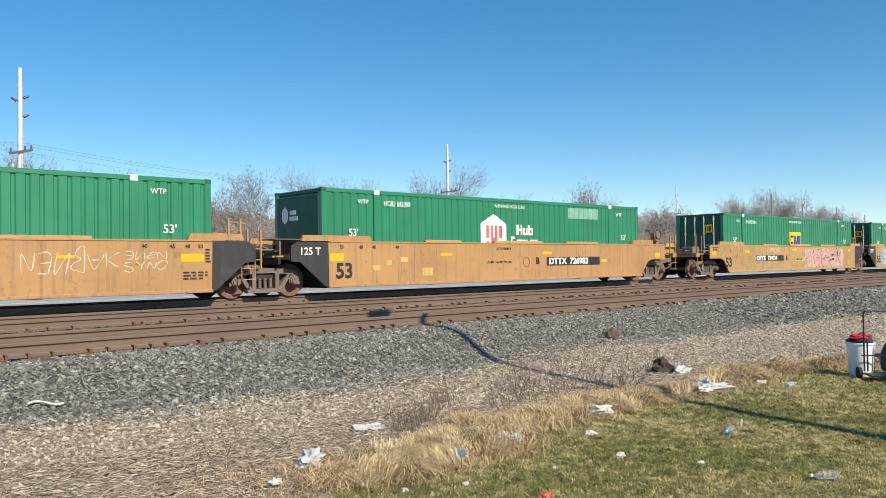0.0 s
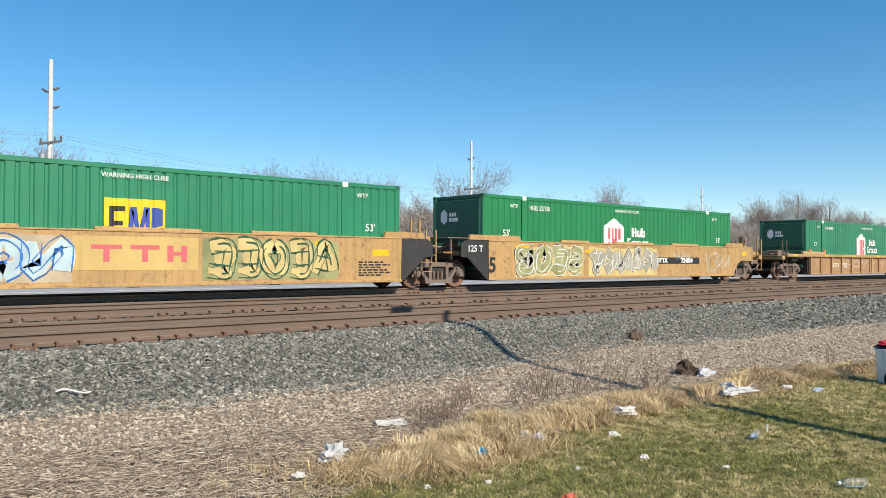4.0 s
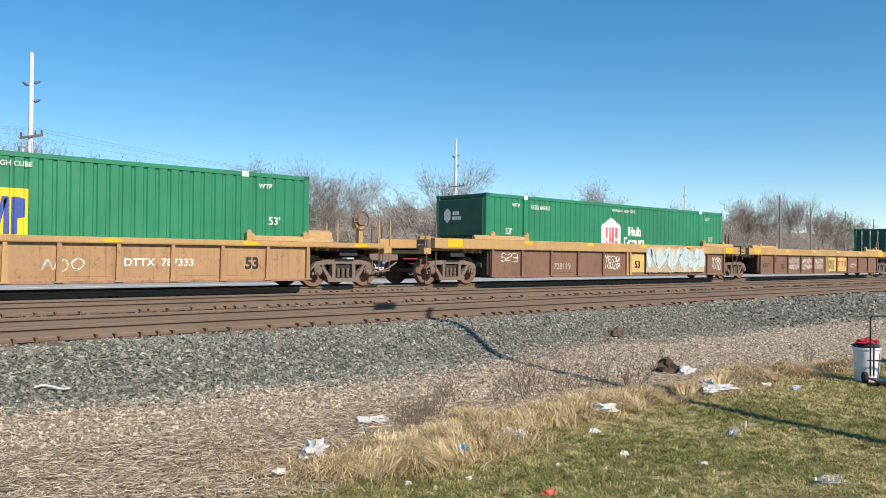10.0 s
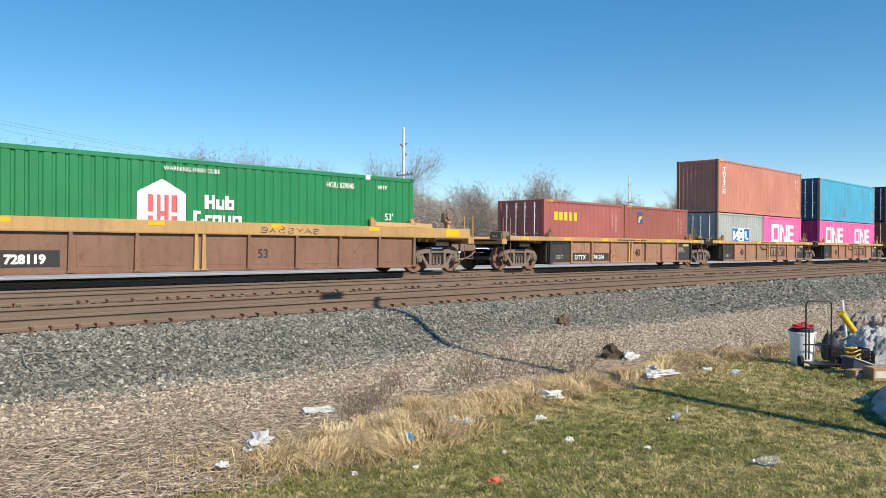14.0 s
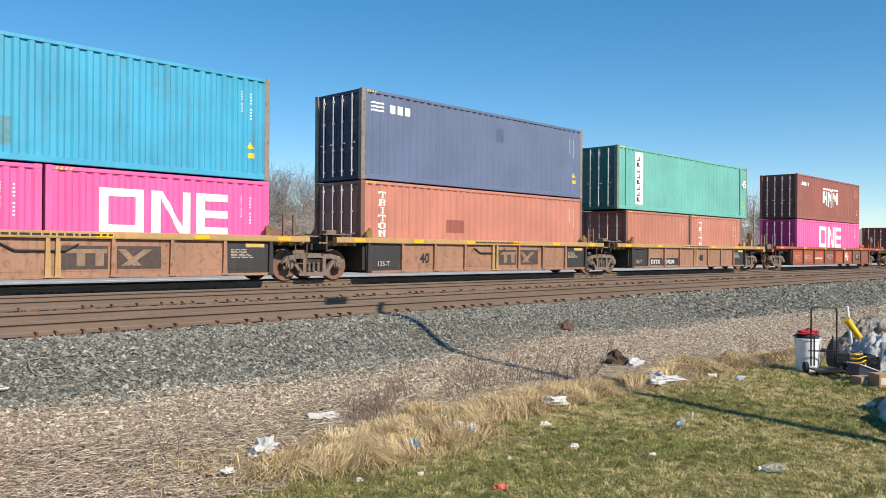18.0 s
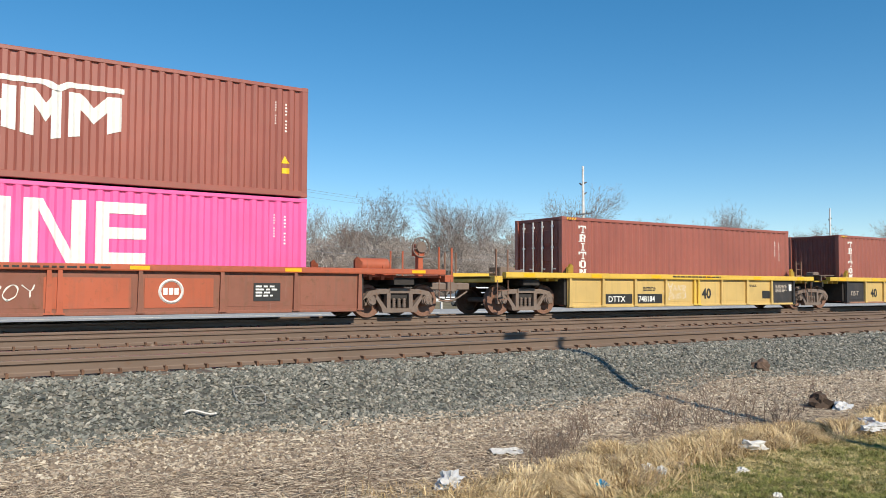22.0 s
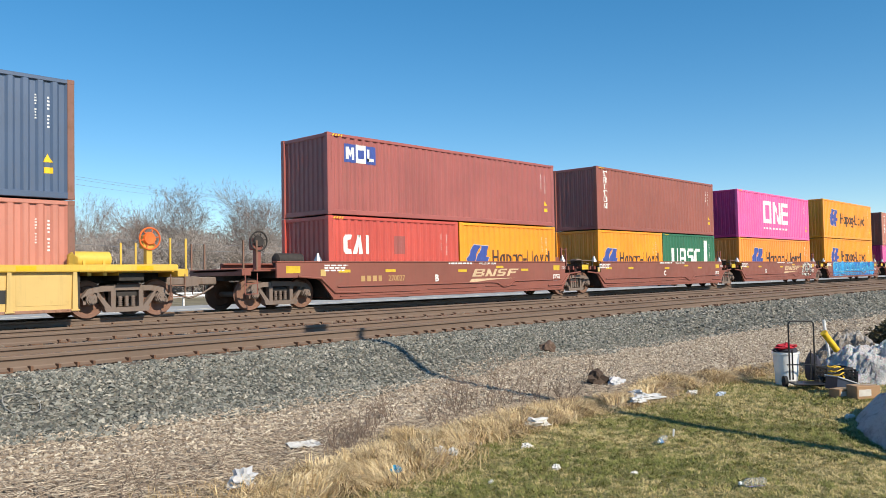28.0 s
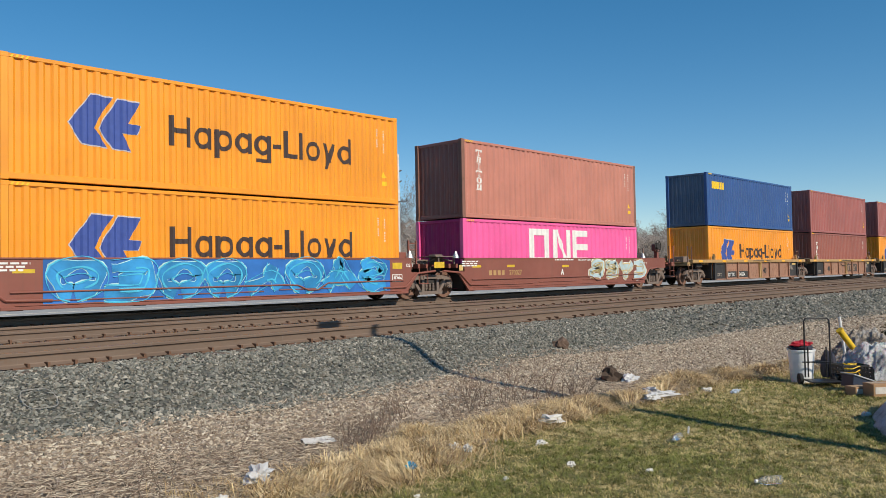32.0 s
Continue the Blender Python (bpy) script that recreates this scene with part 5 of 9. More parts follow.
c, st = well_car(64.49, "slab", "AA", TAN_SLAB_WORN, TAN_SLAB_WORN, BLACK_CAR, "worn yellow well car with blue and green murals")
car_text(c, "125 T", 0.30, -8.98, 1.18, WHITE_MARK)
car_text(c, "53", 0.62, -7.8, 0.52, BLACK_MARK, bold=0.02)
mural(c, -6.9, -1.6, 0.36, 1.47, SPRAY_WHITE, SPRAY_PALE, SPRAY_BLUE, 6, 31, plump=1.25, patch=SPRAY_BUFF)
mural(c, 1.7, 5.6, 0.36, 1.47, SPRAY_DKGREEN, SPRAY_YELLOW, SPRAY_DKGREEN, 5, 32, plump=1.25, patch=SPRAY_GREEN)
plate_on(c, [(-1.5, 1.5, 0.62, 1.42)], YELLOW_CAR, "yellow emblem panel")
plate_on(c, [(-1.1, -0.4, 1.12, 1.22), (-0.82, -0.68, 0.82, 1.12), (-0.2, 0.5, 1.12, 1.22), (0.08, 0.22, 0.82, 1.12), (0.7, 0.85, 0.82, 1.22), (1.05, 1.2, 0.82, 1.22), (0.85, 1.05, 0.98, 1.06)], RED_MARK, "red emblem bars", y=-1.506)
plate_on(c, [(6.9, 7.5, 1.0, 1.2), (4.9, 5.4, 1.3, 1.4)], ORANGE_REFLECTOR, "orange reflective plates")
stencil(c, 6.4, 7.6, 0.8, 6)
hub53(64.49, Z53, "EMHU 271820", "doors", "square")
truck(74.35)

c, st = well_car(84.2, "slab", "AE", TAN_SLAB_WORN, TAN_SLAB_WORN, BLACK_CAR, "worn yellow well car with a grey outlined mural")
car_text(c, "125 T", 0.30, -8.98, 1.18, WHITE_MARK)
car_text(c, "5", 0.7, -8.0, 0.50, BLACK_MARK, bold=0.02)
mural(c, -6.6, -3.1, 0.32, 1.47, SPRAY_BLACK, SPRAY_GREEN, SPRAY_WHITE, 4, 41, plump=1.3, patch=SPRAY_YELLOW)
mural(c, -2.6, 1.7, 0.32, 1.47, SPRAY_BLACK, SPRAY_ASH, SPRAY_WHITE, 5, 42, plump=1.3, patch=SPRAY_YELLOW)
plate_on(c, [(1.6, 5.05, 0.78, 1.05)], BLACK_MARK, "black panel behind the reporting mark")
car_text(c, "DTTX", 0.27, 1.75, 0.83, WHITE_MARK, y=-1.506, bold=0.012, wide=1.1)
car_text(c, "724034", 0.27, 3.6, 0.83, WHITE_MARK, y=-1.506, bold=0.012, wide=1.1)
plate_on(c, [(-6.7, -6.0, 1.25, 1.42), (-2.9, -2.4, 1.2, 1.3), (8.8, 9.2, 1.15, 1.35)], ORANGE_REFLECTOR, "orange reflective plates")
tag_paint(c, 5.6, 7.6, 0.4, 1.35, SPRAY_PALE, 4, 43, 0.045)
tag_paint(c, 3.0, 4.4, 0.95, 1.25, SPRAY_PALE, 5, 44, 0.03)
hub53(84.2, Z53, "HGIU 527320", tone=paint("deep_green_container_paint", (0.012, 0.20, 0.06), 0.05, 0.1, 0.42))
truck(93.6)

# third set: ribbed tan cars
c, st = well_car(108.2, "rib53", "EA", TAN_RIB, TAN_CHORD, BLACK_CAR, "ribbed rusty tan well car with pale scrawl", dark_ends=(False, True))
tag_paint(c, -3.5, 3.0, 0.5, 1.0, SPRAY_WHITE, 6, 51, 0.04, -1.435)
car_text(c, "DTTX  787333", 0.28, -5.1, 0.62, WHITE_MARK, y=-1.432, wide=1.1)
car_text(c, "53", 0.42, 5.9, 0.55, BLACK_MARK, y=-1.432, bold=0.015)
hub53(108.2, Z53, "HGIU 640431")
truck(98.75), truck(117.97)
c, st = well_car(127.73, "rib53", "AA", TAN_RIB, TAN_CHORD, BLACK_CAR, "ribbed rusty tan well car with black end panels")
car_text(c, "125T", 0.36, -7.75, 0.55, WHITE_MARK, y=-1.432, bold=0.012)
car_text(c, "53   48", 0.15, -7.8, 0.95, WHITE_MARK, y=-1.432)
stencil(c, 6.85, 7.75, 0.95, 7, FADED_MARK, -1.432, 0.03)
car_text(c, "53", 0.42, 5.85, 0.55, BLACK_MARK, y=-1.432, bold=0.015)
tag_paint(c, -5.0, -0.5, 0.45, 0.9, SPRAY_BLACK, 8, 52, 0.02, -1.435)
stencil(c, -5.2, -4.2, 0.75, 3, BLACK_MARK, -1.432)
stencil(c, 1.8, 2.6, 0.8, 2, RED_MARK, -1.432, 0.2)
hub53(127.73, Z53, "HGIU 643817")
truck(137.5)
c, st = well_car(147.35, "rib53", "AE", TAN_RIB, TAN_CHORD, BLACK_CAR, "ribbed rusty tan well car with a black end panel", dark_ends=(True, False))
car_text(c, "125T", 0.36, -7.75, 0.50, WHITE_MARK, y=-1.432, bold=0.012)
car_text(c, "53   48", 0.15, -7.8, 0.95, WHITE_MARK, y=-1.432)
car_text(c, "DTTX  787333", 0.26, 2.8, 0.62, WHITE_MARK, y=-1.432, wide=1.1)
car_text(c, "53", 0.42, 6.0, 0.55, BLACK_MARK, y=-1.432, bold=0.015)
tag_paint(c, 1.0, 1.9, 0.5, 0.8, SPRAY_WHITE, 3, 53, 0.04, -1.435)
tag_paint(c, -4.8, -1.0, 0.45, 0.85, SPRAY_BLACK, 8, 54, 0.02, -1.435)
hub53(147.35, Z53, "EMHU 270356", "doors", "square")
truck(156.8)

# fourth set: brown panels under a deep tan chord; the middle well is empty
c, st = well_car(170.68, "rib53t", "EA", BROWN_RIB, TAN_CHORD, BLACK_CAR, "brown ribbed well car with tan chord and pale mural", dark_ends=(False, False))
mural(c, 1.4, 5.9, 0.35, 1.48, SPRAY_ASH, SPRAY_PALE, SPRAY_WHITE, 5, 61, -1.535, plump=1.25, patch=SPRAY_BUFF)
car_text(c, "728119", 0.32, -4.62, 0.50, FADED_MARK, y=-1.432, wide=1.05)
plate_on(c, [(0.2, 1.5, 0.35, 1.1)], YELLOW_CAR, "yellow panel", y=-1.432)
car_text(c, "53", 0.40, 0.6, 0.55, BLACK_MARK, y=-1.438, bold=0.015)
tag_paint(c, -1.45, -0.45, 0.45, 1.05, SPRAY_WHITE, 4, 62, 0.05, -1.435)
tag_paint(c, 6.9, 7.7, 0.40, 1.05, SPRAY_WHITE, 3, 63, 0.05, -1.435)
tag_paint(c, -7.5, -6.6, 0.75, 1.1, SPRAY_WHITE, 3, 64, 0.04, -1.435)
hub53(170.68, Z53, "HGIU 649415")
truck(161.2), truck(180.4)
c, st = well_car(190.25, "rib53t", "AA", BROWN_RIB, TAN_CHORD, BLACK_CAR, "empty brown ribbed well car with white sprayed tags", dark_ends=(False, False))
car_text(c, "125-T", 0.32, -7.6, 0.55, BLACK_MARK, y=-1.432)
car_text(c, "53", 0.40, -5.55, 0.45, BLACK_MARK, y=-1.432)
car_text(c, "C", 0.32, -6.45, 0.85, BLACK_MARK, y=-1.515)
for k, (a, b) in enumerate(((-4.7, -3.4), (-3.0, -1.8), (-1.4, -0.3))):
    tag_paint(c, a, b, 0.42, 1.05, SPRAY_WHITE, 4, 70 + k, 0.055, -1.435)
plate_on(c, [(0.35, 3.1, 0.32, 1.12)], YELLOW_CAR, "yellow panels", y=-1.433)
tag_paint(c, 0.45, 1.3, 0.45, 1.0, SPRAY_BLACK, 4, 75, 0.05, -1.44)
plate_on(c, [(1.75, 2.15, 0.85, 0.93), (1.9, 2.0, 0.6, 0.85), (2.25, 2.65, 0.85, 0.93), (2.4, 2.5, 0.6, 0.85), (2.72, 2.82, 0.6, 0.93), (2.92, 3.02, 0.6, 0.93)], ORANGE_CAR, "orange emblem bars", y=-1.438)
tag_paint(c, 3.6, 4.6, 0.5, 0.8, SPRAY_WHITE, 3, 76, 0.03, -1.435)
truck(200.05)
c, st = well_car(209.89, "rib53t", "AE", BROWN_RIB, TAN_CHORD, BLACK_CAR, "brown ribbed well car with a deep tan chord", dark_ends=(False, False))
plate_on(c, [(-6.2, -4.92, 0.38, 0.76), (-4.68, -3.42, 0.38, 0.76)], BLACK_MARK, "black panel behind the reporting mark", y=-1.433)
car_text(c, "DTTX", 0.30, -6.1, 0.46, WHITE_MARK, y=-1.44, bold=0.014, wide=1.15)
car_text(c, "728119", 0.28, -4.62, 0.46, WHITE_MARK, y=-1.44, bold=0.014, wide=1.05)
tag_paint(c, -7.3, -6.6, 0.45, 1.05, SPRAY_PALE, 3, 81, 0.04, -1.435)
car_text(c, "53", 0.36, 1.9, 0.55, BLACK_MARK, y=-1.432)
tag_paint(c, 1.9, 4.0, 1.24, 1.42, SPRAY_BLACK, 7, 82, 0.03, -1.534)
hub53(209.89, Z53, "HGIU 529845", "doors", "house", paint("fresh_green_container_paint", (0.012, 0.20, 0.062), 0.04, 0.08, 0.4), num_left=False)
truck(219.35)


# fifth set: five rusty 40 foot wells
def rust40(x, ends, logo=True, mark=False, label="rusty brown ribbed 40 foot well car with a tan chord"):
    c, st = well_car(x, "rib40", ends, RUST_RIB, TAN_CHORD, BLACK_CAR, label, dark_ends=(True, True))
    car_text(c, "125-T", 0.22, -5.6, 0.42, FADED_MARK, y=-1.432)
    car_text(c, "40", 0.44, -3.7 if not mark else 0.6, 0.52, BLACK_MARK, y=-1.432, bold=0.015)
    if logo:
        plate_on(c, [(0.32, 1.40, 0.42, 0.98), (1.62, 2.75, 0.42, 0.98)], EMBLEM_BACK, "dark emblem panel", y=-1.433)
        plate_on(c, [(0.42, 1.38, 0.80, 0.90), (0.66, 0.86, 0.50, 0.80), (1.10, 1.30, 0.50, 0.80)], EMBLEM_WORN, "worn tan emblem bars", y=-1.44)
        for k in (1.72, 2.16):
            bm = bmesh.new()
            poly_plate(bm, -1.44, [(k + 0.30, 0.50), (k + 0.52, 0.50), (k + 0.12, 0.90), (k - 0.08, 0.90)] if k < 2 else [(k - 0.44, 0.50), (k - 0.22, 0.50), (k + 0.36, 0.90), (k + 0.14, 0.90)], 0.006 if k < 2 else 0.009)
            part("emblem_bar", bm, EMBLEM_WORN, c, "worn tan slanted bar")
    if mark:
        plate_on(c, [(-4.42, -3.14, 0.32, 0.66), (-2.94, -1.62, 0.32, 0.66)], BLACK_CAR, "black panel behind the reporting mark", y=-1.433)
        car_text(c, "DTTX", 0.27, -4.25, 0.39, WHITE_MARK, y=-1.44, wide=1.15)
        car_text(c, "741204", 0.27, -2.85, 0.39, WHITE_MARK, y=-1.44, wide=1.02)
    stencil(c, 4.75, 5.45, 0.90, 6, FADED_MARK, -1.432, 0.025)
    plate_on(c, [(5.2, 5.8, 0.98, 1.08)], YELLOW_CAR, "", y=-1.433)
    bm = bmesh.new()
    pipe(bm, [(-1.0, -1.47, 1.02), (-0.7, -1.48, 0.86), (0.4, -1.48, 0.86), (0.7, -1.47, 1.02)] if logo else [(-6.0, -1.47, 1.08), (-4.8, -1.47, 1.10)], 0.022)
    part("brake_pipe", bm, DARK_STEEL, c)
    stencil(c, -1.0, 1.6, 1.21, 1, BLACK_MARK, -1.53, 0.05)
    return c


rust40(231.42, "EA", logo=False, mark=True)
rust40(247.08, "AA")
rust40(262.70, "AA")
rust40(278.29, "AA")
rust40(293.98, "AE", logo=False, mark=True)
for x in (223.95, 239.25, 254.9, 270.5, 286.13, 301.43):
    truck(x)
# two short red boxes
c, y = iso(231.42 - 3.05, Z40, 6.058, MAROON, "short maroon container with a yellow name", LOWH)
bm = bmesh.new()
bars(bm, y, -2.3, -0.6, 1.75, 2.1, 5)
part("name_marking", bm, YELLOW_MARK, c, "yellow blocks of a painted name")
c, y = iso(231.42 + 3.08, Z40, 6.058, BROWNRED, "short brown-red container with a small emblem", LOWH)
bm = bmesh.new()
box(bm, -1.9, -1.35, y - 0.006, y, 1.75, 2.3)
part("square_emblem", bm, BLUE_MARK, c, "small dark blue emblem")
bm = bmesh.new()
poly_plate(bm, y - 0.006, [(-1.82, 1.80), (-1.66, 1.80), (-1.60, 2.0), (-1.43, 2.02), (-1.46, 2.12), (-1.68, 2.10)])
part("emblem_leaf", bm, YELLOW_MARK, c)
# long rust box over a grey and a magenta short one
c, y = iso(247.08, Z40 + LOWH + 0.02, 12.192, SALMON, "faded rust-orange long container, stained and dented", HIGH, False)
vertical_name(c, y, -5.44, 1.0, 2.52, 6)
c, y = iso(247.08 - 3.05, Z40, 6.058, GREY_BOX, "short grey container with a blue and white emblem", LOWH)
bm = bmesh.new()
for k in (0, 2):
    box(bm, -1.1 + k * 0.72, -0.38 + k * 0.72, y - 0.007, y, 1.02, 1.76)
part("emblem_squares", bm, plain("mid_blue_marking_paint", (0.02, 0.13, 0.42), 0.55, 0, 0.1), c, "blue squares of the emblem")
bm = bmesh.new()
for r in ((-1.16, 1.12, 0.98, 1.02), (-1.16, 1.12, 1.76, 1.80), (-1.16, -1.1, 1.02, 1.76), (1.06, 1.12, 1.02, 1.76), (-0.38, 0.34, 1.02, 1.76)):
    box(bm, r[0], r[1], y - 0.006, y, r[2], r[3])
for r in ((-1.0, -0.88, 1.14, 1.62), (-0.60, -0.48, 1.14, 1.62), (0.52, 0.66, 1.14, 1.62), (0.52, 0.94, 1.14, 1.24), (-1.06, -0.82, 1.12, 1.18), (-0.66, -0.42, 1.12, 1.18)):
    box(bm, r[0], r[1], y - 0.014, y - 0.006, r[2], r[3])
for pts in ([(-0.98, 1.62), (-0.86, 1.62), (-0.70, 1.22), (-0.78, 1.18)], [(-0.62, 1.62), (-0.50, 1.62), (-0.70, 1.18), (-0.78, 1.22)]):
    poly_plate(bm, y - 0.008 - 0.002 * (pts[0][0] > -0.9), pts, 0.007)
part("emblem_white", bm, WHITE_MARK, c, "white blocks of the emblem")
bm = bmesh.new()
ring_shape(bm, -0.02, 1.39, 0.25, 0.28, 0.095, y - 0.004)
part("emblem_ring", bm, plain("mid_blue_marking_paint", (0.02, 0.13, 0.42), 0.55, 0, 0.1), c, "blue ring of the emblem")
c, y = iso(247.08 + 3.08, Z40, 6.058, PINK, "short magenta container with a white emblem", LOWH, True, PINK_SHADED_END)
ring_logo(c, y, -1.76, 0.98, 1.15, 1.05)
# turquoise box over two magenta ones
# its ends: turquoise darkened, so their shade is in the colour
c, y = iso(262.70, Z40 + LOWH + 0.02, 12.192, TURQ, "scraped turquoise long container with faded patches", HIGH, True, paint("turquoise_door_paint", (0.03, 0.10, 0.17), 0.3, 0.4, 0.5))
bm = bmesh.new()
box(bm, -1.35, -0.7, y + 0.001, y + 0.004, 0.35, 1.0)
part("faded_patch", bm, plain("grey_patch_paint", (0.10, 0.27, 0.33), 0.6), c, "grey repainted patch")
for s in (-1, 1):
    c, y = iso(262.70 + s * 3.065, Z40, 6.058, PINK, "short magenta container with a white emblem", LOWH, s > 0, PINK_SHADED_END)
    ring_logo(c, y, -1.80, 1.04, 1.10, 1.10)
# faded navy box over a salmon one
# the ends take a darker navy with their shade painted in
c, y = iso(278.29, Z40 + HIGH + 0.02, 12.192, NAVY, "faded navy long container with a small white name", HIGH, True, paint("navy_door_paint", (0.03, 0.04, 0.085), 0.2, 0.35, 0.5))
bm = bmesh.new()
bars(bm, y, -4.9, -3.9, 2.22, 2.50, 3)
for k in range(3):
    box(bm, -5.68, -5.13, y - 0.005, y, 2.22 + k * 0.12, 2.28 + k * 0.12)
part("name_marking", bm, WHITE_MARK, c, "white blocks of a painted name")
bm = bmesh.new()
box(bm, 0.52, 0.92, y - 0.004, y + 0.002, 1.85, 2.35)
part("blue_patch", bm, NAVY2, c, "darker blue patch")
c, y = iso(278.29, Z40, 12.192, SALMON, "faded salmon long container with an upright name", HIGH, True, BROWNRED)
vertical_name(c, y, -5.35, 1.1, 2.6, 6)
bm = bmesh.new()
box(bm, -2.2, -1.3, y - 0.002, y + 0.003, 1.3, 1.75)
part("dark_patch", bm, BROWNRED, c, "darker repainted patch")
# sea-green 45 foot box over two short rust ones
# sea green is darkened on the ends to stand for shade
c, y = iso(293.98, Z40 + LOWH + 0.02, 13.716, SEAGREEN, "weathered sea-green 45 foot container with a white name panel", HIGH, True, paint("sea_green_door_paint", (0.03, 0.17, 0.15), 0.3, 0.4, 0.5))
bm = bmesh.new()
box(bm, -5.35, -4.6, y - 0.006, y, 0.28, 2.72)
part("name_panel", bm, WHITE_MARK, c, "white upright name panel")
bm = bmesh.new()
for k in range(8):
    z = 0.42 + k * 0.27
    box(bm, -5.12, -4.84, y - 0.012, y - 0.006, z, z + 0.05)
    box(bm, -5.12 + (k % 3) * 0.09, -5.04 + (k % 3) * 0.09, y - 0.012, y - 0.006, z + 0.05, z + 0.19)
part("name_marking", bm, BLACK_MARK, c, "dark upright blocks on the panel")
letters("length_mark", "45", 0.55, WHITE_MARK, c, 6.16, y - 0.006, 1.75, "white 45", 0.02)
for s in (-1, 1):
    bm = bmesh.new()
    box(bm, s * 6.05 - 0.09, s * 6.05 + 0.09, y - 0.010, y + 0.05, 0.05, HIGH - 0.02, 0.006)
    part("stacking_post", bm, SEAGREEN, c)
for s in (-1, 1):
    c, y = iso(293.98 + s * 3.065, Z40, 6.058, RUSTRED if s < 0 else SALMON, "short faded rust-red container, chalky and stained", LOWH, s < 0, BROWNRED)
    if s > 0:
        vertical_name(c, y, -2.0, 0.75, 2.3, 6)

# single orange-red car
c, st = well_car(314.53, "single", "EE", ORANGE_CAR_DARK, ORANGE_CAR, BLACK_CAR, "faded orange-red ribbed well car, rusted and chalky", dark_ends=(False, False))
for a, b in ((-7.4, -5.85), (-5.55, -3.95), (-3.6, -2.05), (-0.1, 1.7), (2.0, 3.6)):
    plate_on(c, [(a, b, 0.36, 1.05)], ORANGE_CAR, "", y=-1.434)
car_text(c, "FEC", 0.42, -7.1, 0.56, FADED_MARK, y=-1.44, wide=1.05)
car_text(c, "44175", 0.42, -5.5, 0.56, FADED_MARK, y=-1.44, wide=1.05)
stencil(c, -3.55, -2.2, 0.58, 1, WHITE_MARK, -1.44, 0.09)
tag_paint(c, -1.6, -0.2, 0.52, 0.92, SPRAY_WHITE, 4, 91, 0.035, -1.44)
bm = bmesh.new()
ring_y(bm, 2.6, -1.445, 0.74, 0.26, 0.035, 20, 4)
bars(bm, -1.44, 2.42, 2.8, 0.66, 0.82, 3)
part("round_emblem", bm, WHITE_MARK, c, "white ring emblem")
bm = bmesh.new()
box(bm, 4.6, 5.3, -1.446, -1.438, 0.50, 0.95)
part("notice_plate", bm, BLACK_MARK, c, "black notice plate")
stencil(c, 4.65, 5.25, 0.84, 4, WHITE_MARK, -1.447)
stencil(c, -1.6, 2.4, 1.26, 1, BLACK_MARK, -1.535, 0.04)
truck(305.53), truck(323.53)
# end colour: the brown-red of the sides with shade mixed in
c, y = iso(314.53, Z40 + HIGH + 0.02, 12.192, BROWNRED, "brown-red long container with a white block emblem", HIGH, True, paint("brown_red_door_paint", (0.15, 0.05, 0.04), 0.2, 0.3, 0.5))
bm = bmesh.new()
bars(bm, y, -5.05, -4.05, 2.18, 2.42, 4)
part("small_name", bm, WHITE_MARK, c, "small white blocks of a painted name")
bm = bmesh.new()
poly_plate(bm, y, [(-5.5, 2.2), (-5.15, 2.2), (-5.12, 2.4), (-5.3, 2.44)])
part("wing_mark", bm, WHITE_MARK, c)
bm = bmesh.new()
poly_plate(bm, y, [(-1.52, 2.12), (-0.16, 2.12), (0.11, 1.98), (0.38, 2.12), (1.52, 2.12), (1.52, 2.24), (0.29, 2.24), (0.11, 2.14), (-0.07, 2.24), (-1.52, 2.24)], 0.008)
part("emblem_bar", bm, WHITE_MARK, c, "white bent bar of the emblem")
for pts in ([(-1.52, 1.25), (-1.22, 1.20), (-1.22, 2.02), (-1.52, 2.02)], [(-1.22, 1.45), (-0.98, 1.45), (-0.98, 1.70), (-1.22, 1.70)], [(-0.98, 1.10), (-0.70, 1.05), (-0.70, 2.02), (-0.98, 2.02)],
            [(-0.62, 1.02), (-0.35, 0.97), (-0.35, 2.02), (-0.62, 2.02)], [(-0.35, 2.02), (-0.35, 1.65), (-0.11, 1.30), (0.07, 1.60), (0.07, 2.00), (-0.11, 1.72)], [(-0.01, 0.92), (0.20, 0.97), (0.20, 2.02), (-0.01, 2.02)],
            [(0.34, 1.00), (0.59, 1.05), (0.59, 2.02), (0.34, 2.02)], [(0.59, 2.02), (0.59, 1.65), (0.87, 1.35), (1.16, 1.65), (1.16, 2.02), (0.87, 1.72)], [(1.16, 1.15), (1.47, 1.25), (1.47, 2.02), (1.16, 2.02)]):
    bm = bmesh.new()
    poly_plate(bm, y - 0.0015 * (len(c.children) % 3), pts, 0.008)
    part("emblem_block", bm, WHITE_MARK, c, "large white block of the emblem")
c, y = iso(314.53, Z40, 12.192, PINK, "long magenta container with a white emblem", HIGH, True, PINK_SHADED_END)
ring_logo(c, y, -2.08, 1.10, 1.42)


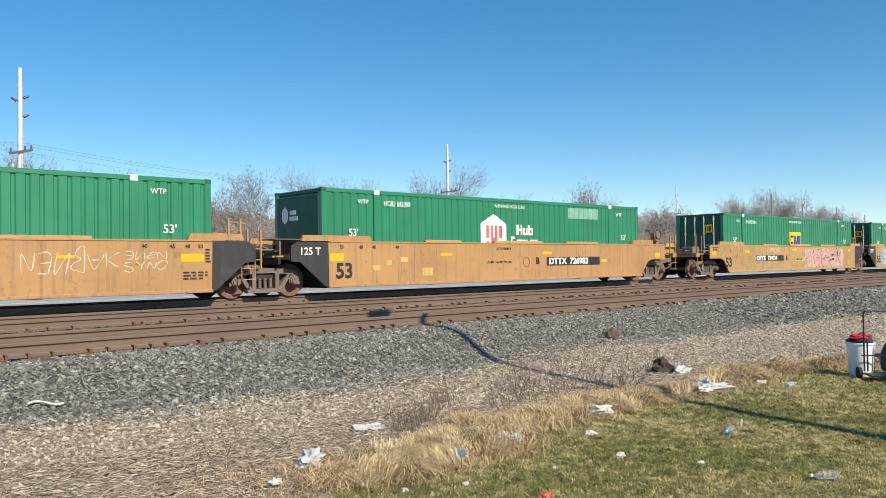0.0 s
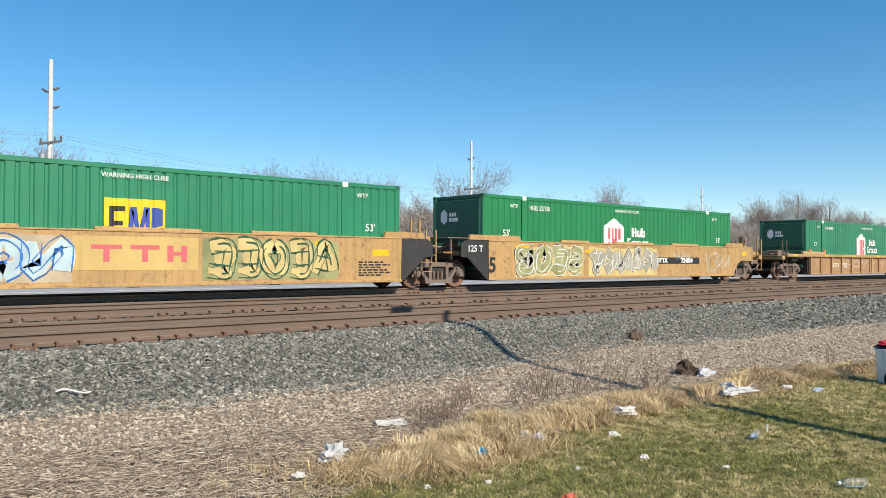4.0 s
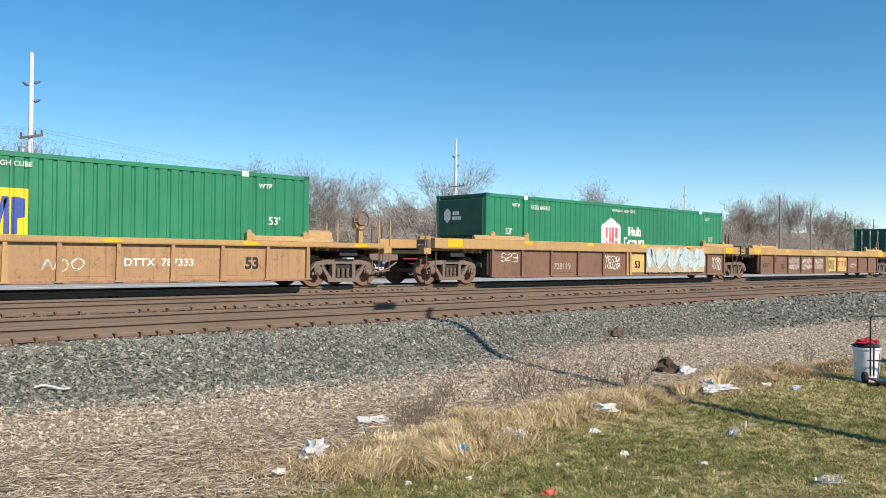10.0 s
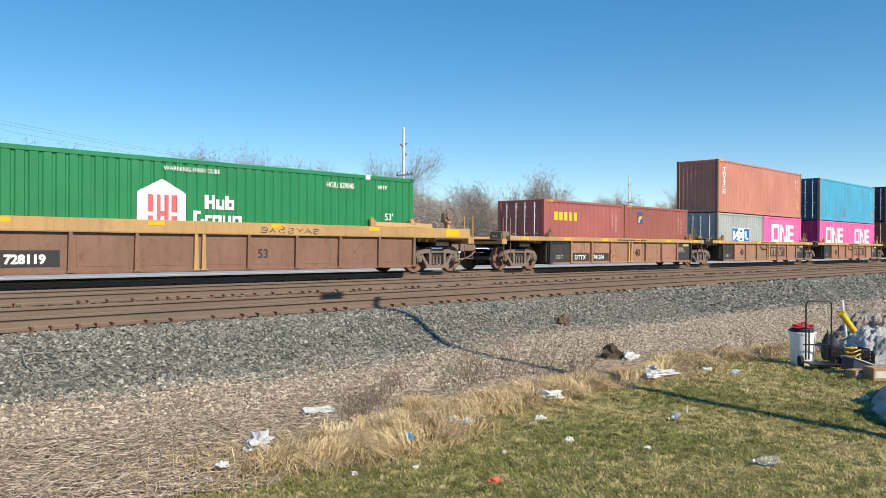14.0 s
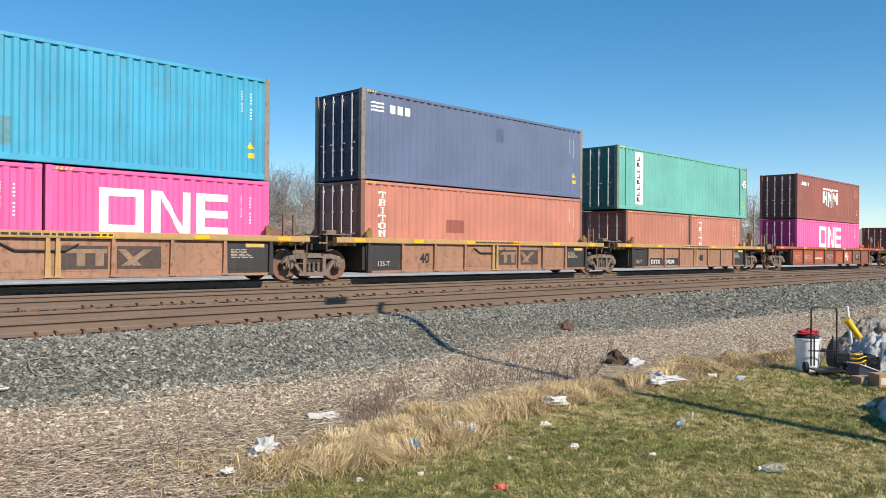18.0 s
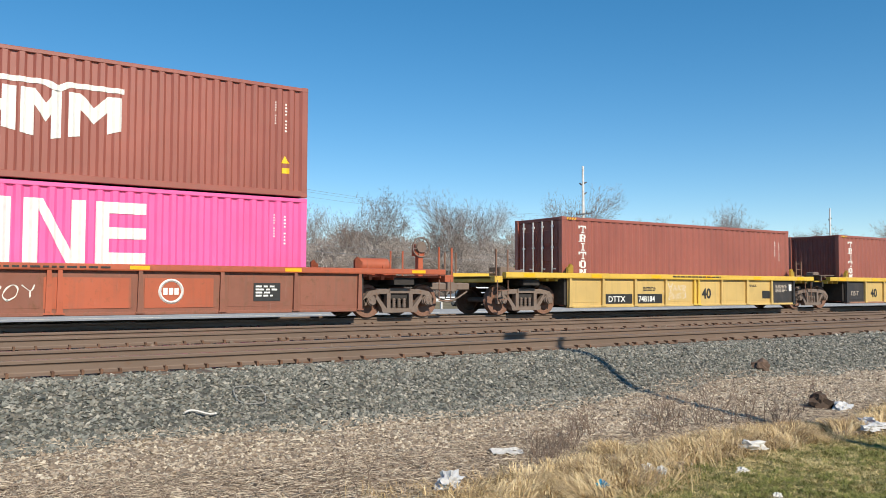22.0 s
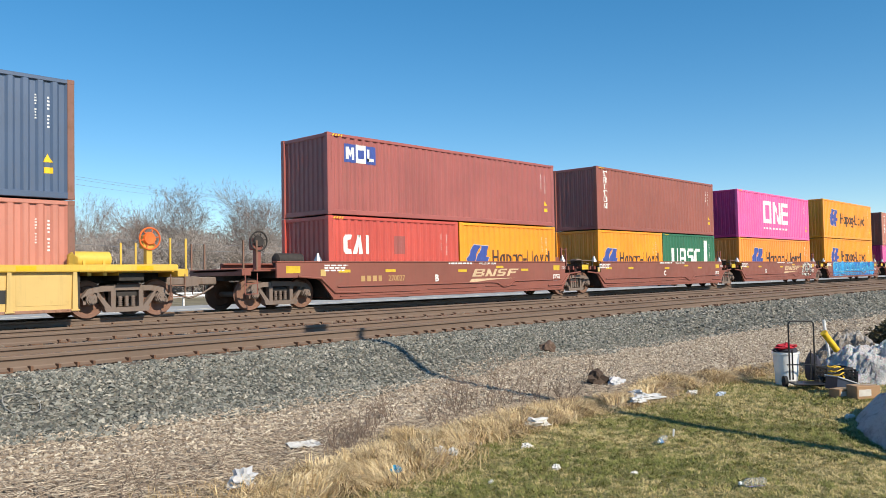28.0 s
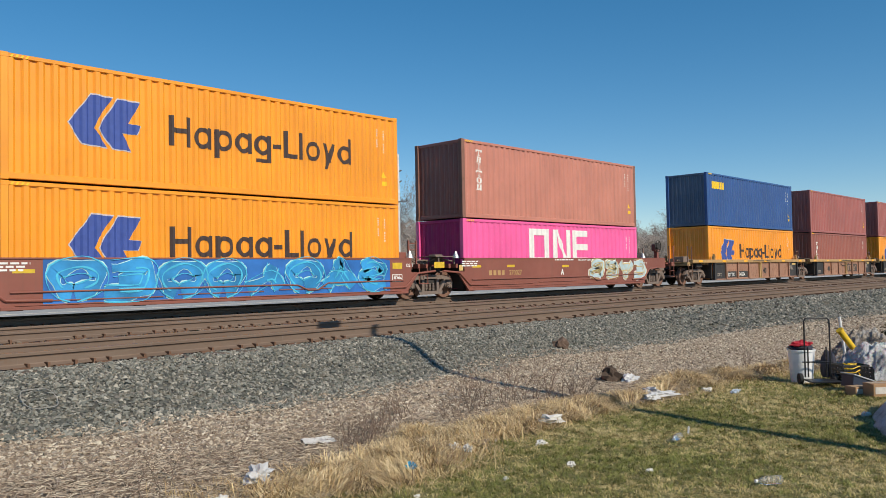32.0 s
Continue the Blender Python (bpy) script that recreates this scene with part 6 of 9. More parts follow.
# sixth set: five yellow 40 foot wells
def yellow40(x, ends, label="bright yellow ribbed 40 foot well car", logo=True, mark=False, flip=False):
    de = (ends[0] == "A", ends[1] == "A")
    c, st = well_car(x, "rib40", ends, YELLOW_CAR, YELLOW_CHORD, BLACK_CAR, label, dark_ends=de)
    if de[0]:
        car_text(c, "125-T", 0.26, -5.65, 0.55, FADED_MARK, y=-1.432)
    if de[1]:
        stencil(c, 4.85, 5.6, 0.95, 6, FADED_MARK, -1.432, 0.03)
        plate_on(c, [(5.72, 5.9, 0.75, 1.0)], WHITE_MARK, "", y=-1.433)
    car_text(c, "40", 0.50, -4.05 if not mark else 0.45, 0.48, BLACK_MARK, y=-1.432, bold=0.015, label="large dark 40")
    if logo:
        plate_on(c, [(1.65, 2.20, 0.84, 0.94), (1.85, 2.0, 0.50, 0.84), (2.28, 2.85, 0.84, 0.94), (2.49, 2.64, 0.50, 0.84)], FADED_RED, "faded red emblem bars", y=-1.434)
        for pts in ([(3.2, 0.50), (3.38, 0.50), (3.95, 0.94), (3.77, 0.94)], [(3.77, 0.50), (3.95, 0.50), (3.38, 0.94), (3.2, 0.94)]):
            bm = bmesh.new()
            poly_plate(bm, -1.433, pts, 0.006 if pts[0][0] < 3.5 else 0.009)
            part("emblem_bar", bm, FADED_RED, c, "faded red slanted bar")
    if mark:
        plate_on(c, [(-4.38, -3.14, 0.32, 0.64), (-2.94, -1.66, 0.32, 0.64)], BLACK_MARK, "black panel behind the reporting mark", y=-1.433)
        car_text(c, "DTTX", 0.27, -4.28, 0.38, WHITE_MARK, y=-1.44, wide=1.1)
        car_text(c, "748184", 0.27, -2.85, 0.38, WHITE_MARK, y=-1.44, wide=1.0)
        plate_on(c, [(4.0, 4.55, 0.45, 0.75)], BLACK_MARK, "", y=-1.433)
    tag_paint(c, -1.6, -0.4, 0.4, 1.0, SPRAY_WHITE, 4, int(x), 0.035, -1.436)
    stencil(c, -2.6, -1.9, 0.85, 3, BLACK_MARK, -1.432, 0.03)
    stencil(c, 3.0, 3.9, 0.95, 2, BLACK_MARK, -1.432, 0.03)
    stencil(c, -1.2, 1.6, 1.22, 1, BLACK_MARK, -1.53, 0.05)
    return c


yellow40(335.57, "EA", logo=False, mark=True)
yellow40(351.37, "AA")
c = yellow40(367.24, "AA")
tag_paint(c, -1.8, 2.4, 0.5, 0.95, SPRAY_WHITE, 9, 95, 0.035, -1.436)
yellow40(382.91, "AA")
yellow40(398.61, "AE", logo=False, mark=True)
for x in (328.1, 343.47, 359.3, 375.07, 390.76, 406.06):
    truck(x)
for x, tone, wall in ((335.57, BROWNRED, True), (351.37, BROWNRED, False), (367.24, BROWNRED, False)):
    # the ends' shade is put into a darker brown-red
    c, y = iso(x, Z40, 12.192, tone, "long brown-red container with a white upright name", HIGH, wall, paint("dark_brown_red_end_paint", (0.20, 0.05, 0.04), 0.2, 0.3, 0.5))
    vertical_name(c, y, -5.34, 0.95, 2.66, 6)
# ends in a darkened red that carries their shade
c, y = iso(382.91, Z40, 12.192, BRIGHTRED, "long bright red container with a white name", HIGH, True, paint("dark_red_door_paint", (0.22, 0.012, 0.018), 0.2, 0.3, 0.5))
bm = bmesh.new()
box(bm, -2.05, -1.78, y - 0.008, y, 1.08, 2.15)
poly_plate(bm, y, [(-1.78, 1.55), (-1.25, 2.15), (-0.98, 2.15), (-1.5, 1.6), (-0.85, 1.08), (-1.2, 1.08), (-1.78, 1.5)], 0.008)
for a, b in ((-0.4, 0.3), (0.5, 0.75), (0.95, 1.75), (1.95, 2.6)):
    box(bm, a, a + 0.18, y - 0.008, y, 1.08, 1.72)
    if b - a > 0.3:
        box(bm, a + 0.18, b, y - 0.008, y, 1.08, 1.22)
        if a > 0.9:
            box(bm, a + 0.18, b, y - 0.008, y, 1.58, 1.72)
for a in (-2.5, -2.35):
    box(bm, a, a + 0.1, y - 0.008, y, 1.98, 2.15)
part("name_marking", bm, WHITE_MARK, c, "large white blocks of a painted name")
# ends in a deeper navy, shade included in the colour
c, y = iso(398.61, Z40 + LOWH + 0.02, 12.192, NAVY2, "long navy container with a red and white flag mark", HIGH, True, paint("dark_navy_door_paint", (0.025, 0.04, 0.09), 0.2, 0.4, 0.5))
bm = bmesh.new()
bars(bm, y, -4.85, -3.85, 2.15, 2.48, 3)
bars(bm, y, -3.8, -3.3, 2.15, 2.25, 4)
for k in range(2):
    box(bm, -5.55, -4.95, y - 0.005, y, 2.20 + k * 0.16, 2.28 + k * 0.16)
part("name_marking", bm, WHITE_MARK, c, "white blocks of a painted name")
bm = bmesh.new()
for k in range(3):
    box(bm, -5.60, -4.95, y - 0.006, y, 2.12 + k * 0.16, 2.20 + k * 0.16)
part("flag_stripes", bm, RED_MARK, c, "red flag stripes")
# same darkened brown-red, painted shade for the ends
c, y = iso(398.61, Z40, 12.192, SALMON, "long plain salmon container on the lower tier", LOWH, True, paint("dark_brown_red_end_paint", (0.20, 0.05, 0.04)))


# seventh set: five brown smooth-sided wells
def brown40(x, ends, letter, logo=True, label="smooth brown-red well car with yellow reflective plates"):
    c, st = well_car(x, "brown", ends, BROWN_CAR, BROWN_CAR, BLACK_CAR, label)
    plate_on(c, [(-7.92, -7.41, 1.05, 1.26), (-5.95, -5.47, 1.05, 1.14), (-3.97, -3.51, 1.05, 1.14), (-0.40, 0.08, 1.02, 1.11), (1.76, 2.2, 1.15, 1.23), (3.32, 3.78, 1.03, 1.11), (5.52, 5.95, 1.04, 1.24)], DULL_YELLOW, "yellow reflective plates")
    stencil(c, -6.5, -5.3, 1.25, 3, WHITE_MARK)
    plate_on(c, [(-6.65, -6.45, 0.95, 1.15)], YELLOW_CAR)
    car_text(c, letter, 0.33, {"B": -1.62, "D": -2.92}.get(letter, -0.5), 0.71, WHITE_MARK, bold=0.01)
    (car_text(c, "270027", 0.26, -3.85, 0.76, TAN_CHORD, wide=0.98), plate_on(c, [(-5.03, -4.86, 0.76, 0.94), (-4.78, -4.61, 0.76, 0.94), (-4.53, -4.36, 0.76, 0.94), (-4.28, -4.13, 0.76, 0.94)], TAN_CHORD)) if letter in "BA" else None
    stencil(c, -0.9, 0.55, 1.30, 1, WHITE_MARK, -1.50, 0.06)
    car_text(c, "WELL LD LMT 125,000", 0.105, 0.75, 1.29, WHITE_MARK, bold=0.002)
    car_text(c, "125 T", 0.15, 6.10, 1.10, WHITE_MARK, bold=0.002)
    if logo:
        bm = bmesh.new()
        ex, lo, hi = 0.36, 0.84, 1.12
        sl = (hi - lo) * 0.62
        bar = lambda u0, u1, q0, q1, k: poly_plate(bm, -1.5012 - 0.0004 * k, [(ex + u0 + sl * q0, lo + (hi - lo) * q0), (ex + u1 + sl * q0, lo + (hi - lo) * q0), (ex + u1 + sl * q1, lo + (hi - lo) * q1), (ex + u0 + sl * q1, lo + (hi - lo) * q1)])
        for k, (u0, u1, q0, q1) in enumerate(((0.0, 0.16, 0, 1), (0.16, 0.55, 0, 0.22), (0.16, 0.52, 0.40, 0.60), (0.16, 0.55, 0.8, 1), (0.48, 0.64, 0.12, 0.45), (0.46, 0.60, 0.58, 0.92),
                                              (0.74, 0.88, 0, 1), (1.16, 1.30, 0, 1), (1.42, 1.86, 0, 0.22), (1.74, 1.90, 0.16, 0.52), (1.46, 1.86, 0.40, 0.60), (1.40, 1.56, 0.52, 0.86), (1.46, 1.92, 0.8, 1),
                                              (2.04, 2.20, 0, 1), (2.20, 2.62, 0.8, 1), (2.20, 2.52, 0.40, 0.60))):
            bar(u0, u1, q0, q1, k % 4)
        poly_plate(bm, -1.5028, [(ex + 0.88, hi), (ex + 1.04, hi), (ex + 1.20, lo), (ex + 1.04, lo)])
        poly_plate(bm, -1.5012, [(ex - 0.22, 0.60), (ex - 0.02, 0.76), (ex + 2.55, 0.76), (ex + 0.9, 0.70)])
        part("slanted_emblem", bm, EMBLEM_CREAM, c, "tan slanted bars of the emblem")
    plate_on(c, [(5.50, 5.95, 0.62, 0.86)], WHITE_MARK, "white framed notice")
    plate_on(c, [(5.53, 5.92, 0.645, 0.835)], BROWN_CAR, y=-1.505)
    stencil(c, 5.56, 5.95, 0.79, 3, WHITE_MARK, -1.508, 0.025)
    # ledges along the foot of the side
    for a, b, z in ((-5.7, -2.4, 0.40), (-2.0, 0.6, 0.44), (1.1, 3.0, 0.47), (-5.9, 5.9, 0.31)):
        bm = bmesh.new()
        box(bm, a, b, -1.53, -1.498, z, z + 0.03, 0.006)
        part("ledge", bm, BROWN_CAR, c)
    bm = bmesh.new()
    pipe(bm, [(-6.0, -1.525, 0.62), (1.3, -1.525, 0.62), (1.75, -1.53, 0.60), (2.15, -1.535, 0.44), (2.5, -1.535, 0.46), (2.85, -1.53, 0.64), (6.0, -1.525, 0.66)], 0.022)
    part("side_pipe", bm, BROWN_CAR, c)
    # cones and posts at the ends
    for s in (-1, 1):
        bm = bmesh.new()
        tube(bm, (s * 6.55, -1.25, 1.40), (s * 6.55, -1.25, 1.66), 0.14, 0.02, 10)
        part("stacking_cone", bm, GALV, c)
    return c


brown40(418.55, "EA", "B")
brown40(434.12, "AA", "C", False)
c = brown40(449.72, "AA", "D")
mural(c, 3.5, 5.45, 0.40, 1.33, SPRAY_WHITE, SPRAY_WHITE, SPRAY_BLACK, 4, 107, -1.506)
c = brown40(465.06, "AA", "E", False, "smooth brown-red well car under a large blue mural")
mural(c, -5.2, 5.3, 0.32, 1.44, SPRAY_MINT, SPRAY_MID, SPRAY_CYAN, 8, 102, -1.508, "large cyan and blue sprayed mural of swirling shapes", 1.1, SPRAY_BLUE)
tag_paint(c, -7.0, -6.2, 0.85, 1.1, SPRAY_YELLOW, 3, 103, 0.04, -1.508)
c = brown40(480.44, "AE", "A", False)
mural(c, 1.6, 6.3, 0.45, 1.35, SPRAY_WHITE, SPRAY_PALE, SPRAY_YELLOW, 4, 105, -1.506)
for x in (410.75, 426.34, 441.92, 457.39, 472.75, 488.24):
    truck(x)
c, y = iso(418.55, Z40 + LOWH + 0.02, 12.192, MAROON, "long maroon container with a blue and white emblem", LOWH, False)
bm = bmesh.new()
for k in (0, 2):
    box(bm, -5.38 + k * 0.45, -4.93 + k * 0.45, y - 0.007, y, 1.71, 2.30)
part("emblem_squares", bm, BLUE_MARK, c, "blue squares of the emblem")
bm = bmesh.new()
box(bm, -4.93, -4.48, y - 0.007, y, 1.71, 2.30)
for a in (-5.32, -5.06, -4.4):
    box(bm, a, a + 0.08, y - 0.014, y - 0.007, 1.8, 2.2)
for k, pts in enumerate(([(-5.31, 2.2), (-5.23, 2.2), (-5.12, 1.92), (-5.18, 1.88)], [(-5.07, 2.2), (-4.99, 2.2), (-5.12, 1.88), (-5.18, 1.92)])):
    poly_plate(bm, y - 0.008 - 0.002 * k, pts, 0.007)
box(bm, -4.4, -4.12, y - 0.014, y - 0.007, 1.8, 1.9)
part("emblem_white", bm, WHITE_MARK, c)
bm = bmesh.new()
box(bm, -4.83, -4.58, y - 0.014, y - 0.007, 1.86, 2.14)
part("emblem_centre", bm, BLUE_MARK, c)
c, y = iso(418.55 - 3.065, Z40, 6.058, CORAL, "short coral-red container with white blocks", LOWH, False)
bm = bmesh.new()
for pts in ([(-2.35, 1.5), (-2.2, 1.35), (-1.8, 1.35), (-1.85, 1.5), (-2.1, 1.55), (-2.1, 1.85), (-1.85, 1.9), (-1.8, 2.05), (-2.2, 2.05), (-2.35, 1.9)], [(-1.75, 1.35), (-1.55, 1.35), (-1.3, 2.05), (-1.5, 2.05)], [(-1.35, 1.35), (-1.15, 1.35), (-1.25, 2.05), (-1.4, 2.05)], [(-0.95, 1.35), (-0.75, 1.35), (-0.75, 2.05), (-0.95, 2.05)]):
    poly_plate(bm, y, [(-2.42 + (u + 2.35) * 0.68, 1.38 + (q - 1.35) * 0.88) for u, q in pts], 0.008)
part("name_marking", bm, WHITE_MARK, c, "white blocks of a painted name")
bm = bmesh.new()
box(bm, -0.2, 0.3, y - 0.003, y + 0.003, 1.4, 2.0)
part("dark_patch", bm, MAROON, c, "darker repainted patch")
c, y = iso(418.55 + 3.065, Z40, 6.058, ORANGE_BOX, "short orange container with a blue emblem", LOWH, True)
arrow_logo(c, y, -2.62, 0.82, 0.95, -1.10, 2.65, 0.58)
c, y = iso(434.12, Z40 + LOWH + 0.02, 12.192, BROWNRED, "long brown-red container with a white upright name", HIGH, False, MAROON)
vertical_name(c, y, -5.55, 0.98, 2.76, 6)
c, y = iso(434.12 - 3.065, Z40, 6.058, ORANGE_BOX, "short orange container with a blue emblem", LOWH, False)
arrow_logo(c, y, -2.62, 0.82, 0.95, -1.10, 2.65, 0.58)
c, y = iso(434.12 + 3.065, Z40, 6.058, DKGREEN_BOX, "short dark green container with white blocks", LOWH, True)
bm = bmesh.new()
blocks = (((0, 0.2, 0.12, 0.86), (0.52, 0.72, 0.12, 0.86), (0.1, 0.62, 0.0, 0.16)), ((0, 0.2, 0, 0.76), (0.52, 0.72, 0, 0.76), (0.1, 0.62, 0.70, 0.86), (0.2, 0.52, 0.26, 0.40)),
          ((0, 0.66, 0, 0.16), (0.5, 0.7, 0.14, 0.46), (0.04, 0.66, 0.36, 0.50), (0, 0.2, 0.48, 0.74), (0.06, 0.7, 0.70, 0.86)), ((0, 0.2, 0.1, 0.76), (0.1, 0.7, 0, 0.16), (0.1, 0.7, 0.70, 0.86)))
for k, rects in enumerate(blocks):
    a = -2.06 + k * 0.86
    for n_, (u0, u1, q0, q1) in enumerate(rects):
        box(bm, a + u0, a + u1, y - 0.008 - 0.0006 * n_, y, 0.98 + q0, 0.98 + q1)
part("name_marking", bm, WHITE_MARK, c, "white blocks of a painted name")
bm = bmesh.new()
box(bm, 1.75, 2.15, y - 0.008, y, 1.1, 2.3)
part("white_label", bm, WHITE_MARK, c, "white label panel")
c, y = iso(449.72, Z40 + LOWH + 0.02, 12.192, PINK, "long magenta container with a white emblem and small name", HIGH, False, PINK_SHADED_END)
ring_logo(c, y, -2.10, 0.98, 1.42)
bm = bmesh.new()
bars(bm, y, -2.10, 2.02, 0.60, 0.72, 20, 0.45)
part("name_line", bm, WHITE_MARK, c, "small white blocks of a painted name")
c, y = iso(449.72, Z40, 12.192, ORANGE_BOX2, "long light orange container with a blue emblem", LOWH, False)
arrow_logo(c, y, -4.2, 0.68, 1.32, -1.9, 4.4, 0.80)
c, y = iso(465.06, Z40 + HIGH + 0.02, 12.192, ORANGE_BOX, "long orange container with a blue emblem and a dark name", HIGH, False)
arrow_logo(c, y, -4.6, 0.91, 1.30, -2.04, 4.2, 0.80)
c, y = iso(465.06, Z40, 12.192, ORANGE_BOX, "long orange container with a blue emblem and a dark name", HIGH, False)
arrow_logo(c, y, -4.6, 0.90, 1.30, -2.04, 4.2, 0.80)
c, y = iso(480.44, Z40 + LOWH + 0.02, 12.192, SALMON, "faded rust-brown long container with a white upright name", HIGH, False, BROWNRED)
vertical_name(c, y, -5.3, 1.05, 2.6, 6)
c, y = iso(480.44, Z40, 12.192, PINK, "long magenta container with a white emblem", LOWH, False, PINK_SHADED_END)
ring_logo(c, y, -2.18, 0.90, 1.42)

# eighth set: rusty 40 foot wells again
rust40(500.13, "EA", mark=True, logo=False)
rust40(515.65, "AA")
rust40(531.1, "AA")
for x in (492.66, 507.9, 523.5, 538.9):
    truck(x)
c, y = iso(500.13, Z40 + HIGH + 0.02, 12.192, ROYAL, "long royal blue container with a small yellow name", HIGH, False, NAVY2)
bm = bmesh.new()
bars(bm, y, -5.4, -3.9, 2.05, 2.45, 5)
part("name_marking", bm, YELLOW_MARK, c, "yellow blocks of a painted name")
c, y = iso(500.13, Z40, 12.192, ORANGE_BOX, "long orange container with a blue emblem and a dark name", HIGH, False)
arrow_logo(c, y, -4.6, 0.90, 1.30, -2.04, 4.2, 0.80)
for k, (x, a, b) in enumerate(((515.65, MAROON, BROWNRED), (531.1, MAROON, ORANGE_BOX))):
    iso(x, Z40 + HIGH + 0.02, 12.192, a, "long maroon container on the upper tier", HIGH, False)
    c, y = iso(x, Z40, 12.192, b, "long container on the lower tier", HIGH, False)
    if k == 0:
        vertical_name(c, y, -5.2, 0.95, 2.3, 5)
    else:
        arrow_logo(c, y, -4.6, 0.90, 1.30, -2.04, 4.2, 0.80)


PAINTED = ("emblem", "marking", "logo", "name", "chevron", "bars", "patch", "label", "placard", "triangle", "warning_plate", "squares", "white", "centre")


def lay_on_waves(c):
    """Presses the flat painted marks of a container into its corrugated side."""
    wall = next((o for o in c.children if o.name.startswith("side_wall")), None)
    if wall is None:
        return
    line = sorted({(round(v.co.x, 4), v.co.y) for v in wall.data.vertices})
    xs, ys = np.array([p[0] for p in line]), np.array([p[1] for p in line])
    for o in c.children:
        if o.data is None or o.data.users > 1 or not any(k in o.name for k in PAINTED) or o.name.startswith("end_emblem"):
            continue
        bm = bmesh.new()
        bm.from_mesh(o.data)
        lo, hi = min(v.co.x for v in bm.verts), max(v.co.x for v in bm.verts)
        if min(v.co.y for v in bm.verts) > -1.0 or lo < xs[0] or hi > xs[-1]:
            bm.free()
            continue
        for x in xs[(xs > lo + 0.004) & (xs < hi - 0.004)]:
            bmesh.ops.bisect_plane(bm, geom=bm.verts[:] + bm.edges[:] + bm.faces[:], plane_co=(x, 0, 0), plane_no=(1, 0, 0))
        for v in bm.verts:
            v.co.y += float(np.interp(v.co.x, xs, ys)) - ys.min() + 0.003
        bm.to_mesh(o.data)
        bm.free()


for ob in [o for o in scene.objects if o.name.startswith("shipping_container")]:
    lay_on_waves(ob)


def motions():
    for ob, x, z in rolling:
        walk(ob, [(t, pose(x - s, TRAIN_Y, z)) for t, s in TRAIN_ROWS])
    # wheels turn while they are near; outside that stretch they rest
    ts = [t for t, s in TRAIN_ROWS]
    ss = [s for t, s in TRAIN_ROWS]
    for ax, x, off in axles:
        times_in = [k / 30 for k in range(961) if 0.0 < x - float(np.interp(k / 30, ts, ss)) < 62.0]
        base = float(np.interp(times_in[0], ts, ss)) if times_in else 0.0
        stops = [(t, float(np.interp(t, ts, ss)) - base) for t in times_in]
        stops = ([(0.0, 0.0)] if not stops or stops[0][0] > 0 else []) + stops
        if stops[-1][0] < 32.0:
            stops.append((32.0, stops[-1][1]))
        walk(ax, [(t, pose(off, 0, WHEEL_R, 0, -math.degrees(d / WHEEL_R), 0)) for t, d in stops])
    road_traffic()

# ------------------------------------------------------------------ ground
def lerp_line(pts):
    xs, ys = zip(*pts)
    return lambda x: float(np.interp(x, xs, ys))


lawn_edge = lerp_line([(-60, 5.2), (0, 4.9), (2.9, 4.65), (3.7, 4.45), (4.8, 4.45), (5.7, 4.75), (7.0, 5.05), (7.8, 5.0), (8.7, 4.65), (10.4, 4.75), (11.7, 4.5), (13.1, 4.2), (16, 3.6), (22, 2.2), (60, -4)])
straw_edge = lerp_line([(-60, 7.3), (0.5, 7.15), (2.2, 6.95), (4.2, 6.75), (5.3, 6.6), (7.2, 6.1), (9.3, 6.5), (10.7, 6.1), (12.2, 5.5), (16, 4.6), (24, 3.0), (60, -2)])
ballast_edge = lerp_line([(-60, 8.1), (0.6, 8.1), (2.5, 8.15), (3.5, 7.9), (4.6, 7.8), (6.1, 7.75), (8.1, 7.85), (10, 8.35), (11.5, 8.3), (15, 7.95), (21, 8.0), (27, 7.4), (60, 7.4)])
rise = lerp_line([(-500, 0.0), (5.5, 0.0), (7.4, 0.05), (8.4, 0.11), (9.35, 0.43), (9.75, 0.49), (23.0, 0.49), (24.6, 0.28), (27.0, 0.22), (40.0, 0.22), (46.0, 0.1), (5000, 0.0)])


def ground_z(x, y):
    z = rise(y)
    if -30 < x < 80 and -6 < y < 26:
        calm = 0.35 if y > 9.5 else 1.0
        z += calm * 0.030 * noise.noise(Vector((x * 0.5, y * 0.5, 3.1))) + calm * 0.015 * noise.noise(Vector((x * 1.9, y * 1.9, 7.7)))
    return z


def graded(marks):
    """Grid lines: from, to, step."""
    out = []
    for a, b, s in marks:
        out += list(np.arange(a, b - 1e-6, s))
    return out + [marks[-1][1]]


gx = graded([(-3000, -400, 650), (-400, -40, 60), (-40, 0, 5), (0, 16, 0.14), (16, 40, 0.4), (40, 90, 2.5), (90, 400, 31), (400, 1000, 100), (1000, 4000, 750)])
gy = graded([(-3000, -300, 675), (-300, -20, 56), (-20, 0, 4), (0, 1.4, 0.35), (1.4, 10.4, 0.14), (10.4, 26, 0.65), (26, 60, 3.4), (60, 300, 40), (300, 4000, 740)])
verts, weights = [], []
for x in gx:
    for y in gy:
        verts.append((x, y, ground_z(x, y)))
        w = 0.45 * noise.noise(Vector((x * 0.9, y * 0.9, 0.3))) + 0.22 * noise.noise(Vector((x * 2.7, y * 2.7, 5.0)))
        soft = lambda d, k: max(0.0, min(1.0, 0.5 + d / k))
        weights.append((soft(y + w - lawn_edge(x), 0.5), soft(y + 1.4 * w - straw_edge(x), 1.6), soft(y + 0.8 * w - ballast_edge(x), 0.5), soft(y - 24.8 + w, 0.8), min(soft(y - 10.75 + 0.3 * w, 0.3), soft(23.3 - y, 0.6))))
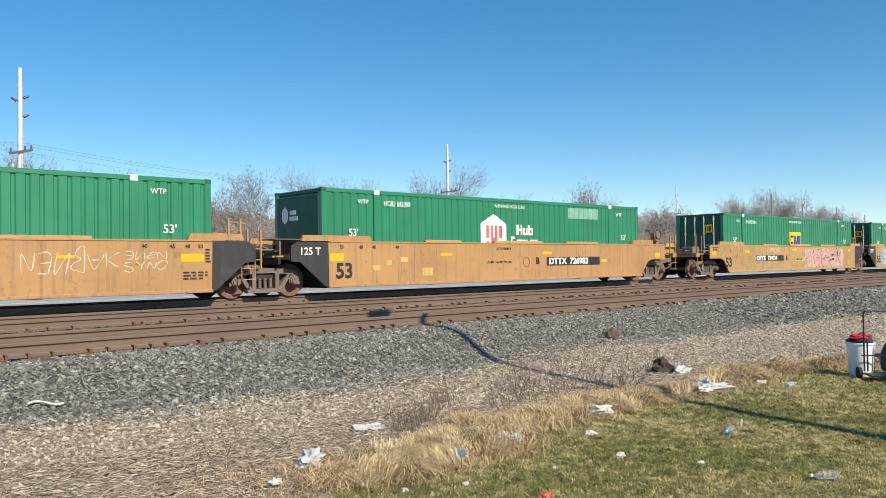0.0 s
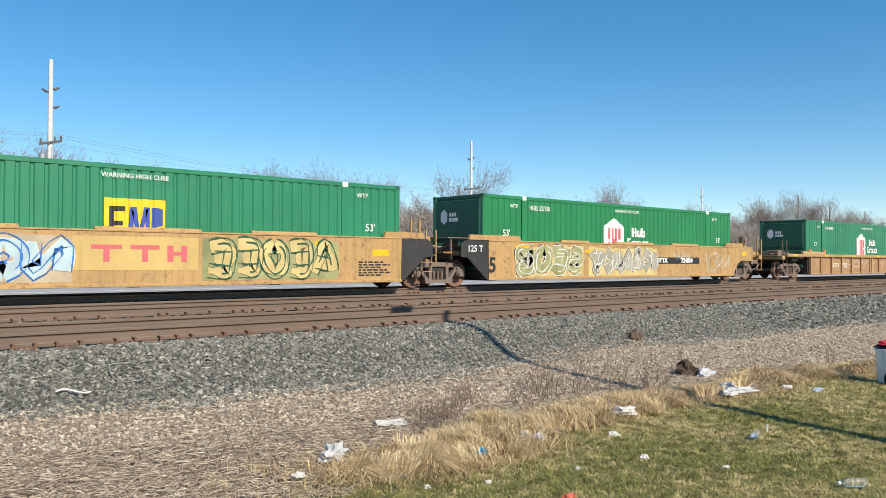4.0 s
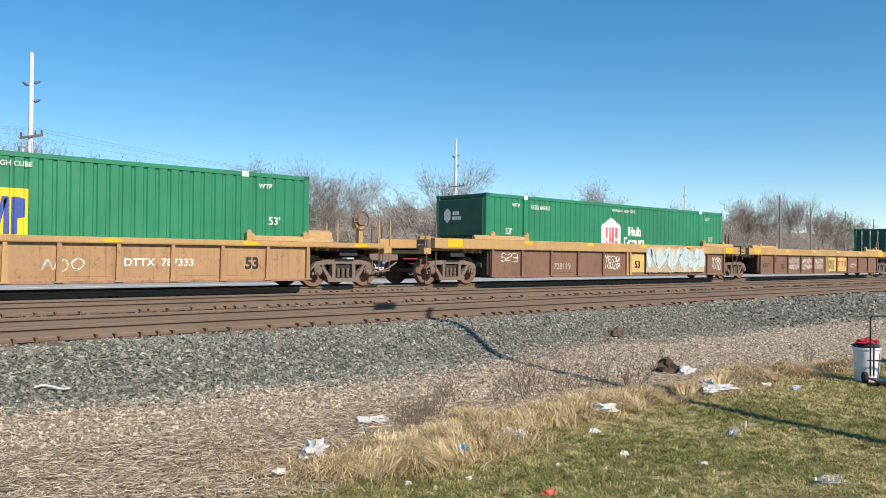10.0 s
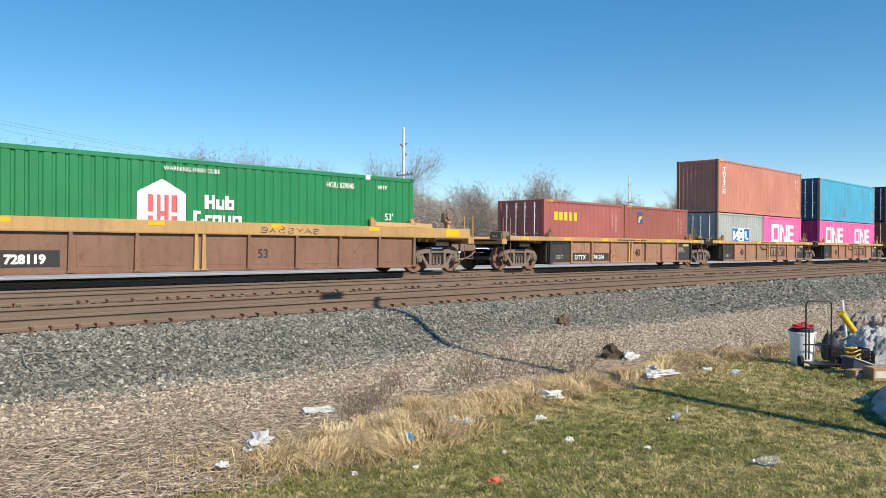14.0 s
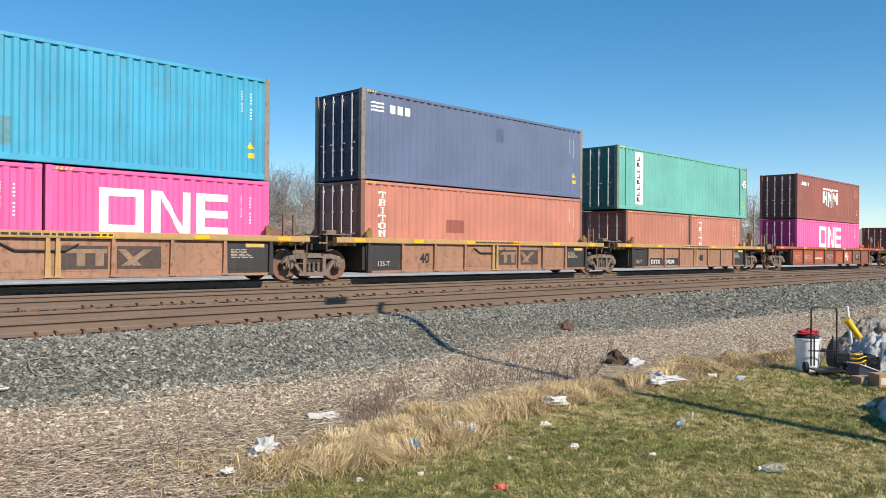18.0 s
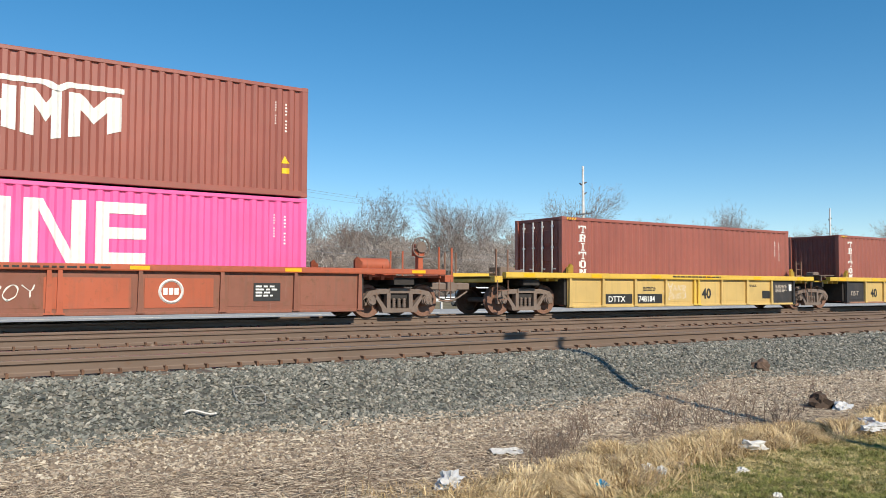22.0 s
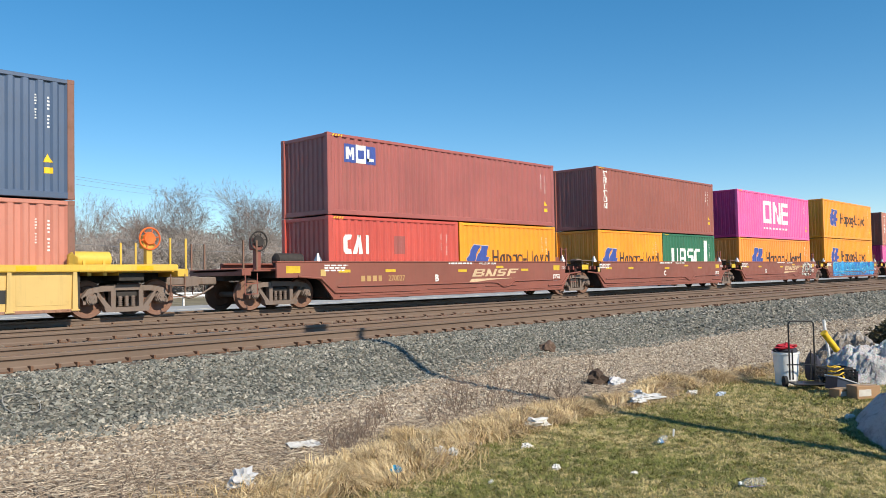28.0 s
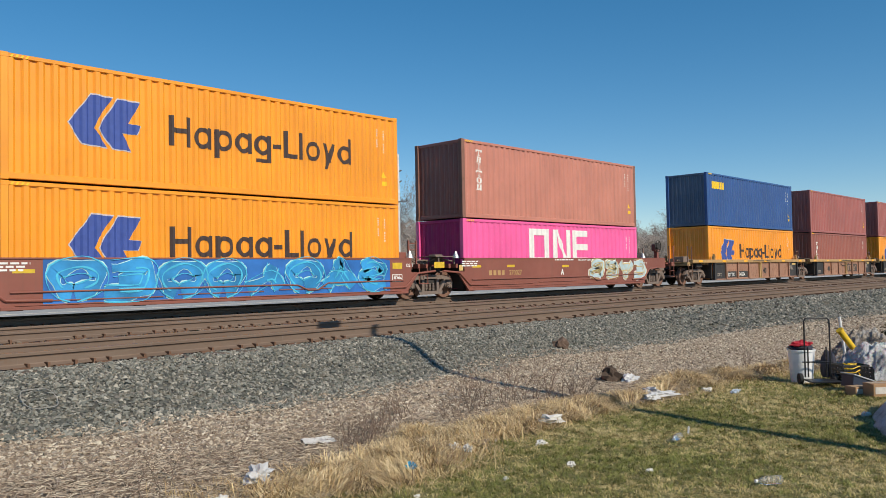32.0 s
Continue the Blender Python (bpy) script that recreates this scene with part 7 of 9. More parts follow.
ny = len(gy)
faces = [(i * ny + j, (i + 1) * ny + j, (i + 1) * ny + j + 1, i * ny + j + 1) for i in range(len(gx) - 1) for j in range(ny - 1)]
me = bpy.data.meshes.new("ground")
me.from_pydata(verts, [], faces)
for k, nm in enumerate(("straw", "gravel", "ballast", "verge", "bed")):
    at = me.attributes.new(nm, "FLOAT", "POINT")
    at.data.foreach_set("value", [w[k] for w in weights])
me.polygons.foreach_set("use_smooth", [True] * len(me.polygons))


def ground_material():
    m, nt, b = mat_base("ground_surface", 0.95)
    v = coords(nt)

    def att(nm):
        a = nt.nodes.new("ShaderNodeAttribute")
        a.attribute_name = nm
        return a.outputs["Fac"]

    def stones(scale, a, bcol, c):
        vo = node(nt, "ShaderNodeTexVoronoi", Scale=scale)
        nt.links.new(v, vo.inputs["Vector"])
        sp = nt.nodes.new("ShaderNodeSeparateColor")
        nt.links.new(vo.outputs["Color"], sp.inputs["Color"])
        col = blend(nt, sp.outputs[0], a, bcol)
        col = blend(nt, ramp(nt, sp.outputs[1], 0.75, 0.95), col, c)
        # near-black towards the cell edges: shade between the stones, put into the colour
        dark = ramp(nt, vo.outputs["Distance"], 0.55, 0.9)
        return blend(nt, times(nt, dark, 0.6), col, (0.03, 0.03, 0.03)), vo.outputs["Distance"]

    g = blend(nt, ramp(nt, noise_of(nt, v, 1.1, 5), 0.35, 0.65), (0.26, 0.23, 0.07), (0.48, 0.38, 0.15))
    g = blend(nt, ramp(nt, noise_of(nt, v, 48, 6, 0.8), 0.42, 0.60), (0.06, 0.058, 0.02), g)
    g = blend(nt, ramp(nt, noise_of(nt, v, 11, 5, 0.75), 0.42, 0.58), (0.13, 0.125, 0.04), g)
    s = blend(nt, ramp(nt, noise_of(nt, v, 2.3, 6, 0.7), 0.3, 0.7), (0.19, 0.135, 0.09), (0.34, 0.26, 0.175))
    s = blend(nt, ramp(nt, noise_of(nt, v, 45, 6, 0.75), 0.38, 0.62), (0.15, 0.11, 0.08), s)
    gr, gd = stones(34, (0.20, 0.15, 0.105), (0.40, 0.33, 0.24), (0.56, 0.50, 0.40))
    gr = blend(nt, ramp(nt, noise_of(nt, v, 2.0, 5, 0.7), 0.5, 0.75), gr, (0.36, 0.27, 0.19))
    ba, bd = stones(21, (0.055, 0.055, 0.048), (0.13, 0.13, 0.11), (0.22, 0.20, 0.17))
    ve = blend(nt, ramp(nt, noise_of(nt, v, 0.35, 6, 0.7), 0.35, 0.7), (0.15, 0.125, 0.07), (0.28, 0.24, 0.16))
    c = blend(nt, att("straw"), g, s)
    c = blend(nt, att("gravel"), c, gr)
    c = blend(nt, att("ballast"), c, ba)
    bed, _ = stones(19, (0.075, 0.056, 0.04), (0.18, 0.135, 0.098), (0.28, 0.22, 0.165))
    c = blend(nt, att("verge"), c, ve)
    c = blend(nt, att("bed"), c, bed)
    nt.links.new(c, b.inputs["Base Color"])
    bump(nt, b, noise_of(nt, v, 26, 6, 0.7), 0.6, 0.02)
    return m


me.materials.append(ground_material())
ground = tagged(new("ground", me), "ground from mown lawn over straw and gravel to grey ballast", "ground", kind="structure")


# ------------------------------------------------------------------ scattered stuff
rng = np.random.default_rng(5)


def scatter_points(n, x0, x1, y0, y1, keep):
    out = []
    while len(out) < n:
        x, y = rng.uniform(x0, x1), rng.uniform(y0, y1)
        if keep(x, y):
            out.append((x, y))
    return out


OCTA = np.array([(1, 0, 0), (0, 1, 0), (-1, 0, 0), (0, -1, 0), (0, 0, 1), (0, 0, -1)], float)
OCTF = np.array([(0, 1, 4), (1, 2, 4), (2, 3, 4), (3, 0, 4), (1, 0, 5), (2, 1, 5), (3, 2, 5), (0, 3, 5)])


def stones(name, pts, lo, hi, material, label, flat=0.7, sink=0.25):
    n = len(pts)
    p = np.array([(x, y, ground_z(x, y)) for x, y in pts])
    size = rng.uniform(lo, hi, n) * np.exp(rng.normal(0, 0.18, n))
    v = OCTA[None] * (1 + rng.uniform(-0.4, 0.4, (n, 6, 1)))
    v = v + rng.uniform(-0.25, 0.25, (n, 6, 3))
    a = rng.uniform(0, 6.283, n)
    ca, sa = np.cos(a)[:, None], np.sin(a)[:, None]
    tilt = rng.uniform(-0.8, 0.8, n)[:, None]
    x, y, z = v[..., 0] * 1.15, v[..., 1] * 0.85, v[..., 2] * flat
    x, z = x * np.cos(tilt) - z * np.sin(tilt), x * np.sin(tilt) + z * np.cos(tilt)
    v = np.stack([x * ca - y * sa, x * sa + y * ca, z], -1) * size[:, None, None] / 2
    v = v + p[:, None] + np.array([0, 0, 1.0]) * (size * (0.5 - sink) * 0.5)[:, None, None]
    f = OCTF[None] + (np.arange(n) * 6)[:, None, None]
    me = bpy.data.meshes.new(name)
    me.from_pydata(v.reshape(-1, 3).tolist(), [], f.reshape(-1, 3).tolist())
    me.materials.append(material)
    return tagged(new(name, me), label, "gravel", kind="stuff")


def blades(name, pts, lo, hi, width, lean, material, label, droop=0.25, base=None, comb=0.0, swirl=1.6):
    n = len(pts)
    p = np.array([(x, y, (base(x, y) if base else ground_z(x, y)) - 0.01) for x, y in pts])
    h = rng.uniform(lo, hi, n)[:, None]
    a = rng.uniform(0, 6.283, n)[:, None]
    if comb:
        a = np.array([9.0 * noise.noise(Vector((x * swirl, y * swirl, 4.4))) - 1.2 for x, y in pts])[:, None] + rng.normal(0, comb, (n, 1))
    d = np.concatenate([np.cos(a), np.sin(a), np.zeros((n, 1))], 1)
    side = np.concatenate([-np.sin(a + rng.uniform(-0.8, 0.8, (n, 1))), np.cos(a), np.zeros((n, 1))], 1) * width / 2
    l = rng.uniform(0.1, 1.0, (n, 1)) * lean
    up = np.array([[0, 0, 1.0]])
    m = p + d * h * l * 0.45 + up * h * 0.6
    t = p + d * h * l * 1.15 + up * h * (1 - droop * l)
    v = np.stack([p - side, p + side, m - side * 0.75, m + side * 0.75, t], 1)
    k = (np.arange(n) * 5)[:, None]
    f = np.concatenate([np.concatenate([k, k + 1, k + 3], 1), np.concatenate([k, k + 3, k + 2], 1), np.concatenate([k + 2, k + 3, k + 4], 1)])
    me = bpy.data.meshes.new(name)
    me.from_pydata(v.reshape(-1, 3).tolist(), [], f.tolist())
    me.materials.append(material)
    return tagged(new(name, me), label, "grass", kind="stuff")


def stalks(name, pts, lo, hi, w0, w1, material, label, tall):
    """Thin stalks that lie about, slightly bowed, one end propped up."""
    n = len(pts)
    p = np.array([(x, y, ground_z(x, y)) for x, y in pts])
    l = rng.uniform(lo, hi, n)[:, None] * rng.uniform(0.4, 1.0, (n, 1))
    a = rng.uniform(0, 6.283, n)[:, None]
    d = np.concatenate([np.cos(a), np.sin(a), np.zeros((n, 1))], 1)
    s = np.concatenate([-np.sin(a), np.cos(a), np.zeros((n, 1))], 1)
    w = rng.uniform(w0, w1, (n, 1)) / 2
    up = np.array([[0, 0, 1.0]])
    z0, z1 = rng.uniform(0.004, tall * 0.6, (n, 1)), rng.uniform(0.004, tall, (n, 1))
    bow = s * l * rng.uniform(-0.12, 0.12, (n, 1))
    q0, q1 = p - d * l / 2 + up * z0, p + d * l / 2 + up * z1
    m = (q0 + q1) / 2 + bow + up * w
    v = np.stack([q0 - s * w, q0 + s * w, m - s * w, m + s * w, m + up * w * 1.6, q1 - s * w * 0.5, q1 + s * w * 0.5], 1)
    k = (np.arange(n) * 7)[:, None]
    f = np.concatenate([np.concatenate([k + i for i in tri], 1) for tri in ((0, 4, 2), (0, 1, 4), (1, 3, 4), (2, 4, 5), (4, 6, 5), (4, 3, 6))])
    me = bpy.data.meshes.new(name)
    me.from_pydata(v.reshape(-1, 3).tolist(), [], f.tolist())
    me.materials.append(material)
    return tagged(new(name, me), label, "litter", kind="stuff")


LITTER_M = island("flattened_stalks", [(0.15, 0.105, 0.075), (0.30, 0.23, 0.165), (0.46, 0.37, 0.27), (0.68, 0.58, 0.44), (0.13, 0.09, 0.065)], 0.85, 12.0)
BALLAST_M = island("ballast_stone", [(0.075, 0.08, 0.07), (0.17, 0.175, 0.15), (0.29, 0.285, 0.245), (0.15, 0.135, 0.105), (0.46, 0.43, 0.36)])
GRAVEL_M = island("tan_gravel_stone", [(0.17, 0.125, 0.09), (0.42, 0.345, 0.255), (0.68, 0.60, 0.47), (0.28, 0.21, 0.145), (0.47, 0.41, 0.33)])
LAWN_M = island("lawn_blades", [(0.13, 0.16, 0.035), (0.30, 0.27, 0.08), (0.52, 0.41, 0.17), (0.19, 0.21, 0.05), (0.60, 0.49, 0.25)])
STRAW_M = island("dry_straw", [(0.52, 0.36, 0.16), (0.70, 0.53, 0.28), (0.36, 0.23, 0.10), (0.80, 0.65, 0.40)])
TWIG_M = plain("dry_twigs", (0.20, 0.145, 0.11), 0.9, 0, 0.25)

BROWN_STONE_M = island("rust_stained_stone", [(0.10, 0.075, 0.053), (0.19, 0.14, 0.10), (0.29, 0.225, 0.165), (0.15, 0.118, 0.088)])
near_ballast = scatter_points(36000, 0.2, 17.0, 7.2, 10.45, lambda x, y: y + 0.35 * noise.noise(Vector((x * 0.9, y * 0.9, 0.3))) > ballast_edge(x) - 0.1)
stones("ballast_stones", near_ballast, 0.030, 0.064, BALLAST_M, "grey crushed stone of the track shoulder")
far_ballast = scatter_points(11000, 17.0, 48.0, 7.2, 10.45, lambda x, y: y > ballast_edge(x) - 0.1)
stones("ballast_stones", far_ballast, 0.06, 0.11, BALLAST_M, "grey crushed stone of the track shoulder")
stones("ballast_stones", scatter_points(18000, 3.0, 60.0, 10.6, 23.2, lambda x, y: True), 0.05, 0.09, BROWN_STONE_M, "rust-stained crushed stone between the tracks")
gravel_pts = scatter_points(40000, 0.2, 20.0, 3.4, 8.6, lambda x, y: y + 0.6 * noise.noise(Vector((x * 0.9, y * 0.9, 0.3))) > straw_edge(x) - 0.35 and y < ballast_edge(x) + 0.3)
stones("gravel", gravel_pts, 0.017, 0.050, GRAVEL_M, "pale tan gravel beside the ballast")
stones("gravel", scatter_points(5200, 0.4, 14.0, 4.4, 7.4, lambda x, y: lawn_edge(x) < y < straw_edge(x) + 0.4), 0.015, 0.045, GRAVEL_M, "pale stones among dry litter")

stones("gravel", scatter_points(16000, 20.0, 52.0, 1.0, 8.4, lambda x, y: straw_edge(x) - 0.3 < y < ballast_edge(x) + 0.3), 0.04, 0.085, GRAVEL_M, "pale tan gravel beside the ballast")


def on_lawn(x, y):
    return y + 0.3 * noise.noise(Vector((x * 0.9, y * 0.9, 0.3))) < lawn_edge(x) + 0.1 and x > 1.1 * y - 2.6 and noise.noise(Vector((x * 8, y * 8, 6.1))) + 0.6 * noise.noise(Vector((x * 2.2, y * 2.2, 1.1))) > rng.uniform(-1.1, 0.30)


def tuft_tone(x, y):
    """0: green, 1: olive, 2: straw; neighbours share it."""
    k = noise.noise(Vector((x * 9.0, y * 9.0, 2.2))) + 0.7 * noise.noise(Vector((x * 21.0, y * 21.0, 4.2))) + 0.8 * noise.noise(Vector((x * 0.8, y * 0.8, 7.2))) + rng.normal(0, 0.22) + 0.3 * (y > lawn_edge(x) - 0.5)
    return 0 if k < -0.26 else 1 if k < 0.18 else 2


def lawn(n, x0, x1, lo, hi, width):
    sets = [[], [], []]
    for x, y in scatter_points(n, x0, x1, 1.2, 5.3, on_lawn):
        sets[tuft_tone(x, y)].append((x, y))
    for pts, material, tall in zip(sets, (LAWN_GREEN_M, LAWN_M, LAWN_STRAW_M), (1.15, 1.0, 0.9)):
        blades("lawn_grass", pts, lo * tall, hi * tall, width, 2.0, material, "short mown winter lawn, green and straw", 0.25, None, 0.8, 6.0)


LAWN_GREEN_M = island("green_lawn_blades", [(0.11, 0.13, 0.028), (0.20, 0.215, 0.052), (0.30, 0.29, 0.08), (0.16, 0.18, 0.04)])
LAWN_STRAW_M = island("straw_lawn_blades", [(0.38, 0.30, 0.12), (0.56, 0.45, 0.20), (0.72, 0.59, 0.31), (0.45, 0.37, 0.15)])
lawn(150000, 2.4, 8.5, 0.016, 0.046, 0.0068)
lawn(70000, 8.5, 15.5, 0.020, 0.055, 0.0095)
blades("lawn_grass", scatter_points(9000, 15.5, 40.0, -2.0, 4.2, lambda x, y: y < lawn_edge(x)), 0.04, 0.09, 0.016, 1.0, LAWN_M, "short mown winter lawn, green and straw")
litter_pts = scatter_points(36000, 0.2, 14.0, 4.3, 8.2, lambda x, y: lawn_edge(x) + (0.22 if x > 3.6 else -0.12) < y + 0.4 * noise.noise(Vector((x * 1.3, y * 1.3, 2.0))) < straw_edge(x) - 0.1)
stalks("dead_litter", litter_pts, 0.04, 0.20, 0.0035, 0.0078, LITTER_M, "flattened pale stalks and leaf litter", 0.045)
stalks("dead_litter", scatter_points(3200, 0.4, 13.0, 5.0, 8.8, lambda x, y: straw_edge(x) - 0.3 < y < ballast_edge(x) + 0.2), 0.05, 0.28, 0.004, 0.008, LITTER_M, "loose dry stalks on gravel", 0.06)


def clump_points(centres, spread, each):
    out = []
    for x, y, k in centres:
        for _ in range(int(each * k)):
            out.append((x + rng.normal(0, spread * k), y + rng.normal(0, spread * 0.7 * k)))
    return out


CLUMPS = [(4.0, 5.05, 0.8), (4.7, 5.1, 0.9), (6.4, 5.05, 0.9), (7.0, 5.1, 1.0), (7.6, 5.15, 0.9), (8.2, 5.05, 0.56), (9.8, 5.35, 0.5), (10.6, 5.45, 0.56), (11.4, 5.2, 0.5), (4.45, 4.78, 1.2), (4.15, 4.7, 1.0), (3.75, 4.75, 0.9), (3.35, 4.85, 0.68), (4.9, 4.85, 1.0), (5.35, 4.95, 0.9), (5.8, 5.05, 1.0), (6.15, 5.15, 0.9), (6.7, 5.25, 0.9), (7.2, 5.3, 0.8), (7.9, 5.25, 0.5), (8.5, 4.95, 0.43), (9.3, 5.1, 0.43), (10.2, 5.0, 0.5), (11.0, 4.9, 0.56), (12.0, 4.8, 0.56), (12.8, 4.7, 0.43), (5.4, 5.5, 0.6)]
STRAW_PALE_M = island("pale_straw", [(0.66, 0.50, 0.27), (0.84, 0.68, 0.42), (0.74, 0.57, 0.32)])
STRAW_BROWN_M = island("brown_straw", [(0.30, 0.20, 0.11), (0.42, 0.30, 0.17), (0.22, 0.145, 0.085)])
straw_sets = [[], [], []]
for x, y in clump_points(CLUMPS, 0.19, 1350):
    k = noise.noise(Vector((x * 7.0, y * 7.0, 3.3))) + 0.6 * noise.noise(Vector((x * 17.0, y * 17.0, 8.3))) + rng.normal(0, 0.15)
    straw_sets[0 if k < -0.28 else 1 if k < 0.25 else 2].append((x, y))
for pts, material in zip(straw_sets, (STRAW_BROWN_M, STRAW_M, STRAW_PALE_M)):
    blades("dry_grass_clumps", pts, 0.07, 0.22, 0.0075, 2.4, material, "tufts of golden dry grass along the lawn edge", 0.34, None, 0.32, 2.4)
blades("dry_grass_clumps", scatter_points(200, 2.2, 4.4, 4.6, 5.5, lambda x, y: True), 0.08, 0.26, 0.0035, 1.0, STRAW_M, "thin pale upright dry stalks", 0.1)
blades("dry_grass_clumps", scatter_points(9000, 2.8, 13.0, 4.2, 6.4, lambda x, y: abs(y - lawn_edge(x) - 0.35) < 0.5 + 0.3 * noise.noise(Vector((x * 2, y * 2, 9)))), 0.04, 0.12, 0.005, 2.6, STRAW_M, "thin golden dry grass", 0.34)


def weed(x, y, tall, stems, label, seed):
    """A leafless weed: thin stems that fork twice."""
    rnd = random.Random(seed)
    bm = bmesh.new()
    for k in range(stems):
        a, l = rnd.uniform(0, 6.28), rnd.uniform(0.15, 0.6)
        p = Vector((rnd.gauss(0, 0.10), rnd.gauss(0, 0.08), 0))
        d = Vector((math.cos(a) * l, math.sin(a) * l, 1)).normalized()
        h = tall * rnd.uniform(0.45, 1.0)
        for seg in range(4):
            q = p + d * h / 4
            tube(bm, p, q, 0.0042 - 0.0008 * seg, 0.0034 - 0.0008 * seg, 4, False)
            for _ in range(2 if seg else 1):
                e = (d + Vector((rnd.uniform(-1, 1), rnd.uniform(-1, 1), rnd.uniform(-0.1, 0.5)))).normalized()
                r = q + e * h * rnd.uniform(0.12, 0.3)
                tube(bm, q, r, 0.0024, 0.0015, 3, False)
                tube(bm, r, r + (e + Vector((rnd.uniform(-1, 1), rnd.uniform(-1, 1), rnd.uniform(0, 0.6)))) * h * 0.09, 0.002, 0.001, 3, False)
            p = q
            d = (d + Vector((rnd.uniform(-0.25, 0.25), rnd.uniform(-0.25, 0.25), 0))).normalized()
    whole("dead_weed", bm, TWIG_M, (x, y, ground_z(x, y) - 0.01), label, "weed", "dead weeds on the verge", "stuff")


for k, (x, y, h, n) in enumerate(((7.45, 6.15, 0.64, 8), (7.7, 5.95, 0.56, 8), (7.95, 5.8, 0.6, 7), (8.15, 5.6, 0.5, 5), (7.1, 6.2, 0.44, 7), (6.8, 6.0, 0.34, 7), (4.85, 5.7, 0.26, 20), (5.2, 5.9, 0.26, 18), (3.0, 5.6, 0.30, 2), (2.6, 5.3, 0.34, 2),
                                  (3.6, 5.8, 0.3, 2), (5.65, 6.2, 0.26, 16), (6.1, 6.5, 0.26, 12), (6.3, 5.9, 0.30, 8), (8.4, 5.7, 0.35, 9), (12.2, 5.2, 0.4, 8), (9.9, 6.2, 0.55, 3), (7.3, 6.5, 0.45, 9), (4.6, 5.5, 0.22, 12), (2.9, 6.2, 0.3, 2))):
    weed(x, y, h, n, "leafless brown weed with thin forked stems", 200 + k)


# ------------------------------------------------------------------ tracks
RAIL_M = paint("rusty_rail_steel", (0.165, 0.115, 0.084), 0.4, 0.3, 0.7)
HEAD_M = plain("polished_rail_head", (0.24, 0.18, 0.14), 0.4, 0.75, 0.15, 3.0)
ANCHOR_M = plain("orange_rusted_anchor_steel", (0.15, 0.078, 0.046), 0.85, 0, 0.35, 6.0)
TIE_M = plain("weathered_tie_wood", (0.13, 0.095, 0.07), 0.9, 0, 0.3, 5.0)
RAIL_PROFILE = [(-0.0762, -0.185), (0.0762, -0.185), (0.0762, -0.172), (0.016, -0.150), (0.009, -0.135), (0.009, -0.065), (0.018, -0.048), (0.036, -0.040), (0.037, -0.010), (0.030, 0.0),
                (-0.030, 0.0), (-0.037, -0.010), (-0.036, -0.040), (-0.018, -0.048), (-0.009, -0.065), (-0.009, -0.135), (-0.016, -0.150), (-0.0762, -0.172)]
tie_mesh = None
for name, y0, words in (("track_near", NEAR_Y, "rusty rails on wooden ties, nearest track"), ("track_middle", MID_Y, "rusty rails on wooden ties, middle track"), ("track_far", TRAIN_Y, "rails under the train on wooden ties")):
    tr = thing(name, (0, y0, RAIL_Z), words, "railway track", kind="structure")
    for s in (-1, 1):
        bm = bmesh.new()
        profile_x(bm, [(s * 0.755 + p, q) for p, q in RAIL_PROFILE], -150, 900)
        part("rail", bm, RAIL_M, tr, "rust-brown steel rail")
        bm = bmesh.new()
        box(bm, -150, 900, s * 0.755 - 0.027, s * 0.755 + 0.027, 0.0005, 0.003)
        part("rail_head", bm, HEAD_M, tr, "worn running surface")
    bm = bmesh.new()
    for k in range(260):
        x = -4 + k * 0.5
        for s in (-1, 1):
            for off in (-0.115, 0.115):
                if random.random() < 0.4:
                    continue
                off += random.uniform(-0.06, 0.06)
                box(bm, x + off - 0.016, x + off + 0.016, s * 0.755 - 0.125, s * 0.755 + 0.125, -0.205, -0.135)
            box(bm, x - 0.10, x + 0.10, s * 0.755 - 0.17, s * 0.755 + 0.17, -0.192, -0.176)
    tagged(part("rail_anchors", bm, ANCHOR_M, tr), kind="stuff")
    if tie_mesh is None:
        bm = bmesh.new()
        box(bm, -0.115, 0.115, -1.3, 1.3, -0.37, -0.19, 0.012)
        tie_mesh = mesh_of("tie", bm, TIE_M)
    for k in range(260 if name == "track_near" else 120):
        hang("tie", tie_mesh, tr, at=pose(-4 + k * 0.5, random.uniform(-0.04, 0.04), -0.0, 0, 0, random.uniform(-0.6, 0.6)))

# ------------------------------------------------------------------ beyond the train
ROAD_M = plain("pale_worn_asphalt", (0.36, 0.36, 0.355), 0.9, 0, 0.12, 2.0)
bm = bmesh.new()
box(bm, -600, 1500, 28.5, 38.0, 0.10, 0.30)
whole("road", bm, ROAD_M, (0, 0, 0), "pale grey worn road behind the tracks", "road", kind="structure")
LINE_M = plain("road_line_paint", (0.75, 0.72, 0.6), 0.7)
bm = bmesh.new()
box(bm, -600, 1500, 33.1, 33.22, 0.300, 0.305)
box(bm, -600, 1500, 28.9, 29.02, 0.300, 0.305)
whole("road_line", bm, LINE_M, (0, 0, 0), "pale painted road lines", "road marking", kind="structure")

BARK = plain("grey_brown_bark", (0.20, 0.17, 0.15), 0.95, 0, 0.3, 3.0)
BARK2 = plain("reddish_brown_twigs", (0.27, 0.21, 0.18), 0.95, 0, 0.25, 3.0)
PALE_BARK = plain("whitish_bark", (0.50, 0.46, 0.41), 0.9, 0, 0.25, 3.0)
BARK3 = plain("pale_dry_twigs", (0.38, 0.33, 0.295), 0.95, 0, 0.2, 3.0)


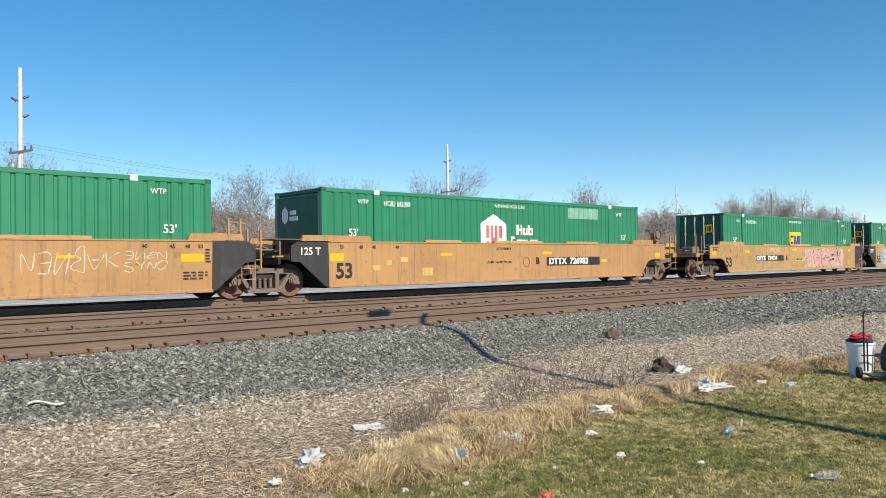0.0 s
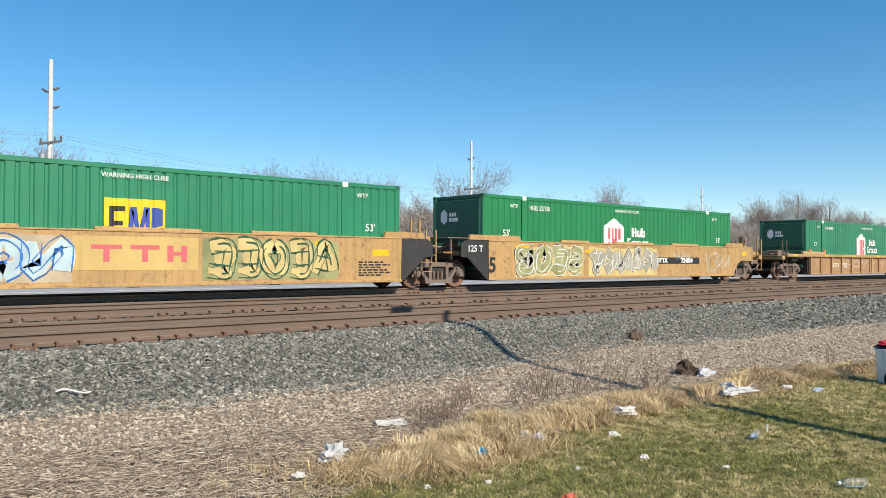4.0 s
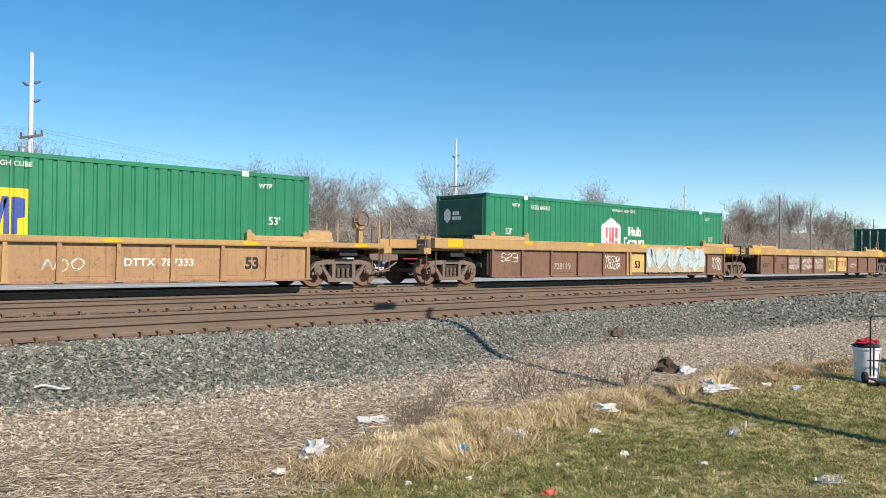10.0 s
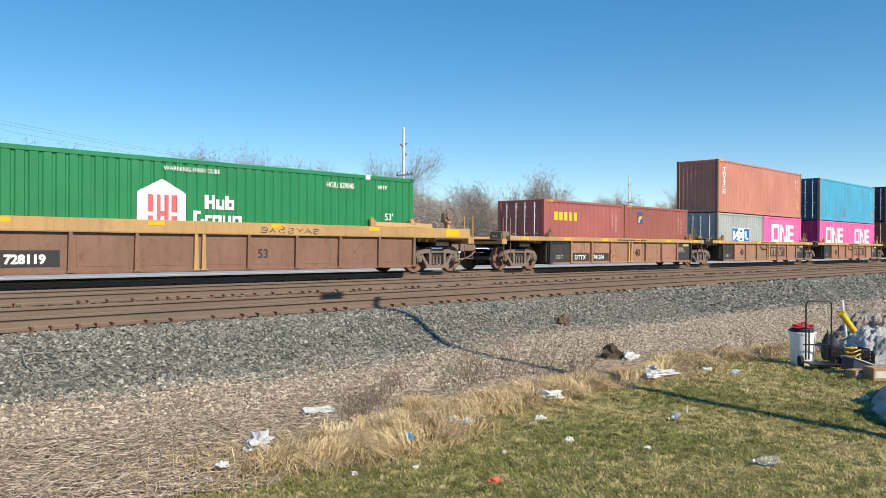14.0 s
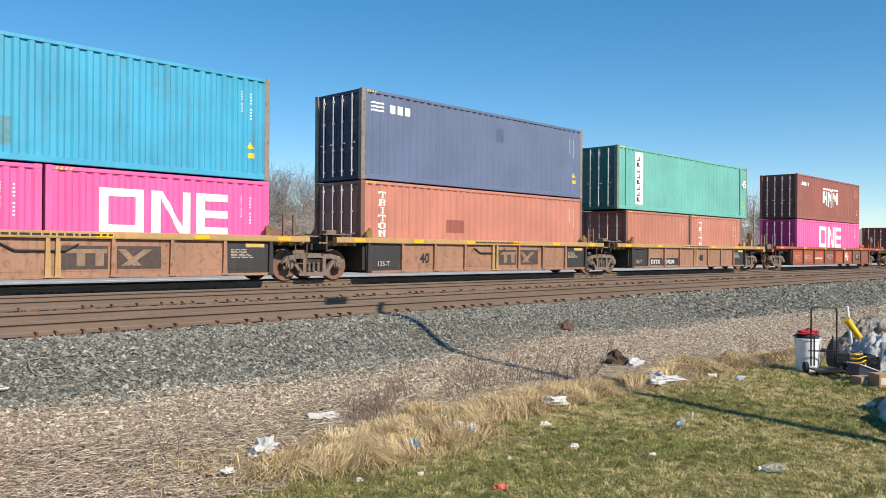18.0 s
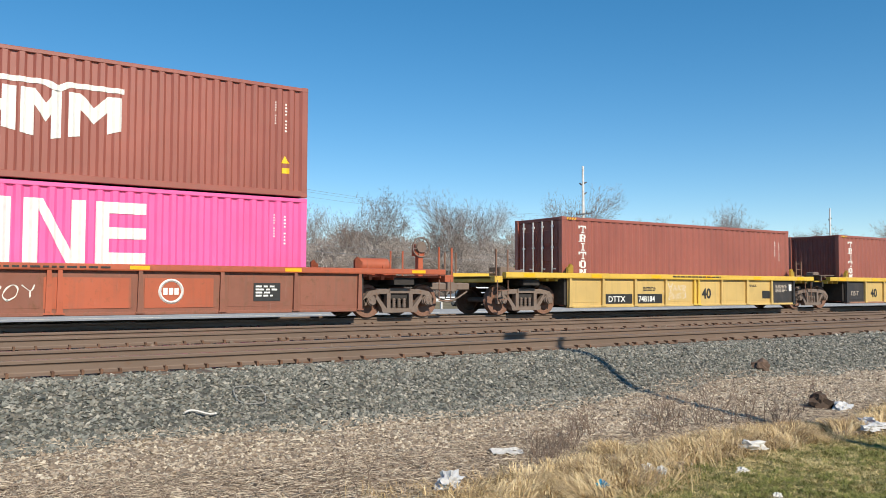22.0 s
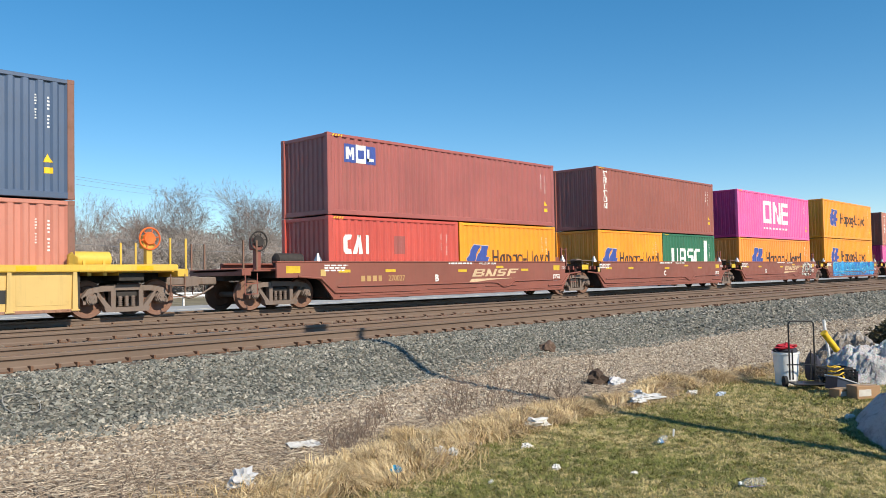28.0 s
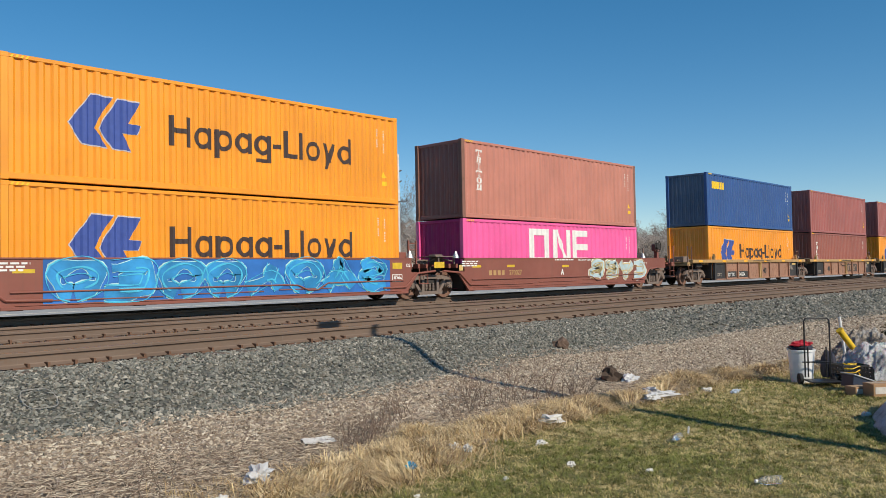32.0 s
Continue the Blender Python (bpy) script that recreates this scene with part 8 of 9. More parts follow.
def grow_tree(seed, height, spread, levels, trunk, bark, twig, fork=3, lean=0.0, lift=0.03):
    """A bare winter tree: tapered trunk with limbs, and a crown of many thin twigs."""
    rnd = random.Random(seed)
    tb = bmesh.new()
    vs, fs = [], []

    def stick(p, q, r0, r1):
        """a three-sided twig, cheap"""
        d = (q - p).normalized()
        u = d.orthogonal().normalized()
        w = d.cross(u)
        i = len(vs)
        for pt, r in ((p, r0), (q, r1)):
            for k in range(3):
                a = 2.094 * k
                vs.append(tuple(pt + (u * math.cos(a) + w * math.sin(a)) * r))
        for k in range(3):
            fs.append((i + k, i + (k + 1) % 3, i + 3 + (k + 1) % 3, i + 3 + k))

    def sliver(p, q, r):
        """the finest twigs: a flat strip that ends in a point"""
        d = (q - p).normalized()
        u = Matrix.Rotation(rnd.uniform(0, 3.14), 3, d) @ d.orthogonal().normalized()
        i = len(vs)
        m = (p + q) / 2 + u * (q - p).length * 0.08
        vs.extend((tuple(p - u * r), tuple(p + u * r), tuple(m + u * r * 0.7), tuple(m - u * r * 0.7), tuple(q)))
        fs.extend(((i, i + 1, i + 2, i + 3), (i + 3, i + 2, i + 4)))

    def branch(p, d, length, r, level):
        n = 3 if level < 3 else 2 if level == 3 else 1
        for k in range(n):
            q = p + d * (length / n)
            r2 = r * (1 - 0.22 * (k + 1) / n * 1.6)
            if level <= 1:
                tube(tb, p, q, r, r2, 7 if level == 0 else 5, False)
            elif level < 4:
                stick(p, q, r, r2)
            else:
                sliver(p, q, max(r, 0.011))
                if rnd.random() < 0.5:
                    sliver(p + (q - p) * 0.3, p + (q - p) * 0.3 + Vector((rnd.uniform(-1, 1), rnd.uniform(-1, 1), rnd.uniform(-0.3, 1))) * length * 0.6, 0.010)
            if level < levels and (k > 0 or level > 0):
                for _ in range(fork - (level > 3) if k == n - 1 else max(1, fork - 1)):
                    a = rnd.uniform(0, 6.283)
                    out = spread * rnd.uniform(0.55, 1.2)
                    side = d.orthogonal().normalized()
                    side = Matrix.Rotation(a, 3, d) @ side
                    e = (d + side * out + Vector((0, 0, 0.12 + lift * level))).normalized()
                    branch(q, e, length * rnd.uniform(0.5, 0.75), max(r2 * rnd.uniform(0.45, 0.62), 0.011), level + 1)
            p, r = q, r2
            d = (d + Vector((rnd.uniform(-0.16, 0.16), rnd.uniform(-0.16, 0.16), rnd.uniform(-0.02, 0.12)))).normalized()

    branch(Vector((0, 0, -0.2)), Vector((lean, 0, 1)).normalized(), height * 0.52, trunk, 0)
    crown = bpy.data.meshes.new("crown")
    crown.from_pydata(vs, [], fs)
    crown.materials.append(twig)
    return mesh_of("trunk", tb, bark, True), crown


KINDS = []
for k, (h, sp, lv, tr, bk, tw, fk) in enumerate(((11.5, 0.75, 5, 0.20, BARK, BARK, 3), (12.5, 0.6, 5, 0.22, BARK3, BARK2, 3), (9.0, 0.9, 5, 0.15, BARK, BARK3, 3), (10.0, 0.7, 5, 0.16, BARK, BARK2, 3), (13.5, 0.55, 5, 0.24, PALE_BARK, BARK2, 3), (5.0, 1.0, 5, 0.07, BARK2, BARK3, 3), (12.0, 0.82, 5, 0.2, BARK, BARK, 3))):
    trunk_me, crown_me = grow_tree(300 + k, h, sp, lv, tr, bk, tw, fk)
    KINDS.append((trunk_me, crown_me))


def tree(k, x, y, s, turn, words):
    root = thing("bare_tree", pose(x, y, 0.0, 0, 0, turn) @ Matrix.Scale(s, 4), words, "tree", "bare trees behind the road")
    hang("trunk", KINDS[k][0], root)
    hang("crown", KINDS[k][1], root)
    return root


rnd = random.Random(77)
WORDS = ("leafless grey-brown tree with fine twigs", "tall leafless tree with pale limbs", "bushy leafless tree with pale twigs", "leafless tree with reddish twigs", "tall bare tree with an open crown", "low thicket of pale bare twigs", "leafless tree with a wide rounded crown")
for k in range(92):
    x = -10 + k * 2.2 + max(0, k - 60) * 3.5 + rnd.uniform(-1.5, 1.5)
    far = 62 + x * 0.16 + rnd.uniform(-4, 16)
    kind = rnd.choice((0, 1, 2, 2, 3, 3, 4))
    if 17 < x < 28 or 36 < x < 44:
        far += 14
    tree(kind, x, far, rnd.uniform(0.5, 0.74) * (1 + max(0.0, x - 30) * 0.0036), rnd.uniform(0, 360), WORDS[kind])
# the tall ones that stand over the rest
for kind, x, y, s, turn in ((4, 10.3, 62.0, 0.60, 20), (1, 13.3, 64.0, 0.72, 70), (4, 16.0, 65.0, 0.64, 200), (6, 22.3, 66.0, 0.68, 0), (6, 39.6, 70.0, 0.78, 140), (3, 25.5, 68.0, 0.66, 30)):
    tree(kind, x, y, s, turn, WORDS[kind])
for k in range(26):
    x = -10 + k * 6.0 + rnd.uniform(-2, 2)
    tree(5, x, 58 + x * 0.16 + rnd.uniform(-3, 3), rnd.uniform(0.7, 1.05), rnd.uniform(0, 360), WORDS[5])

# the brush between the trees: a thick belt of thin bare twigs
def brush(n, x0, x1, material, seed):
    g = np.random.default_rng(seed)
    x = g.uniform(x0, x1, n)
    d = g.uniform(0, 17, n)
    y = 60 + 0.16 * x + d
    top = np.array([max(1.2, (6.0 + 2.6 * noise.noise(Vector((a * 0.11, b * 0.06, 1.7))) + 1.5 * noise.noise(Vector((a * 0.45, b * 0.2, 8.0)))) * (0.72 + 0.022 * e) * (1 + max(0.0, a - 30) * 0.0042)) for a, b, e in zip(x, y, d)])
    z = top * g.uniform(0, 1, n) ** 0.8
    l = g.uniform(0.3, 1.15, n)
    a = g.uniform(0, 6.283, n)
    out = g.uniform(0.2, 1.1, n)
    p = np.stack([x, y, z], 1)
    w = np.stack([np.cos(a) * out, np.sin(a) * out, g.uniform(-0.35, 1.0, n)], 1) * l[:, None]
    u = g.normal(0, 1, (n, 3))
    u /= np.linalg.norm(u, axis=1)[:, None]
    u *= g.uniform(0.012, 0.027, n)[:, None]
    v = np.stack([p - u, p + u, p + w * 0.55 + u * 0.8 + np.array([0.06, 0, 0.05]), p + w], 1)
    k = (np.arange(n) * 4)[:, None]
    f = np.concatenate([np.concatenate([k, k + 1, k + 2], 1), np.concatenate([k, k + 2, k + 3], 1)])
    me = bpy.data.meshes.new("brush")
    me.from_pydata(v.reshape(-1, 3).tolist(), [], f.tolist())
    me.materials.append(material)
    tagged(new("brush", me), "dense belt of bare grey-brown brush behind the road", "brush", kind="stuff")


BRUSH_M = island("bare_brush_twigs", [(0.15, 0.128, 0.115), (0.26, 0.225, 0.205), (0.36, 0.325, 0.30), (0.19, 0.16, 0.145), (0.52, 0.475, 0.44)], 0.95, 0.8)
brush(480000, -14, 230, BRUSH_M, 41)
brush(60000, 230, 460, BRUSH_M, 42)

# far woods that close the view
bm = bmesh.new()
rnd = random.Random(12)
FARWOOD = plain("far_bare_woods", (0.25, 0.205, 0.175), 1.0, 0, 0.25, 0.4)
pts = []
prev = None
for k in range(420):
    x = -250 + k * 4.0
    y = 110 + max(x, 0) * 0.22
    h = 5.6 + 2.0 * noise.noise(Vector((x * 0.06, 0, 0))) + 1.6 * noise.noise(Vector((x * 0.31, 4, 0))) + 0.026 * max(x, 0)
    quad = [bm.verts.new((x, y, -0.5)), bm.verts.new((x, y + 1.2 * noise.noise(Vector((x, 9, 0))), h)), bm.verts.new((x, y + 12, h * 0.9)), bm.verts.new((x, y + 12, -0.5))]
    if prev:
        for i in range(3):
            bm.faces.new((prev[i], quad[i], quad[i + 1], prev[i + 1]))
    prev = quad
whole("far_woods", bm, FARWOOD, (0, 0, 0), "grey-brown belt of far bare woods", "woods", kind="stuff")


# utility poles and lines
POLE_M = plain("weathered_pale_pole", (0.66, 0.65, 0.64), 0.8, 0, 0.15, 4.0)
POLE_M2 = plain("grey_wood_pole", (0.30, 0.26, 0.23), 0.9, 0, 0.2, 4.0)
INSUL = plain("dark_insulator", (0.085, 0.08, 0.085), 0.5)
POLES = [(13.64, 51.0, 13.4, True), (56.8, 60.5, 13.95, True), (125.2, 74.9, 14.6, True), (149.0, 69.0, 14.0, False), (185.0, 78.5, 14.0, False), (206.0, 79.0, 14.0, False), (250.0, 88.0, 14.0, False), (300.0, 96.0, 14.0, False)]


def utility_pole(x, y, h, white):
    p = thing("utility_pole", (x, y, 0.0), "tall pale utility pole with short side arms" if white else "tall grey utility pole with crossarms", "utility pole", "poles along the road")
    bm = bmesh.new()
    tube(bm, (0, 0, -0.3), (0, 0, h), 0.19, 0.12, 12)
    part("pole", bm, POLE_M if white else POLE_M2, p, smooth=True)
    # short dark insulators that stand off the shaft, two high and one lower
    for z, s_ in ((h - 1.75, 1), (h - 1.95, -1), (h - 2.85, 1)):
        bm = bmesh.new()
        tube(bm, (0.0, 0, z), (s_ * 0.22, 0, z + 0.02), 0.05, 0.045, 6)
        tube(bm, (s_ * 0.20, 0, z), (s_ * 0.46, 0, z + 0.14), 0.085, 0.06, 8)
        tube(bm, (s_ * 0.46, 0, z + 0.14), (s_ * 0.50, 0, z + 0.16), 0.03, 0.03, 6)
        part("insulator_arm", bm, INSUL, p)
    w = 0.62 if x < 20 else 1.1
    bm = bmesh.new()
    prism(bm, [(-w, h - 5.15), (w, h - 4.86), (w, h - 4.72), (-w, h - 5.01)], -0.20, -0.08)
    part("crossarm", bm, INSUL, p, "dark wooden crossarm")
    for k in (-0.9, 0.35, 0.9):
        bm = bmesh.new()
        tube(bm, (k * w, -0.14, h - 4.86 + k * 0.14), (k * w, -0.14, h - 4.62 + k * 0.14), 0.06, 0.045, 8)
        part("pin_insulator", bm, INSUL, p)
    bm = bmesh.new()
    tube(bm, (0.02, -0.21, 0.0), (0.02, -0.16, h - 5.2), 0.025, 0.025, 6)
    part("ground_wire_guard", bm, GALV, p)
    if white:
        bm = bmesh.new()
        tube(bm, (-0.46, -0.1, h - 6.25), (-0.46, -0.1, h - 5.65), 0.23, 0.23, 14)
        tube(bm, (-0.46, -0.1, h - 5.65), (-0.46, -0.1, h - 5.58), 0.24, 0.12, 14)
        tube(bm, (-0.46, -0.1, h - 5.58), (-0.46, -0.1, h - 5.36), 0.05, 0.04, 8)
        part("transformer", bm, GALV, p, "grey can-shaped transformer")
    return p


for a in POLES:
    utility_pole(*a)
WIRE_M = plain("dull_wire", (0.16, 0.17, 0.19), 0.7)
for dz, off, thick in ((9.0, 0.42, 0.009), (8.85, 0.1, 0.009), (8.55, -0.48, 0.008), (5.15, 0.0, 0.017), (4.65, 0.0, 0.022)):
    bm = bmesh.new()
    ends = [(-60.0, 38.0, 14.0)] + [q[:3] for q in POLES]
    for (xa, ya, ha), (xb, yb, hb) in zip(ends[:-1], ends[1:]):
        pr = None
        for k in range(13):
            t = k / 12
            pt = (xa + (xb - xa) * t + off, ya + (yb - ya) * t, dz - 1.1 * 4 * t * (1 - t) * math.hypot(xb - xa, yb - ya) / 60)
            if pr:
                tube(bm, pr, pt, thick, thick, 4, False)
            pr = pt
    whole("overhead_wire", bm, WIRE_M, (0, 0, 0), "thin sagging overhead wire", "power line", "wires on the poles", "")

# white trailers in a yard behind the road
TRAILER_M = plain("white_trailer_panel", (0.74, 0.75, 0.76), 0.45, 0, 0.06, 2.0)
TYRE_M = plain("black_rubber", (0.025, 0.025, 0.026), 0.85, 0, 0.2)


def trailer(x, y, length, turn=0.0):
    t = thing("box_trailer", pose(x, y, 0.15, 0, 0, turn), "white box trailer parked behind the road", "trailer", "parked trailers")
    bm = bmesh.new()
    box(bm, 0, length, -1.3, 1.3, 1.05, 3.12, 0.05)
    part("body", bm, TRAILER_M, t)
    for k in range(int(length / 1.2)):
        bm = bmesh.new()
        box(bm, 0.5 + k * 1.2, 0.54 + k * 1.2, -1.315, -1.3, 1.1, 3.08)
        part("panel_seam", bm, GALV, t)
    bm = bmesh.new()
    box(bm, 0.1, length - 0.1, -1.28, 1.28, 0.9, 1.05)
    box(bm, length - 3.2, length - 3.05, -1.0, -0.9, 0.0, 0.9)
    part("underframe", bm, DARK_STEEL, t)
    for k in (1.0, 2.25):
        for s in (-1.05, 1.05):
            bm = bmesh.new()
            lathe_y(bm, [(s - 0.15, 0.2), (s - 0.15, 0.48), (s + 0.15, 0.48), (s + 0.15, 0.2)], k, 0.5, 18)
            part("wheel", bm, TYRE_M, t, smooth=True)


trailer(-8.0, 44.5, 14.2)
trailer(6.9, 44.8, 4.3, 1.0)

# parked cars
GLASS_M = plain("dark_car_glass", (0.02, 0.025, 0.03), 0.12)


def car_meshes(tone):
    body = bmesh.new()
    side = [(-2.2, 0.35), (2.2, 0.35), (2.28, 0.62), (2.15, 0.86), (1.2, 0.95), (0.62, 1.38), (-1.1, 1.42), (-1.9, 1.02), (-2.25, 0.95), (-2.3, 0.6)]
    prism(body, side, -0.86, 0.86)
    glass = bmesh.new()
    prism(glass, [(1.02, 0.98), (0.60, 1.31), (-1.05, 1.35), (-1.62, 1.02)], -0.875, 0.875)
    return mesh_of("body", body, tone), mesh_of("windows", glass, GLASS_M)


CAR_TONES = [plain("white_car_paint", (0.75, 0.76, 0.77), 0.25, 0, 0.03), plain("silver_car_paint", (0.45, 0.46, 0.48), 0.25, 0.5, 0.03), plain("dark_car_paint", (0.03, 0.035, 0.045), 0.25, 0, 0.05), plain("red_car_paint", (0.35, 0.03, 0.03), 0.25, 0, 0.05)]
CAR_PARTS = [car_meshes(m) for m in CAR_TONES]
bm = bmesh.new()
lathe_y(bm, [(-0.11, 0.10), (-0.11, 0.21), (-0.09, 0.31), (0.09, 0.31), (0.11, 0.21), (0.11, 0.1)], 0, 0, 20)
TYRE_MESH = mesh_of("tyre", bm, TYRE_M, True)
bm = bmesh.new()
lathe_y(bm, [(-0.118, 0.02), (-0.118, 0.20), (-0.10, 0.21)], 0, 0, 16)
RIM_MESH = mesh_of("rim", bm, GALV, True)


def auto(x, y, kind, turn, words, z=0.12):
    c = thing("car", pose(x, y, z, 0, 0, turn), words, "car", "cars behind the tracks")
    hang("body", CAR_PARTS[kind][0], c)
    hang("windows", CAR_PARTS[kind][1], c)
    for a in (-1.35, 1.38):
        for s in (-1, 1):
            w = hang("wheel", TYRE_MESH, c, at=pose(a, s * 0.80, 0.31, 0, 0, 0 if s < 0 else 180))
            hang("rim", RIM_MESH, w)
    return c


rnd = random.Random(3)
for k in range(22):
    kind = rnd.choice((0, 0, 0, 1, 1, 2, 3))
    auto(34 + k * 2.75 + rnd.uniform(-0.2, 0.2), 48.0 + rnd.uniform(-0.3, 0.3), kind, 90 + rnd.uniform(-2, 2), ("white parked car", "silver parked car", "dark parked car", "red parked car")[kind] + " in a yard behind the road")
passing = auto(-60, 33.0, 1, 0, "silver car driving along the road behind the tracks", 0.30)


def road_traffic():
    walk(passing, [(0.0, pose(-271.0, 34.6, 0.30)), (23.0, pose(7.6, 34.6, 0.30)), (24.0, pose(19.8, 34.6, 0.30)), (32.0, pose(117.0, 34.6, 0.30))])


# low white rail fence beyond the road
FENCE_M = plain("white_guard_rail", (0.66, 0.67, 0.68), 0.5)
f = thing("guard_rail", (0, 40.5, 0.2), "low pale guard rail along the road", "guard rail")
for k in range(40):
    bm = bmesh.new()
    box(bm, -4 + k * 3.8, -3.9 + k * 3.8, 0.0, 0.1, 0, 0.75)
    part("post", bm, FENCE_M, f)
bm = bmesh.new()
profile_x(bm, [(-0.04, 0.45), (-0.08, 0.52), (-0.04, 0.60), (-0.08, 0.68), (-0.04, 0.75), (0.0, 0.75), (0.0, 0.45)], -6, 148)
part("rail_beam", bm, FENCE_M, f)

# ------------------------------------------------------------------ loose things on the verge and the lawn
def crumple(seed, sx, sy, sz, rough=0.35, sub=3):
    bm = bmesh.new()
    bmesh.ops.create_icosphere(bm, subdivisions=sub, radius=1.0)
    o = seed * 13.7
    for v in bm.verts:
        n = noise.noise(v.co * 1.7 + Vector((o, 0, 0))) * rough + noise.noise(v.co * 4.1 + Vector((0, o, 0))) * rough * 0.6
        n += (abs(noise.noise(v.co * 6.3 + Vector((o, o, 1)))) - 0.2) * rough * 1.1 + noise.noise(v.co * 11.0) * rough * 0.35
        v.co = v.co * (1 + n)
        v.co = Vector((v.co.x * sx, v.co.y * sy, max(v.co.z, -0.35) * sz))
    return bm


BAG_M = plain("white_plastic_film", (0.54, 0.54, 0.54), 0.35, 0, 0.08, 12.0)
PAPER_M = plain("soiled_white_paper", (0.60, 0.58, 0.54), 0.8, 0, 0.12, 14.0)


def litter(x, y, sx, sy, sz, seed, mat, name, words, category="litter", turn=0, rough=0.6):
    if mat is PAPER_M:
        sx, sy, sz = sx * 0.82, sy * 0.82, sz * 0.8
    whole(name, crumple(seed, sx, sy, sz, rough), mat, pose(x, y, ground_z(x, y) + sz * 0.3 + (0.05 if abs(y - lawn_edge(x) - 0.3) < 0.45 and x < 9 else 0.0), 0, 0, turn), words, category, "litter on the ground")


litter(9.95, 5.92, 0.19, 0.10, 0.08, 1, BAG_M, "plastic_bag", "crumpled white plastic bag on the gravel", turn=20)
litter(8.95, 5.02, 0.12, 0.07, 0.055, 2, BAG_M, "plastic_bag", "small white plastic bag on dry grass", turn=70)
litter(8.80, 4.80, 0.19, 0.07, 0.045, 3, BAG_M, "plastic_bag", "long torn white plastic bag", turn=-35)
litter(8.55, 4.78, 0.10, 0.07, 0.045, 14, BAG_M, "plastic_bag", "torn white plastic scrap", turn=-15)
litter(6.66, 4.87, 0.15, 0.10, 0.06, 4, PAPER_M, "paper_scrap", "white folded paper scrap on straw", turn=-30)
litter(5.08, 4.74, 0.075, 0.06, 0.05, 5, PAPER_M, "paper_scrap", "small ball of white crumpled paper")
litter(5.13, 4.63, 0.065, 0.05, 0.05, 6, PAPER_M, "paper_scrap", "small ball of white crumpled paper", turn=50)
litter(3.41, 5.20, 0.13, 0.09, 0.07, 7, BAG_M, "plastic_bag", "white crumpled bag in dry grass", turn=40, rough=0.7)
litter(2.95, 4.93, 0.06, 0.04, 0.03, 8, PAPER_M, "paper_scrap", "small white paper scrap")
litter(5.89, 4.42, 0.07, 0.05, 0.035, 9, PAPER_M, "paper_scrap", "small white paper scrap on the lawn")
litter(5.42, 3.77, 0.045, 0.04, 0.035, 10, PAPER_M, "paper_scrap", "small white paper scrap on the lawn")
litter(5.68, 3.21, 0.045, 0.035, 0.025, 11, PAPER_M, "paper_scrap", "small white paper scrap on the lawn")
litter(9.81, 4.71, 0.10, 0.07, 0.05, 12, PAPER_M, "paper_scrap", "white paper scrap on the lawn")
litter(9.94, 4.38, 0.11, 0.05, 0.03, 13, plain("pale_blue_wrapper", (0.45, 0.52, 0.60), 0.4), "wrapper", "pale blue flattened wrapper")
litter(4.43, 4.60, 0.045, 0.035, 0.035, 15, plain("bright_blue_wrapper", (0.02, 0.30, 0.55), 0.3), "wrapper", "bright blue crumpled wrapper")
litter(4.14, 3.47, 0.05, 0.035, 0.02, 16, plain("red_white_wrapper", (0.65, 0.13, 0.08), 0.4), "wrapper", "red crumpled wrapper on the lawn")
litter(9.11, 2.62, 0.06, 0.05, 0.04, 17, PAPER_M, "paper_scrap", "white crumpled scrap beside the snow")
litter(4.0, 4.1, 0.03, 0.025, 0.02, 18, PAPER_M, "paper_scrap", "tiny white scrap on the lawn")
litter(3.6, 4.3, 0.03, 0.02, 0.02, 19, PAPER_M, "paper_scrap", "tiny white scrap on the lawn")
litter(4.75, 3.9, 0.025, 0.025, 0.02, 20, PAPER_M, "paper_scrap", "tiny white scrap on the lawn")
litter(12.3, 5.0, 0.10, 0.07, 0.05, 21, PAPER_M, "paper_scrap", "white scrap behind the pail")
litter(12.8, 4.85, 0.08, 0.07, 0.05, 22, PAPER_M, "paper_scrap", "white scrap behind the pail")
# flat sheet of cardboard-coloured paper
bm = bmesh.new()
bmesh.ops.create_grid(bm, x_segments=8, y_segments=5, size=1)
for v in bm.verts:
    v.co = Vector((v.co.x * 0.15, v.co.y * 0.10, 0.025 * noise.noise(v.co * 2.2)))
top = bmesh.ops.extrude_face_region(bm, geom=bm.faces[:])
for v in [g for g in top["geom"] if isinstance(g, bmesh.types.BMVert)]:
    v.co.z += 0.006
whole("paper_sheet", bm, PAPER_M, pose(4.62, 6.04, ground_z(4.62, 6.04) + 0.03, 3, 2, -20), "flat soiled paper sheet on dead stalks", "litter", "litter on the ground")

